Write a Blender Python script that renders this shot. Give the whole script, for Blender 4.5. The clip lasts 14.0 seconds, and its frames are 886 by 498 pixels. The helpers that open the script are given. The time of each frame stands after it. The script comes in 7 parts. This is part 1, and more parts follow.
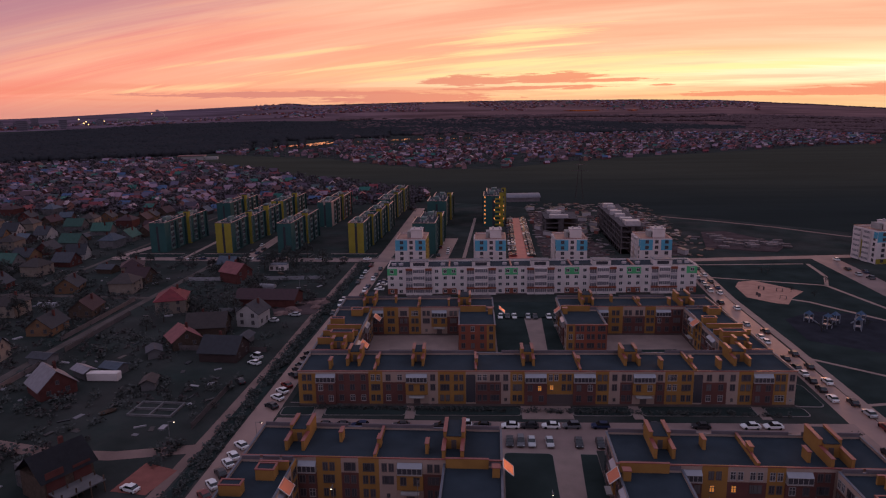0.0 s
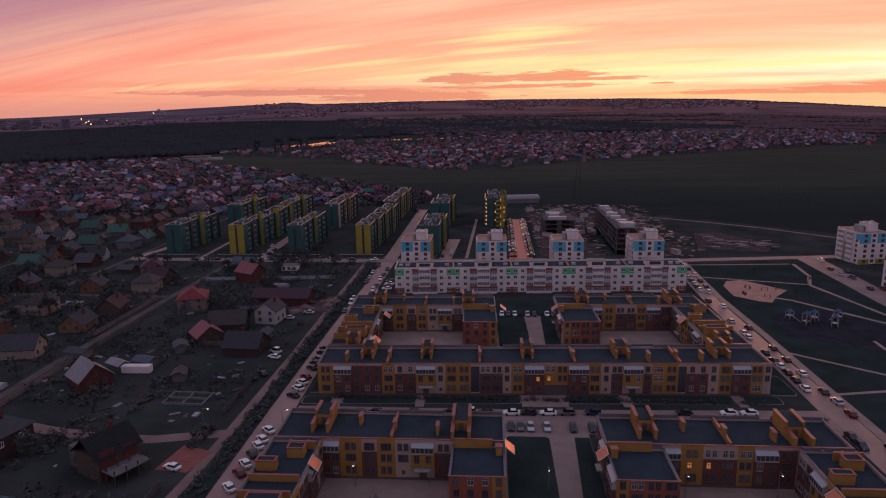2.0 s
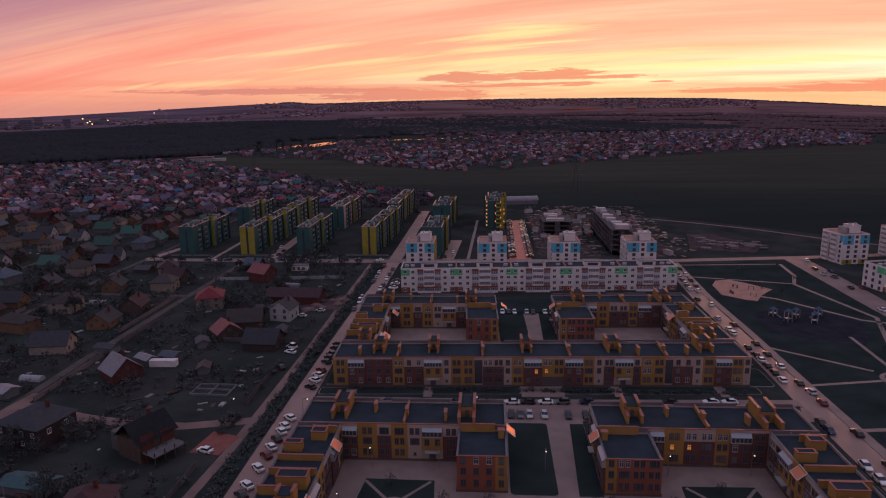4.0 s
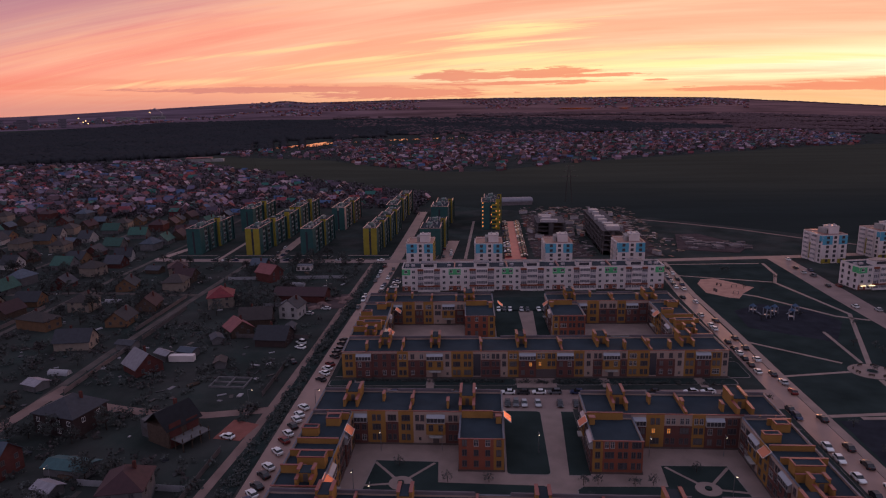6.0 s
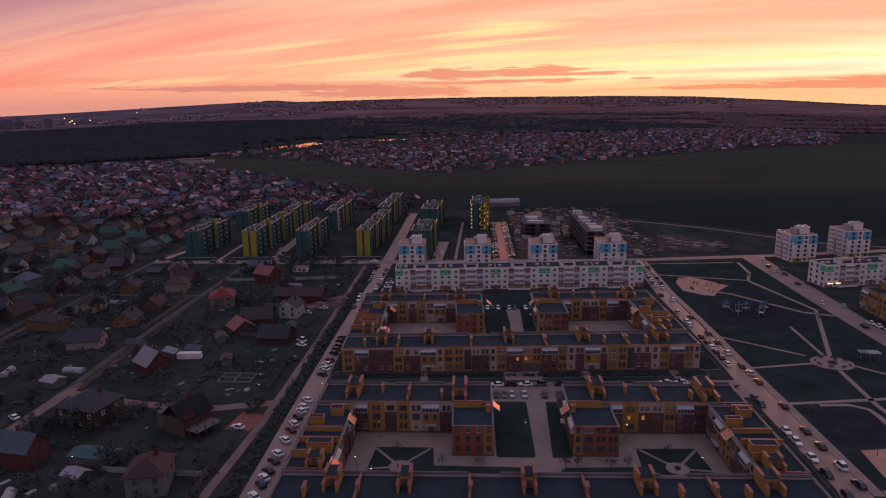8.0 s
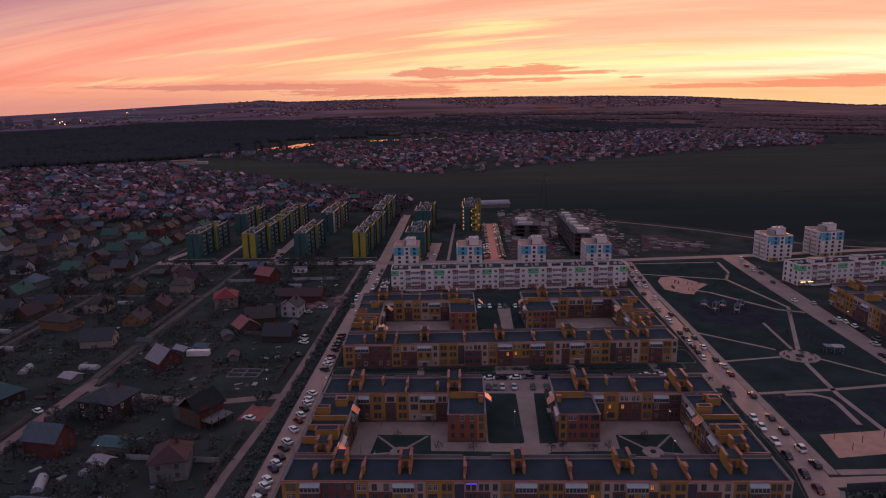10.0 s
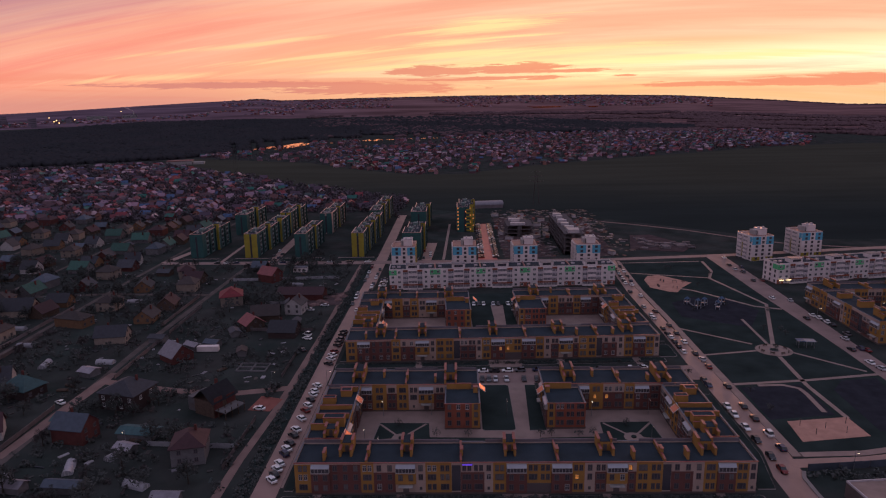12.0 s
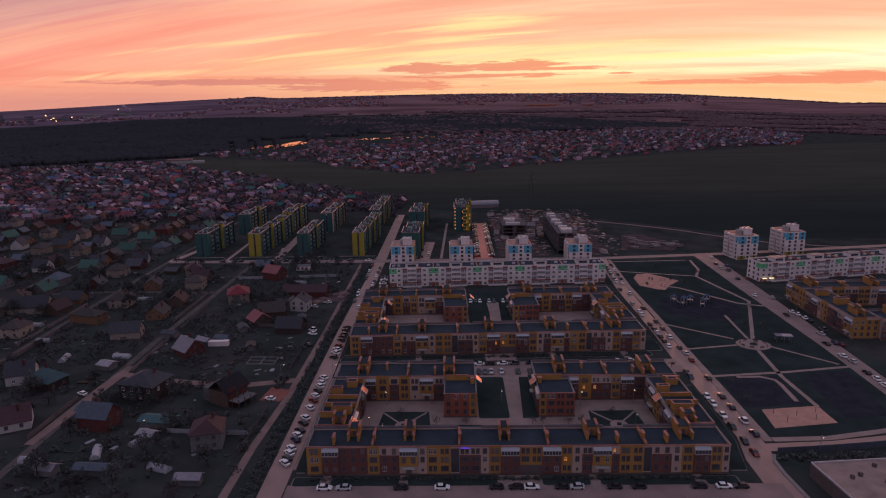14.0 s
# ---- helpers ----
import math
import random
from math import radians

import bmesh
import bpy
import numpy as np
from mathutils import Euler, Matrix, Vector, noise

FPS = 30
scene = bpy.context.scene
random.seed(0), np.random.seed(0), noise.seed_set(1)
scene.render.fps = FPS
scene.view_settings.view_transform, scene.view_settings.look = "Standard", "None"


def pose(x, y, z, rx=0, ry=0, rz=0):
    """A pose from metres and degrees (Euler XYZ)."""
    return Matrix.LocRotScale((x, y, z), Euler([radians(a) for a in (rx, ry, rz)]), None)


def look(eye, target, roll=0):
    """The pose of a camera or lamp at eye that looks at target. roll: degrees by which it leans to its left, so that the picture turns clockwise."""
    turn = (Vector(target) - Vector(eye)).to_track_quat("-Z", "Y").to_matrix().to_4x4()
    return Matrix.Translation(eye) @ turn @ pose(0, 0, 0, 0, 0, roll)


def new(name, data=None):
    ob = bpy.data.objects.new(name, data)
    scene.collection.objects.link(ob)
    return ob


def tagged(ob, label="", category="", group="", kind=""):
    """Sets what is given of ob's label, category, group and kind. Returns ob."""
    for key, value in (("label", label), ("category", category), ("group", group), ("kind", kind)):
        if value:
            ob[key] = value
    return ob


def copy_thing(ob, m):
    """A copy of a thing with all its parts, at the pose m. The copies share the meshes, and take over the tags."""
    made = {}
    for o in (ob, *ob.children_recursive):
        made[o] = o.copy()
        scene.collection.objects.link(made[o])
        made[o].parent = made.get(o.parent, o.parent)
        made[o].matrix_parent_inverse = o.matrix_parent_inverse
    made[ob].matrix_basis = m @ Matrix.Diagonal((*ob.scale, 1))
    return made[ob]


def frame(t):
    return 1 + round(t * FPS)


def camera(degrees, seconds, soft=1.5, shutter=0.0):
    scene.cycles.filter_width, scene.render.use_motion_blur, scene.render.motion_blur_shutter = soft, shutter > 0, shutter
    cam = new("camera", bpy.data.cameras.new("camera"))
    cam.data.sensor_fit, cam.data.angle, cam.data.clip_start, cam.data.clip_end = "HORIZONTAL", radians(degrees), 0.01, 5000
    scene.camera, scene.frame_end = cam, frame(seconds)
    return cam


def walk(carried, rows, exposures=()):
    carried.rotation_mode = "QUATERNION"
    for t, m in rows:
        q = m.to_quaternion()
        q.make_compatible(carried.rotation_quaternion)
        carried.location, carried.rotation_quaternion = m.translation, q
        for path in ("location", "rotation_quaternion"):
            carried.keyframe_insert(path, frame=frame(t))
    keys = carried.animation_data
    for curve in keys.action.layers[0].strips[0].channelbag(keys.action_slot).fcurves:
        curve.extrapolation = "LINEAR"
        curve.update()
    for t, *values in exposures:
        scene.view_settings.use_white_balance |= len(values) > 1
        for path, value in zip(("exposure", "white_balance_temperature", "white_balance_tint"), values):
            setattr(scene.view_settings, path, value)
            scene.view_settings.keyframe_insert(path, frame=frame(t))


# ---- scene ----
cam = camera(67.42, 14.0, soft=1.15)
PATH = [
    (0, (9.80, -84.09, 75.70), (2.47, 13.44, 54.86), -0.90),
    (0.5, (9.67, -88.12, 76.95), (2.33, 9.40, 56.05), -0.94),
    (1, (9.48, -92.03, 78.16), (2.15, 5.48, 57.19), -0.93),
    (1.5, (9.30, -95.96, 79.34), (1.98, 1.53, 58.29), -0.93),
    (2, (9.06, -99.90, 80.48), (1.75, -2.43, 59.39), -0.92),
    (2.5, (8.86, -103.76, 81.60), (1.58, -6.29, 60.46), -0.93),
    (3, (8.63, -107.54, 82.77), (1.40, -10.07, 61.59), -0.94),
    (5.5, (7.61, -126.88, 88.49), (0.73, -29.45, 67.02), -0.94),
    (6, (7.40, -130.60, 89.66), (0.98, -33.15, 68.13), -0.97),
    (6.5, (7.22, -134.33, 90.86), (1.27, -36.87, 69.25), -0.99),
    (7, (7.12, -138.09, 92.06), (1.65, -40.62, 70.38), -1.02),
    (7.5, (7.00, -141.97, 93.33), (1.99, -44.49, 71.59), -1.02),
    (8, (6.82, -145.84, 94.59), (2.19, -48.35, 72.82), -1.01),
    (10.5, (6.07, -165.30, 100.64), (3.06, -67.79, 78.65), -1.04),
    (11, (6.02, -169.17, 101.77), (3.22, -71.67, 79.73), -1.04),
    (11.5, (5.84, -172.96, 102.98), (3.26, -75.47, 80.85), -1.02),
    (12, (5.59, -176.77, 104.17), (3.23, -79.30, 81.94), -0.98),
    (12.5, (5.37, -180.54, 105.33), (3.21, -83.09, 83.02), -0.95),
    (13, (5.17, -184.34, 106.51), (3.16, -86.91, 84.11), -0.93),
    (13.5, (4.95, -188.10, 107.67), (3.09, -90.69, 85.15), -0.91),
    (14, (4.81, -191.94, 108.79), (3.05, -94.54, 86.18), -0.88),
]
walk(cam, [(t, look(eye, target, roll)) for t, eye, target, roll in PATH])

# ---- dusk sky, last sun, exposure ----
world = bpy.data.worlds.new("dusk_sky")
scene.world = world
world.use_nodes = True
WN, WL = world.node_tree.nodes, world.node_tree.links


def wmath(op, a, b=None, c=None, clamp=False):
    n = WN.new("ShaderNodeMath")
    n.operation, n.use_clamp = op, clamp
    for slot, v in enumerate((a, b, c)):
        if v is None:
            continue
        if isinstance(v, (int, float)):
            n.inputs[slot].default_value = v
        else:
            WL.new(v, n.inputs[slot])
    return n.outputs[0]


def wramp(value, stops):
    n = WN.new("ShaderNodeValToRGB")
    while len(n.color_ramp.elements) < len(stops):
        n.color_ramp.elements.new(0.5)
    for e, (at, col) in zip(n.color_ramp.elements, stops):
        e.position, e.color = at, (*col, 1)
    WL.new(value, n.inputs[0])
    return n.outputs[0]


def wmix(fac, a, b):
    n = WN.new("ShaderNodeMix")
    n.data_type = "RGBA"
    for slot, v in ((0, fac), (6, a), (7, b)):
        if isinstance(v, tuple):
            n.inputs[slot].default_value = (*v, 1)
        else:
            WL.new(v, n.inputs[slot])
    return n.outputs[2]


def wnoise(vec, scale, detail, rough=0.5):
    n = WN.new("ShaderNodeTexNoise")
    n.inputs["Scale"].default_value, n.inputs["Detail"].default_value, n.inputs["Roughness"].default_value = scale, detail, rough
    WL.new(vec, n.inputs["Vector"])
    return n.outputs[0]


def build_sky():
    co = WN.new("ShaderNodeTexCoord")
    sep = WN.new("ShaderNodeSeparateXYZ")
    WL.new(co.outputs["Generated"], sep.inputs[0])
    sx, sy, sz = sep.outputs
    az = wmath("ARCTAN2", sx, sy)
    el = wmath("ARCSINE", sz)
    # bowed streak coordinate: thin cirrus bands that rise to the right and flatten out
    off = wmath("SUBTRACT", az, 0.24)
    bow = wmath("MULTIPLY", wmath("MULTIPLY", off, off), 0.16)
    band = wmath("ADD", el, bow)

    def streak(sx_, sy_, detail, rough, shift, bend=0.0, line=None):
        comb = WN.new("ShaderNodeCombineXYZ")
        WL.new(wmath("MULTIPLY", az, sx_), comb.inputs[0])
        WL.new(wmath("MULTIPLY", line or band, sy_), comb.inputs[1])
        comb.inputs[2].default_value = shift
        n = WN.new("ShaderNodeTexNoise")
        n.inputs["Scale"].default_value, n.inputs["Detail"].default_value = 1.0, detail
        n.inputs["Roughness"].default_value, n.inputs["Distortion"].default_value = rough, bend
        WL.new(comb.outputs[0], n.inputs["Vector"])
        return n.outputs[0]

    def level(v, lo, gain):
        return wmath("MULTIPLY", wmath("SUBTRACT", v, lo), gain, clamp=True)

    wide = streak(1.3, 26.0, 6.0, 0.55, 3.1, 0.4)
    thin = streak(3.0, 70.0, 7.0, 0.62, 7.7, 0.5)
    hair = streak(7.0, 240.0, 6.0, 0.65, 21.3, 0.3)
    h = wmath("DIVIDE", band, 0.2, clamp=True)
    e2 = wmath("DIVIDE", el, 0.16, clamp=True)
    # far side: salmon and rose; glow side: peach to yellow
    cool = wramp(h, [(0.0, (0.950, 0.329, 0.196)), (0.25, (1.000, 0.435, 0.245)), (0.55, (1.000, 0.398, 0.251)), (0.8, (0.980, 0.286, 0.218)), (1.0, (0.720, 0.265, 0.273))])
    warm = wramp(e2, [(0.0, (1.000, 0.594, 0.262)), (0.08, (1.020, 0.678, 0.294)), (0.2, (1.060, 0.975, 0.545)), (0.3, (1.050, 0.901, 0.360)), (0.39, (1.020, 0.657, 0.327)), (0.5, (1.000, 0.530, 0.316)), (0.72, (1.000, 0.519, 0.327)), (1.0, (0.960, 0.392, 0.251))])
    side = wmath("DIVIDE", wmath("ADD", az, 0.36), 0.52, clamp=True)
    base = wmix(side, cool, warm)
    pale = wmix(side, (1.040, 0.583, 0.382), (1.080, 0.806, 0.512))
    lift = wmath("DIVIDE", el, 0.06, clamp=True)
    base = wmix(wmath("MULTIPLY", wmath("MULTIPLY", level(wide, 0.41, 4.5), 0.62), wmath("MAXIMUM", lift, side)), base, pale)
    base = wmix(wmath("MULTIPLY", level(thin, 0.50, 5.0), 0.45), base, (1.0, 0.41, 0.26))
    base = wmix(wmath("MULTIPLY", level(hair, 0.50, 5.0), 0.2), base, (1.08, 0.66, 0.42))
    # yellow lit streaks on the glow side, low down
    glow_h = wmath("SUBTRACT", 1.0, wmath("DIVIDE", wmath("ABSOLUTE", wmath("SUBTRACT", el, 0.042)), 0.030, clamp=True))
    glow_a = wmath("DIVIDE", wmath("ADD", az, 0.06), 0.30, clamp=True)
    glow = wmath("MULTIPLY", glow_h, glow_a)
    base = wmix(wmath("MULTIPLY", level(streak(2.2, 60.0, 5.0, 0.55, 15.2, 0.3), 0.36, 3.6), glow), base, (1.1, 0.97, 0.42))
    hot_a = wmath("DIVIDE", wmath("SUBTRACT", az, 0.12), 0.35, clamp=True)
    base = wmix(wmath("MULTIPLY", wmath("MULTIPLY", glow_h, hot_a), 0.95), base, (1.18, 1.10, 0.74))
    base = wmix(wmath("MULTIPLY", level(streak(2.6, 85.0, 6.0, 0.6, 41.0, 0.4), 0.50, 6.0), 0.42), base, (1.02, 0.47, 0.29))
    # violet veil high on the far side
    veil = wmath("MULTIPLY", wmath("DIVIDE", wmath("SUBTRACT", band, 0.185), 0.06, clamp=True), wmath("DIVIDE", wmath("SUBTRACT", -0.22, az), 0.3, clamp=True))
    base = wmix(wmath("MULTIPLY", veil, 0.8), base, (0.47, 0.23, 0.29))
    # low rose cloud bars just over the hills
    bars = streak(4.2, 95.0, 5.0, 0.55, 12.4, 0.6, el)
    low = wmath("SUBTRACT", 1.0, wmath("DIVIDE", wmath("ABSOLUTE", wmath("SUBTRACT", el, 0.022)), 0.024, clamp=True))
    base = wmix(wmath("MULTIPLY", wmath("MULTIPLY", level(bars, 0.45, 6.0), low), 0.6), base, (0.90, 0.24, 0.15))
    # peach haze under the bright streaks on the glow side
    haze = wmath("ADD", wmath("DIVIDE", wmath("SUBTRACT", 0.027, el), 0.006), wmath("MULTIPLY", wmath("SUBTRACT", streak(5.0, 110.0, 5.0, 0.6, 55.0, 0.5, el), 0.5), 3.0), clamp=True)
    base = wmix(wmath("MULTIPLY", wmath("MULTIPLY", haze, side), 0.35), base, (1.02, 0.50, 0.24))
    # lit yellow streaks between the veils: (azimuth, height, half width, half thickness, slope)
    lit_line = None
    for a0, e0, ra, re_, slope in ((0.03, 0.099, 0.13, 0.011, 0.06), (0.0, 0.078, 0.13, 0.006, 0.06), (0.07, 0.061, 0.22, 0.0075, 0.03), (-0.17, 0.062, 0.17, 0.004, 0.08), (-0.10, 0.044, 0.17, 0.0035, 0.06), (-0.30, 0.075, 0.16, 0.004, 0.10), (0.36, 0.048, 0.20, 0.007, 0.0), (-0.42, 0.032, 0.12, 0.005, 0.05)):
        dx = wmath("DIVIDE", wmath("SUBTRACT", az, a0), ra)
        dy = wmath("DIVIDE", wmath("SUBTRACT", wmath("SUBTRACT", el, e0), wmath("MULTIPLY", wmath("SUBTRACT", az, a0), slope)), re_)
        inside = wmath("SUBTRACT", 1.0, wmath("SQRT", wmath("ADD", wmath("MULTIPLY", dx, dx), wmath("MULTIPLY", dy, dy))))
        lit_line = inside if lit_line is None else wmath("MAXIMUM", lit_line, inside)
    fray = wmath("MULTIPLY", wmath("SUBTRACT", streak(5.0, 190.0, 6.0, 0.65, 61.0, 0.6), 0.5), 3.0)
    base = wmix(wmath("MULTIPLY", level(wmath("ADD", lit_line, fray), 0.0, 1.3), 0.8), base, wmix(side, (1.05, 0.66, 0.34), (1.08, 0.93, 0.40)))
    # rose cloud banks: (azimuth, height, half width, half thickness)
    ragged = wmath("ADD", wmath("MULTIPLY", wmath("SUBTRACT", streak(11.0, 150.0, 6.0, 0.65, 31.0, 1.0, el), 0.5), 2.4), wmath("MULTIPLY", wmath("SUBTRACT", streak(40.0, 420.0, 4.0, 0.6, 5.0, 0.5, el), 0.5), 1.0))
    banks = None
    for a0, e0, ra, re_ in ((-0.030, 0.0375, 0.07, 0.0085), (0.085, 0.0400, 0.085, 0.0080), (0.175, 0.035, 0.05, 0.003), (-0.27, 0.0215, 0.21, 0.0055), (0.04, 0.0265, 0.13, 0.0035), (-0.12, 0.014, 0.13, 0.0085), (0.12, 0.0245, 0.03, 0.002), (0.24, 0.0265, 0.02, 0.0015), (0.49, 0.0135, 0.12, 0.0075), (0.33, 0.0125, 0.10, 0.0035)):
        dx = wmath("DIVIDE", wmath("SUBTRACT", az, a0), ra)
        dy = wmath("DIVIDE", wmath("SUBTRACT", el, e0), re_)
        inside = wmath("SUBTRACT", 1.0, wmath("SQRT", wmath("ADD", wmath("MULTIPLY", dx, dx), wmath("MULTIPLY", dy, dy))))
        banks = inside if banks is None else wmath("MAXIMUM", banks, inside)
    base = wmix(wmath("MULTIPLY", level(wmath("ADD", banks, ragged), 0.0, 4.0), 0.88), base, wmix(side, (0.70, 0.25, 0.20), (0.96, 0.31, 0.17)))
    # dull mauve rim low on the far side
    rim = wmath("MULTIPLY", wmath("SUBTRACT", 1.0, wmath("DIVIDE", el, 0.022, clamp=True)), wmath("DIVIDE", wmath("SUBTRACT", -0.12, az), 0.3, clamp=True))
    base = wmix(wmath("MULTIPLY", rim, 0.7), base, (0.66, 0.27, 0.24))
    # the rest of the dome: dim blue-mauve dusk
    dome = wramp(wmath("DIVIDE", el, 1.5, clamp=True), [(0.0, (0.435, 0.355, 0.485)), (0.3, (0.40, 0.36, 0.51)), (1.0, (0.36, 0.36, 0.52))])
    ahead = wmath("SUBTRACT", 1.0, wmath("DIVIDE", wmath("SUBTRACT", wmath("ABSOLUTE", az), 0.75), 0.6, clamp=True))
    upto = wmath("SUBTRACT", 1.0, wmath("DIVIDE", wmath("SUBTRACT", el, 0.18), 0.26, clamp=True))
    sky = wmix(wmath("MULTIPLY", ahead, upto), dome, base)
    bg = WN["Background"]
    WL.new(sky, bg.inputs[0])
    bg.inputs[1].default_value = 1.0


build_sky()

sun_data = bpy.data.lights.new("low_sun", "SUN")
sun_data.energy, sun_data.color, sun_data.angle = 0.5, (1.0, 0.36, 0.18), radians(8)
sun = new("low_sun", sun_data)
sun.matrix_world = look((0, 0, 0), (-0.42, -1.0, -0.075))

# ---- materials ----
MATS = {}


def mat(name, color, rough=0.8, metal=0.0, spots=0.25, scale=0.6, fine=9.0, bump=0.15, tint=None, piece=0.0, emit=0.0):
    """A procedural surface: base colour, blotches at two scales, fine relief; piece: how far single things differ."""
    if name in MATS:
        return MATS[name]
    m = bpy.data.materials.new(name)
    m.use_nodes = True
    n, l = m.node_tree.nodes, m.node_tree.links
    b = n["Principled BSDF"]
    b.inputs["Roughness"].default_value, b.inputs["Metallic"].default_value = rough, metal
    b.inputs["Specular IOR Level"].default_value = 0.0 if rough > 0.93 else 0.12 if rough > 0.84 else 0.35
    co = n.new("ShaderNodeTexCoord")
    geo = n.new("ShaderNodeNewGeometry")
    big, small = n.new("ShaderNodeTexNoise"), n.new("ShaderNodeTexNoise")
    for node, s, d in ((big, scale, 4.0), (small, fine, 6.0)):
        node.inputs["Scale"].default_value, node.inputs["Detail"].default_value = s, d
        l.new(geo.outputs["Position"], node.inputs["Vector"])
    tint = tint or tuple(c * 0.45 for c in color)
    mix = n.new("ShaderNodeMix")
    mix.data_type = "RGBA"
    mix.inputs[6].default_value, mix.inputs[7].default_value = (*color, 1), (*tint, 1)
    add = n.new("ShaderNodeMath")
    add.operation = "MULTIPLY_ADD"
    add.use_clamp = True
    sub = n.new("ShaderNodeMath")
    sub.operation = "SUBTRACT"
    l.new(big.outputs[0], sub.inputs[0])
    sub.inputs[1].default_value = 0.4
    l.new(sub.outputs[0], add.inputs[0])
    add.inputs[1].default_value = spots * 4
    half = n.new("ShaderNodeMath")
    half.operation = "MULTIPLY"
    l.new(small.outputs[0], half.inputs[0])
    half.inputs[1].default_value = spots * 0.6
    l.new(half.outputs[0], add.inputs[2])
    l.new(add.outputs[0], mix.inputs[0])
    out = mix.outputs[2]
    if piece:
        info = n.new("ShaderNodeObjectInfo")
        hsv = n.new("ShaderNodeHueSaturation")
        rng = n.new("ShaderNodeMapRange")
        rng.inputs["To Min"].default_value, rng.inputs["To Max"].default_value = 1 - piece, 1 + piece
        l.new(info.outputs["Random"], rng.inputs["Value"])
        l.new(rng.outputs[0], hsv.inputs["Value"])
        l.new(out, hsv.inputs["Color"])
        out = hsv.outputs[0]
    l.new(out, b.inputs["Base Color"])
    if bump:
        bp = n.new("ShaderNodeBump")
        bp.inputs["Strength"].default_value, bp.inputs["Distance"].default_value = bump, 0.05
        l.new(small.outputs[0], bp.inputs["Height"])
        l.new(bp.outputs[0], b.inputs["Normal"])
    if emit:
        b.inputs["Emission Color"].default_value, b.inputs["Emission Strength"].default_value = (*color, 1), emit
    MATS[name] = m
    return m


PLASTER_WHITE = mat("plaster_white", (0.66, 0.57, 0.55), 0.85, spots=0.18, scale=0.25)
PLASTER_YELLOW = mat("plaster_yellow", (0.315, 0.163, 0.050), 0.85, spots=0.2, scale=0.3)
PLASTER_RED = mat("plaster_red", (0.135, 0.057, 0.050), 0.85, spots=0.25, scale=0.3)
PLASTER_ORANGE = mat("plaster_orange", (0.245, 0.080, 0.052), 0.85, spots=0.2, scale=0.3)
PLASTER_GREEN = mat("plaster_green", (0.10, 0.42, 0.18), 0.85, spots=0.15)
PLASTER_BLUE = mat("plaster_blue", (0.10, 0.34, 0.46), 0.85, spots=0.15)
PLASTER_TEAL = mat("plaster_teal", (0.036, 0.092, 0.086), 0.85, spots=0.2, scale=0.3)
PLASTER_LIME = mat("plaster_lime", (0.29, 0.235, 0.04), 0.85, spots=0.2, scale=0.3)
PLASTER_CREAM = mat("plaster_cream", (0.37, 0.268, 0.225), 0.85, spots=0.2, scale=0.25)
PLINTH = mat("plinth_brown", (0.11, 0.085, 0.08), 0.9)
ROOF_BITUMEN = mat("roof_bitumen", (0.030, 0.042, 0.054), 0.9, spots=0.35, scale=0.2, fine=3.0)
COPING = mat("coping_red", (0.23, 0.060, 0.050), 0.36, 0.0, spots=0.2)
COPING_GREY = mat("coping_grey", (0.10, 0.105, 0.13), 0.5, 0.0, spots=0.2)
COPING_PALE = mat("coping_pale", (0.42, 0.37, 0.38), 0.45, 0.0, spots=0.2)
CONCRETE = mat("concrete", (0.34, 0.32, 0.31), 0.9, spots=0.3)
FRAME_WHITE = mat("frame_white", (0.56, 0.53, 0.51), 0.5, spots=0.05, bump=0)
FRAME_DARK = mat("frame_dark", (0.09, 0.07, 0.07), 0.5, spots=0.05, bump=0)
ROAD = mat("road_asphalt", (0.290, 0.182, 0.156), 0.58, spots=0.3, scale=0.12, fine=4.0)
ROAD_GREY = mat("asphalt_grey", (0.245, 0.165, 0.150), 0.75, spots=0.35, scale=0.12, fine=4.0)
PAVING = mat("paving", (0.262, 0.186, 0.164), 0.8, spots=0.3, scale=0.2, fine=3.0)
DIRT = mat("dirt_road", (0.235, 0.158, 0.142), 0.95, spots=0.35, scale=0.15, fine=2.0)
DIRT_DARK = mat("dirt_lane", (0.12, 0.098, 0.092), 0.95, spots=0.45, scale=0.15, fine=2.0)
LAWN = mat("lawn", (0.033, 0.045, 0.043), 0.95, spots=0.45, scale=0.1, fine=5.0, bump=0.4)
KERB = mat("kerb_stone", (0.23, 0.195, 0.185), 0.9, spots=0.2)
SAND = mat("sand", (0.46, 0.258, 0.20), 0.95, spots=0.3, scale=0.3)


def glass(name, color, rough=0.12):
    m = mat(name, color, rough, 0.0, spots=0.1, bump=0)
    m.node_tree.nodes["Principled BSDF"].inputs["Specular IOR Level"].default_value = 0.7
    return m


GLASS = glass("window_glass", (0.05, 0.047, 0.056), 0.2)
GLASS_CURTAIN = glass("curtained_glass", (0.11, 0.10, 0.10), 0.3)
GLASS_MID = glass("dim_glass", (0.065, 0.06, 0.07), 0.25)
BALCONY_GLASS = glass("balcony_glass", (0.13, 0.12, 0.14), 0.3)
LIT = mat("lit_window", (0.9, 0.33, 0.07), 0.6, spots=0.4, scale=1.2, bump=0, emit=0.36)
VIOLET = mat("violet_light", (0.22, 0.10, 1.0), 0.6, spots=0.3, scale=3.0, bump=0, emit=0.32)

# ---- mesh helpers ----


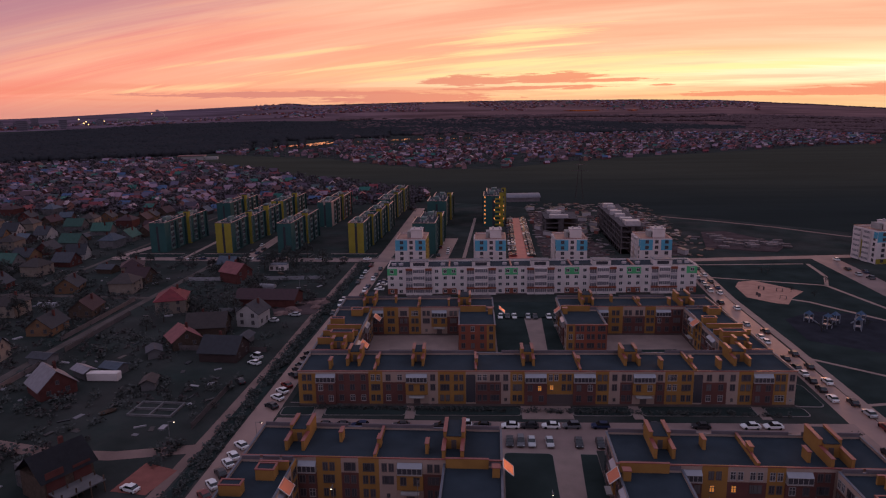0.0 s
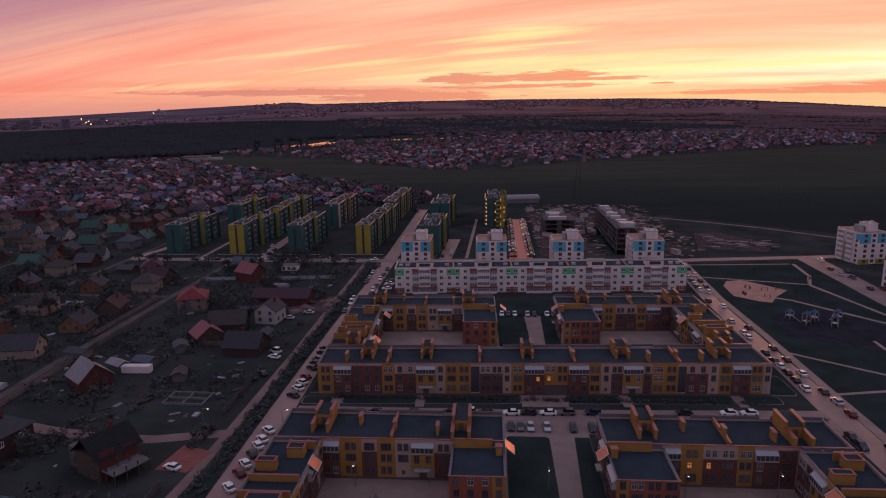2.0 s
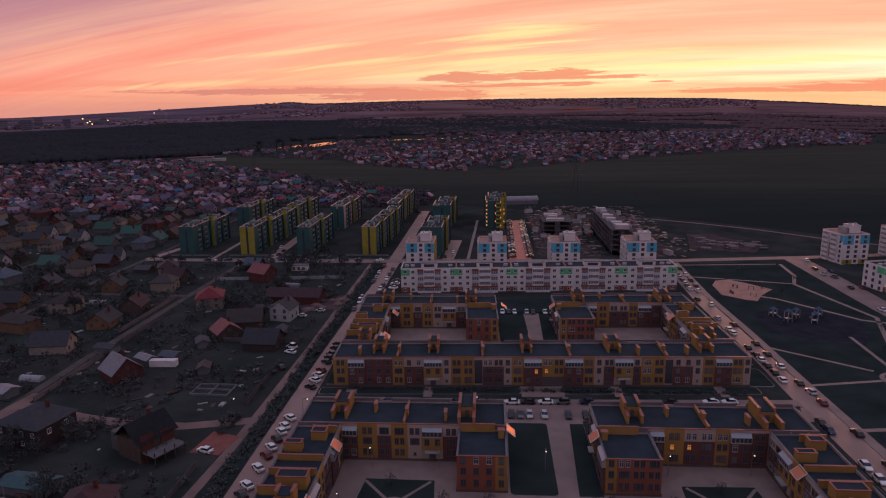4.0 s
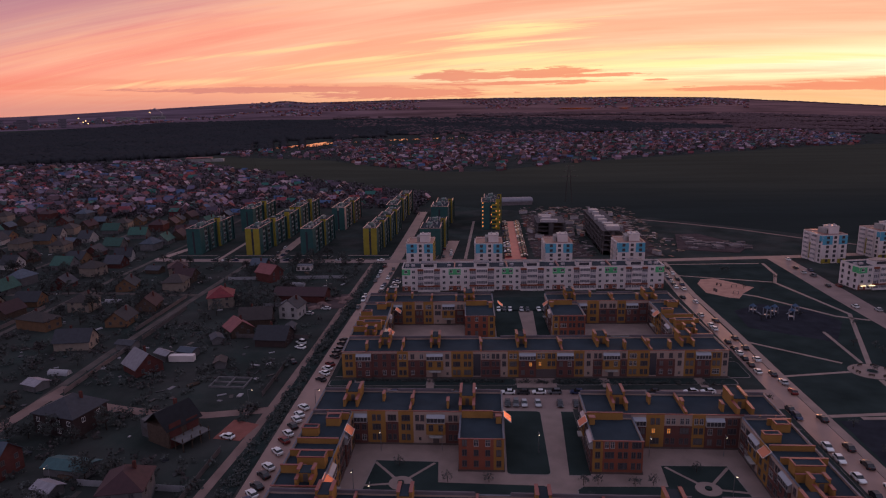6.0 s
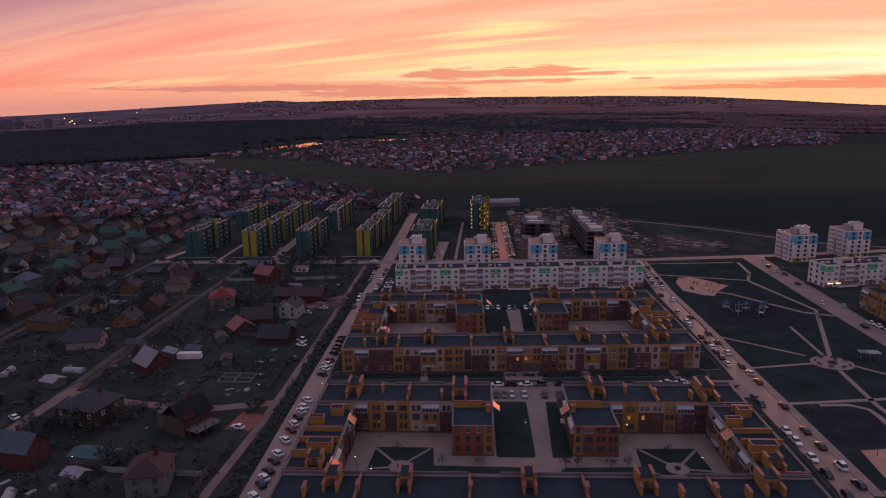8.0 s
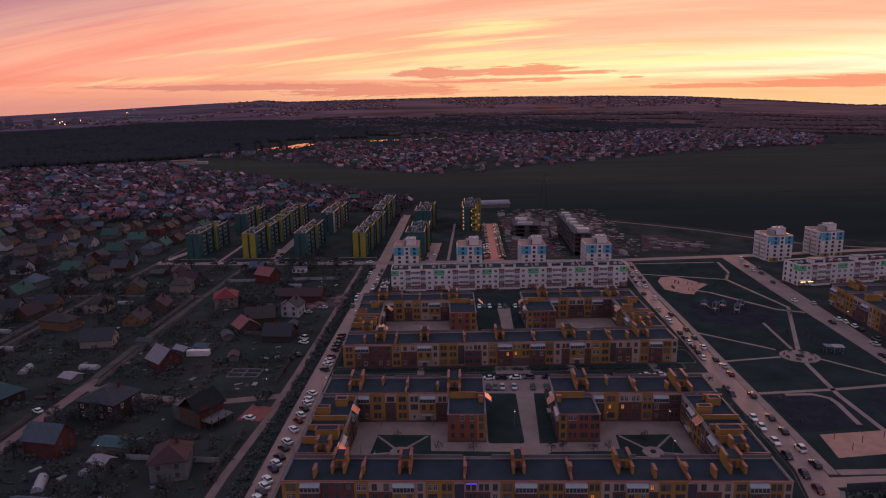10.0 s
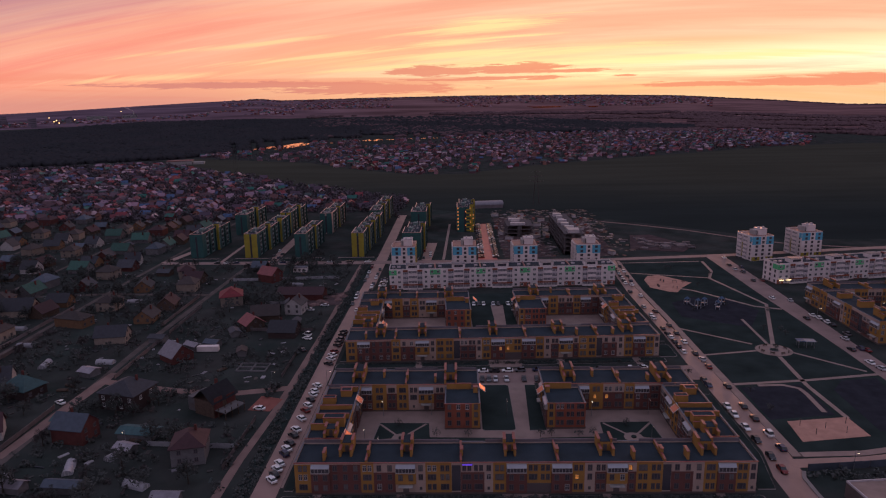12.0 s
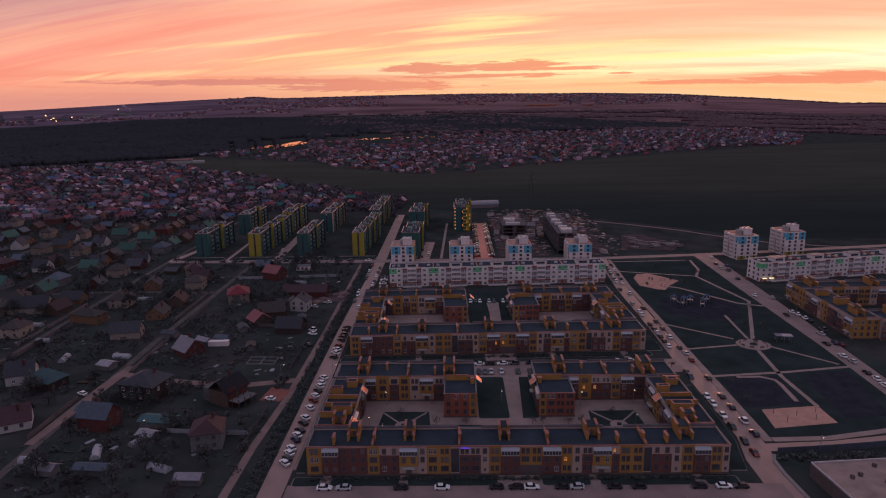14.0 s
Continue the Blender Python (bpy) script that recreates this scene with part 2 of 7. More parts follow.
def link(name, bm, mats, parent=None, label="", smooth=False):
    me = bpy.data.meshes.new(name)
    bm.to_mesh(me)
    bm.free()
    for m in mats if isinstance(mats, (list, tuple)) else [mats]:
        me.materials.append(m)
    if smooth:
        for f in me.polygons:
            f.use_smooth = True
    ob = new(name, me)
    if parent:
        ob.parent = parent
    if label:
        ob["label"] = label
    return ob


def part(name, bm, material, parent, label="", smooth=False):
    return link(name, bm, material, parent, label, smooth)


def again(name, mesh, parent, m):
    """One more piece on a shared mesh."""
    ob = new(name, mesh)
    ob.parent = parent
    ob.matrix_local = m
    return ob


def thing(name, m, label, category, group="", kind=""):
    ob = new(name)
    ob.matrix_world = m
    ob.empty_display_size = 0.5
    return tagged(ob, label, category, group, kind)


def box(bm, x0, x1, y0, y1, z0, z1, mi=0, open_bottom=False):
    v = [bm.verts.new(c) for c in ((x0, y0, z0), (x1, y0, z0), (x1, y1, z0), (x0, y1, z0), (x0, y0, z1), (x1, y0, z1), (x1, y1, z1), (x0, y1, z1))]
    faces = [(4, 5, 6, 7), (0, 1, 5, 4), (1, 2, 6, 5), (2, 3, 7, 6), (3, 0, 4, 7)]
    if not open_bottom:
        faces.append((3, 2, 1, 0))
    for f in faces:
        bm.faces.new([v[i] for i in f]).material_index = mi
    return v


def boxes(*rows):
    bm = bmesh.new()
    for r in rows:
        box(bm, *r)
    return bm


def prism(pts, z0, z1):
    """A slab over a flat outline, counter-clockwise."""
    bm = bmesh.new()
    lo = [bm.verts.new((x, y, z0)) for x, y in pts]
    hi = [bm.verts.new((x, y, z1)) for x, y in pts]
    bm.faces.new(hi)
    for i in range(len(pts)):
        j = (i + 1) % len(pts)
        bm.faces.new((lo[i], lo[j], hi[j], hi[i]))
    return bm


def strip(pts, width, z0, z1):
    """A slab along a line of points, mitred."""
    left, right = [], []
    for i, p in enumerate(pts):
        a, b = Vector(pts[max(i - 1, 0)]), Vector(pts[min(i + 1, len(pts) - 1)])
        d = (b - a).normalized()
        w = width[i] if isinstance(width, (list, tuple)) else width
        n = Vector((-d.y, d.x)) * w / 2
        left.append(Vector(p) + n)
        right.append(Vector(p) - n)
    bm = bmesh.new()
    rows = []
    for l, r in zip(left, right):
        rows.append([bm.verts.new(c) for c in ((l.x, l.y, z0), (l.x, l.y, z1), (r.x, r.y, z1), (r.x, r.y, z0))])
    for a, b in zip(rows, rows[1:]):
        for k in range(3):
            bm.faces.new((a[k], a[k + 1], b[k + 1], b[k]))
    bm.faces.new(rows[0][::-1]), bm.faces.new(rows[-1])
    bmesh.ops.recalc_face_normals(bm, faces=bm.faces)
    return bm


def rounded(x0, x1, y0, y1, r, n=5):
    out = []
    for cx, cy, a0 in ((x1 - r, y1 - r, 0), (x0 + r, y1 - r, 90), (x0 + r, y0 + r, 180), (x1 - r, y0 + r, 270)):
        for k in range(n + 1):
            a = radians(a0 + 90 * k / n)
            out.append((cx + r * math.cos(a), cy + r * math.sin(a)))
    return out


def disc(cx, cy, r, n=28, sy=1.0):
    return [(cx + r * math.cos(2 * math.pi * k / n), cy + sy * r * math.sin(2 * math.pi * k / n)) for k in range(n)]


# ---- terrain ----
HUB = (7.0, -134.0)
RIDGE_AZ = (-1.2, -0.637, -0.576, -0.51, -0.44, -0.366, -0.289, -0.257, -0.209, -0.127, 0.022, 0.199, 0.312, 0.416, 0.521, 1.2)
RIDGE_Z = (40, 48, 57, 70, 85, 100, 112, 99, 102, 107, 110, 103, 90, 61, 26, 10)


def smooth(a, b, v):
    t = min(max((v - a) / (b - a), 0.0), 1.0)
    return t * t * (3 - 2 * t)


def ground_z(x, y):
    d = math.hypot(x - HUB[0], y - HUB[1])
    if d < 2000:
        return 0.0
    az = math.atan2(x - HUB[0], y - HUB[1])
    top = float(np.interp(az, RIDGE_AZ, RIDGE_Z))
    rise = smooth(2000, 4600, d)
    bumps = noise.noise((x / 500, y / 500, 0)) * 10 * rise * smooth(4600, 3600, d)
    return top * rise + bumps


def terrain():
    radii = [0, 60, 120, 200, 300, 420, 560, 720, 900, 1100, 1300, 1500, 1700, 1900, 2100, 2300, 2500, 2700, 2900, 3100, 3300, 3500, 3700, 3900, 4100, 4300, 4500, 4600, 4700]
    steps = 220
    verts, faces = [(HUB[0], HUB[1], 0.0)], []
    for r in radii[1:]:
        for k in range(steps):
            a = 2 * math.pi * k / steps
            x, y = HUB[0] + r * math.sin(a), HUB[1] + r * math.cos(a)
            verts.append((x, y, ground_z(x, y) - (30 if r > 4650 else 0)))
    for k in range(steps):
        faces.append((0, 1 + (k + 1) % steps, 1 + k))
    for i in range(len(radii) - 2):
        for k in range(steps):
            a, b = 1 + i * steps + k, 1 + i * steps + (k + 1) % steps
            faces.append((a, b, b + steps, a + steps))
    me = bpy.data.meshes.new("ground")
    me.from_pydata(verts, [], faces)
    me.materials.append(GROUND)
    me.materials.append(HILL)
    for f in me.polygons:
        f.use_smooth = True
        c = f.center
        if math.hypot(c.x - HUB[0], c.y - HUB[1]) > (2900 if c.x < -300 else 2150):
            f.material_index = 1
    bm = bmesh.new()
    bm.from_mesh(me)
    bmesh.ops.recalc_face_normals(bm, faces=bm.faces)
    if bm.faces[0].normal.z < 0:
        bmesh.ops.reverse_faces(bm, faces=bm.faces)
    bm.to_mesh(me)
    bm.free()
    return tagged(new("ground", me), "dark dusk grassland and fields reaching to low hills", "ground", kind="structure")




def shade_across(m, way, spread, lo, hi, size):
    """Lets a surface pass from its first colour to its second along a direction of the land, with an uneven border."""
    n, l = m.node_tree.nodes, m.node_tree.links
    mix = next(k for k in n if k.bl_idname == "ShaderNodeMix")
    pos, dot, rng = n.new("ShaderNodeNewGeometry"), n.new("ShaderNodeVectorMath"), n.new("ShaderNodeMapRange")
    wob, add = n.new("ShaderNodeTexNoise"), n.new("ShaderNodeMath")
    wob.inputs["Scale"].default_value, wob.inputs["Detail"].default_value = size, 5.0
    dot.operation, add.operation = "DOT_PRODUCT", "MULTIPLY_ADD"
    dot.inputs[1].default_value = way
    l.new(pos.outputs["Position"], dot.inputs[0])
    l.new(pos.outputs["Position"], wob.inputs["Vector"])
    l.new(wob.outputs[0], add.inputs[0])
    add.inputs[1].default_value = spread
    l.new(dot.outputs["Value"], add.inputs[2])
    rng.interpolation_type = "SMOOTHSTEP"
    rng.inputs["From Min"].default_value, rng.inputs["From Max"].default_value = lo, hi
    l.new(add.outputs[0], rng.inputs["Value"])
    for k in list(mix.inputs[0].links):
        l.remove(k)
    l.new(rng.outputs[0], mix.inputs[0])


def patches(m, stretch, lo, hi):
    """Broad uneven lighter and darker tracts over a piece of land."""
    n, l = m.node_tree.nodes, m.node_tree.links
    mix = next(k for k in n if k.bl_idname == "ShaderNodeMix")
    pos, scl, tex = n.new("ShaderNodeNewGeometry"), n.new("ShaderNodeVectorMath"), n.new("ShaderNodeTexNoise")
    rng, hsv = n.new("ShaderNodeMapRange"), n.new("ShaderNodeHueSaturation")
    scl.operation = "MULTIPLY"
    scl.inputs[1].default_value = stretch
    tex.inputs["Scale"].default_value, tex.inputs["Detail"].default_value, tex.inputs["Roughness"].default_value = 1.0, 6.0, 0.6
    rng.inputs["From Min"].default_value, rng.inputs["From Max"].default_value = 0.35, 0.65
    rng.inputs["To Min"].default_value, rng.inputs["To Max"].default_value = lo, hi
    l.new(pos.outputs["Position"], scl.inputs[0])
    l.new(scl.outputs[0], tex.inputs["Vector"])
    l.new(tex.outputs[0], rng.inputs["Value"])
    l.new(rng.outputs[0], hsv.inputs["Value"])
    l.new(mix.outputs[2], hsv.inputs["Color"])
    l.new(hsv.outputs[0], n["Principled BSDF"].inputs["Base Color"])


GROUND = mat("ground_grass", (0.030, 0.039, 0.036), 0.95, spots=0.7, scale=0.045, fine=0.6, bump=0.3, tint=(0.047, 0.046, 0.044))
# Evening haze is put into both grass colours, lavender on the west side.
HILL = mat("hill_grass_haze", (0.120, 0.083, 0.108), 0.95, spots=0.6, scale=0.005, fine=0.05, bump=0, tint=(0.160, 0.092, 0.094))
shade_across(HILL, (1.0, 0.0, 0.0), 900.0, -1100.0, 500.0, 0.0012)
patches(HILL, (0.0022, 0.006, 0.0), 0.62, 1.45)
patches(GROUND, (0.05, 0.05, 0.0), 0.75, 1.25)
terrain()


def surface(name, bm, material, label, kind="structure", category="road"):
    return tagged(link(name, bm, material), label, category, kind=kind)


# roads
surface("road", strip([(-47.9, -140), (-47.9, 0), (-48.0, 60), (-48.2, 100), (-47.6, 145), (-45.9, 188), (-45.4, 245), (-45, 420)], [7.0, 7.0, 7.0, 6.0, 5.8, 7, 7.2, 7.2], -0.2, 0.05), ROAD, "pale dusty asphalt street lined with parked cars")
surface("road", strip([(-63, -140), (-60.4, 0), (-58.1, 33), (-57.5, 60), (-57.2, 82), (-56.8, 110), (-57.2, 190), (-57, 236)], 2.6, -0.2, 0.04), DIRT, "rutted pale dirt track beside a dark hedge strip", category="track")
surface("road", strip([(95.7, -140), (95.7, -30), (96.6, -10), (98.8, 4), (98.8, 60), (99.4, 110), (99.6, 170), (101.2, 205), (103, 246)], [8.2, 8.2, 9.0, 7.4, 7.4, 6.2, 6.2, 6.2, 7], -0.2, 0.05), ROAD, "wide pinkish asphalt street with parked cars")
surface("road", strip([(-190, 247), (-110, 243.5), (-48, 242.5), (104, 244), (190, 253), (330, 275)], [8, 8, 8, 6.5, 6.5, 6.5], -0.2, 0.054), ROAD_GREY, "cross street behind the white apartment row")
surface("road", strip([(173, 250), (170.5, 170), (169, 120), (167.5, 80), (165, 30), (162, -60), (160, -140)], [12, 11.5, 9.5, 8, 8, 8, 8], -0.2, 0.058), ROAD_GREY, "broad street beyond the park with parked cars")
surface("road", strip([(100.2, -2.6), (123.5, -1.2), (143, 2.2), (161, 6.2)], 4.6, -0.2, 0.066), ROAD, "side road along the park")

# ---- apartment houses ----
MESHES = {}
FRAME_GREY = mat("frame_grey", (0.30, 0.27, 0.26), 0.5, spots=0.05, bump=0)
mood = random.Random(77)
GLASS_ROOF = glass("loggia_glass_roof", (0.28, 0.28, 0.31), 0.15)
PARAPET_MAUVE = mat("parapet_mauve", (0.15, 0.12, 0.135), 0.8, spots=0.25, scale=0.3)


def relief(xs, zs, cell, back):
    """One closed front built of cells: cell(i, j) gives a depth and a material slot; steps join the cells."""
    bm = bmesh.new()

    def quad(pts, mi):
        bm.faces.new([bm.verts.new(p) for p in pts]).material_index = mi

    nx, nz = len(xs) - 1, len(zs) - 1

    def depth(i, j):
        return cell(i, j)[0] if 0 <= i < nx and 0 <= j < nz else back

    for i in range(nx):
        for j in range(nz):
            d, mi = cell(i, j)
            x0, x1, z0, z1 = xs[i], xs[i + 1], zs[j], zs[j + 1]
            quad(((x0, d, z0), (x1, d, z0), (x1, d, z1), (x0, d, z1)), mi)
            for di, dj, p, q in ((-1, 0, (x0, z0), (x0, z1)), (1, 0, (x1, z1), (x1, z0)), (0, -1, (x1, z0), (x0, z0)), (0, 1, (x0, z1), (x1, z1))):
                e = depth(i + di, j + dj)
                if e > d + 1e-5:
                    quad(((p[0], d, p[1]), (q[0], d, q[1]), (q[0], e, q[1]), (p[0], e, p[1])), mi)
    bmesh.ops.remove_doubles(bm, verts=bm.verts, dist=1e-4)
    bmesh.ops.recalc_face_normals(bm, faces=bm.faces)
    return bm


def kept_mesh(key, bm, mats):
    me = bpy.data.meshes.new(key[0])
    bm.to_mesh(me)
    bm.free()
    for m in mats:
        me.materials.append(m)
    MESHES[key] = me
    return me


def window_mesh(w, h, kind="dark"):
    """Frame, mullion, pane and sill, looking to -y."""
    key = ("window", w, h, kind)
    if key in MESHES:
        return MESHES[key]
    t = 0.1
    xs, zs = (-w / 2, -w / 2 + t, -t / 2, t / 2, w / 2 - t, w / 2), (-0.08, 0, t, h - t, h)

    def cell(i, j):
        if j == 0:
            return -0.15, 0
        return (-0.015, 1) if j in (2, 4) and j < len(zs) - 2 and i in (1, 3) else (-0.07, 0)

    frame_mat = {"white": FRAME_WHITE, "pale": FRAME_GREY}.get(kind, FRAME_DARK)
    if kind in ("lit", "pale"):
        zs = (-0.08, 0, t, h * 0.62, h * 0.62 + t, h - t, h)
    return kept_mesh(key, relief(xs, zs, cell, 0.03), (frame_mat, {"lit": LIT, "violet": VIOLET, "curtain": GLASS_CURTAIN, "dim": GLASS_MID, "pale": GLASS_MID}.get(kind, GLASS)))


def loggia_mesh(w, h, d=0.9, light=False):
    """A glazed loggia with thin mullions and a slanting glass top."""
    key = ("loggia", w, h, d, light)
    if key in MESHES:
        return MESHES[key]
    n = max(3, round(w / 0.9))
    xs = []
    for k in range(n + 1):
        x = -w / 2 + 0.05 + (w - 0.1) * k / n
        xs += [x - 0.05, x + 0.05]
    zs = (0, 0.3, h - 0.85, h - 0.75)
    bm = relief(xs, zs, lambda i, j: (-d + 0.05, 1) if j == 1 and i % 2 else (-d, 0), 0.0)
    v = [bm.verts.new(c) for c in ((-w / 2, -d, h - 0.75), (w / 2, -d, h - 0.75), (w / 2, 0, h), (-w / 2, 0, h), (-w / 2, 0, h - 0.75), (w / 2, 0, h - 0.75))]
    for f in ((0, 1, 2, 3), (0, 3, 4), (1, 5, 2)):
        bm.faces.new([v[i] for i in f]).material_index = 2
    bmesh.ops.remove_doubles(bm, verts=bm.verts, dist=1e-3)
    return kept_mesh(key, bm, (PLASTER_WHITE, BALCONY_GLASS, COPING_PALE) if light else (FRAME_GREY, GLASS, GLASS_ROOF))




def panel_mesh(w, h, d, material):
    key = ("panel", round(w, 2), round(h, 2), d, material.name)
    if key not in MESHES:
        bm = boxes((-w / 2, w / 2, -d, 0.0, 0, h))
        me = bpy.data.meshes.new("wall_panel")
        bm.to_mesh(me)
        bm.free()
        me.materials.append(material)
        MESHES[key] = me
    return MESHES[key]


SILLS = (1.45, 4.35, 7.0)
WALL = {"W": PLASTER_CREAM, "Y": PLASTER_YELLOW, "R": PLASTER_RED, "O": PLASTER_ORANGE}


def bay(house, m, s0, s1, style, top, lit=()):
    """One bay of a three-storey front, s0..s1 metres along m's x axis."""
    w, c = s1 - s0, (s0 + s1) / 2
    proud = {"Y": 0.16, "W": 0.10, "T": 0.12, "L": 0.13, "E": 0.13, "B": 0.14, "G": 0.05, "P": 0.12, "R": 0.14, "O": 0.14}[style]

    def panel(x, pw, z0, z1, key, d=proud):
        again("wall_panel", panel_mesh(pw, z1 - z0, d, WALL[key]), house, m @ Matrix.Translation((x, 0, z0)))

    cols = 1 if w < 5.2 else 2 if w < 7.8 else 3
    floors = (0, 1, 2)
    if style == "R":
        panel(c, w, 0.6, 8.95, "R")
        panel(c, w, 8.95, top, "W", 0.1)
    elif style in "YWO":
        panel(c, w, 0.6, top + (0.2 if style == "Y" else 0.0), style)
    elif style == "B":
        panel(c, w, 0.6, 8.95, "Y")
        panel(c, w, 8.95, top, "W", 0.1)
    elif style == "T":
        panel(c, w, 0.6, 6.55, "R")
        panel(c, w, 6.55, top, "W", 0.1)
    elif style in "LE":
        panel(c, w, 0.6 if style == "L" else 3.2, 6.5, "R" if style == "L" else "Y", 0.5)
        again("loggia", loggia_mesh(round(w * 0.96, 1), 2.3), house, m @ Matrix.Translation((c, 0, 6.55)))
        panel(c, w, 8.95, top, "W", 0.08)
        floors, cols, proud = ((0, 1) if style == "L" else (1,)), 2, 0.5
        if style == "E":
            again("entrance_canopy", panel_mesh(w * 0.7, 0.25, 1.6, CONCRETE), house, m @ Matrix.Translation((c, 0, 2.7)))
            again("door", panel_mesh(1.6, 2.1, 0.06, FRAME_DARK), house, m @ Matrix.Translation((c, 0, 0.3)))
    elif style == "G":
        again("stair_glazing", panel_mesh(w * 0.92, 7.6, 0.05, GLASS), house, m @ Matrix.Translation((c, 0, 1.0)))
        panel(c, w, 8.8, top - 0.4, "W", 0.05)
        return
    elif style == "P":
        panel(c, w, 3.3, 8.95, "Y")
        panel(c, w, 8.95, top, "W", 0.1)
        # A dark panel on the wall stands for the shade inside the passage.
        again("passage_opening", panel_mesh(w * 1.5, 2.9, 0.03, FRAME_DARK), house, m @ Matrix.Translation((c, 0, 0.3)))
        floors = (1, 2)
    lamps = dict(((a, b), c_) for a, b, c_ in lit)
    for f in floors:
        for k in range(cols):
            x = s0 + w * (k + 0.5) / cols
            kind = lamps.get((f, k), mood.choice(("dark", "dark", "dim", "curtain", "dark", "pale", "dim", "dark")))
            if f == 0 and style == "W":
                sizes = ((0.0, 0.7, 0.8),)
            elif w / cols > 2.9:
                sizes = ((-0.68, 1.05, 1.7), (0.68, 1.05, 1.7)) if (k + f + int(s0)) % 3 else ((-0.75, 0.8, 1.7), (0.35, 1.6, 1.7))
            else:
                sizes = ((0.0, 1.25, 1.7),)
            if kind == "lit":
                sizes = ((-0.4, 1.0, 1.5),)
            for off, ww, wh in sizes:
                again("window", window_mesh(ww, wh, kind), house, m @ Matrix.Translation((x + off, -proud, SILLS[f])))


FRONT_UNITS = ((0, 95, "B"), (95, 205, "L"), (205, 385, "R"), (385, 460, "Y"), (460, 585, "T"), (585, 705, "E"), (705, 760, "W"), (760, 910, "Y"), (910, 965, "G"), (965, 1100, "T"), (1100, 1150, "W"), (1150, 1225, "Y"), (1225, 1345, "L"), (1345, 1485, "P"), (1485, 1605, "L"), (1605, 1675, "Y"), (1675, 1735, "W"), (1735, 1800, "T"), (1800, 1920, "E"), (1920, 1970, "T"), (1970, 2120, "Y"), (2120, 2170, "G"), (2170, 2295, "T"), (2295, 2355, "W"), (2355, 2430, "Y"), (2430, 2535, "L"), (2535, 2610, "B"), (2610, 2655, "W"))


def side_bays(length, seed, first=""):
    """A repeating order of bays for the courtyard and gable sides."""
    rnd = random.Random(seed)
    order, out, s = "YTLWYRGTE", [], 0.0
    i = rnd.randrange(len(order))
    while s < length - 2.0:
        style = order[i % len(order)]
        w = {"Y": 5.6, "T": 6.2, "L": 5.4, "E": 5.4, "W": 2.8, "R": 5.8, "G": 2.6}[style]
        if length - s - w < 2.5:
            w = length - s
        out.append((s, s + w, style))
        s += w
        i += 1
    return out


def side_matrix(x0, x1, y0, y1, side):
    if side == "S":
        return Matrix.Translation((x0, y0, 0))
    if side == "E":
        return Matrix.Translation((x1, y0, 0)) @ Matrix.Rotation(radians(90), 4, "Z")
    if side == "N":
        return Matrix.Translation((x1, y1, 0)) @ Matrix.Rotation(radians(180), 4, "Z")
    return Matrix.Translation((x0, y1, 0)) @ Matrix.Rotation(radians(270), 4, "Z")


def body(house, x0, x1, y0, y1, top, sides):
    """Walls, roof sheet, parapet and coping of one wing, in the house's own frame."""
    part("wall", boxes((x0, x1, y0, y1, -0.3, top - 0.55)), PLASTER_CREAM, house)
    part("plinth", boxes((x0 - 0.2, x1 + 0.2, y0 - 0.2, y1 + 0.2, -0.3, 0.6)), PLINTH, house)
    part("roof", boxes((x0 + 0.3, x1 - 0.3, y0 + 0.3, y1 - 0.3, top - 0.56, top - 0.5)), ROOF_BITUMEN, house)
    part("parapet", boxes((x0, x1, y0, y0 + 0.3, top - 0.56, top), (x0, x1, y1 - 0.3, y1, top - 0.56, top), (x0, x0 + 0.3, y0 + 0.3, y1 - 0.3, top - 0.56, top), (x1 - 0.3, x1, y0 + 0.3, y1 - 0.3, top - 0.56, top)), PLASTER_CREAM, house)
    part("coping", boxes((x0 - 0.22, x1 + 0.22, y0 - 0.22, y0 + 0.2, top, top + 0.15)), COPING, house)
    part("coping", boxes((x0 - 0.12, x1 + 0.12, y1 - 0.34, y1 + 0.12, top, top + 0.09), (x0 - 0.12, x0 + 0.34, y0 + 0.21, y1 - 0.34, top, top + 0.09), (x1 - 0.34, x1 + 0.12, y0 + 0.21, y1 - 0.34, top, top + 0.09)), COPING_GREY, house)
    wide = x1 - x0
    for b0, b1 in ((x0 + 0.4, x0 + wide * 0.36), (x0 + wide * 0.42, x0 + wide * 0.72), (x0 + wide * 0.77, x1 - 0.4)):
        part("back_parapet", boxes((b0, b1, y1 - 0.3, y1 - 0.02, top + 0.08, top + 0.75)), PARAPET_MAUVE, house)
    for side, bays, lit in sides:
        m = side_matrix(x0, x1, y0, y1, side)
        for s0, s1, style in bays:
            bay(house, m, s0, s1, style, top, [(f, k, c) for b, f, k, c in lit if abs(b - s0) < 0.5])


def firewall(house, x, y0, y1, top, stack=True):
    fw = part("firewall", boxes((x - 0.25, x + 0.25, y0, y1, top - 0.5, top + 0.45)), PLASTER_YELLOW, house)
    part("coping", boxes((x - 0.29, x + 0.29, y0 - 0.06, y1 + 0.06, top + 0.45, top + 0.53)), COPING, fw)
    if stack:
        chimney(house, x + 0.2, y0 + (y1 - y0) * 0.45, top, 0.7, 2.2, 1.5)


def chimney(house, x, y, top, w, l, h):
    ch = part("chimney", boxes((x - w / 2, x + w / 2, y - l / 2, y + l / 2, top - 0.5, top + h)), PLASTER_YELLOW, house)
    part("chimney_cap", boxes((x - w / 2 - 0.12, x + w / 2 + 0.12, y - l / 2 - 0.12, y + l / 2 + 0.12, top + h, top + h + 0.12)), COPING, ch)


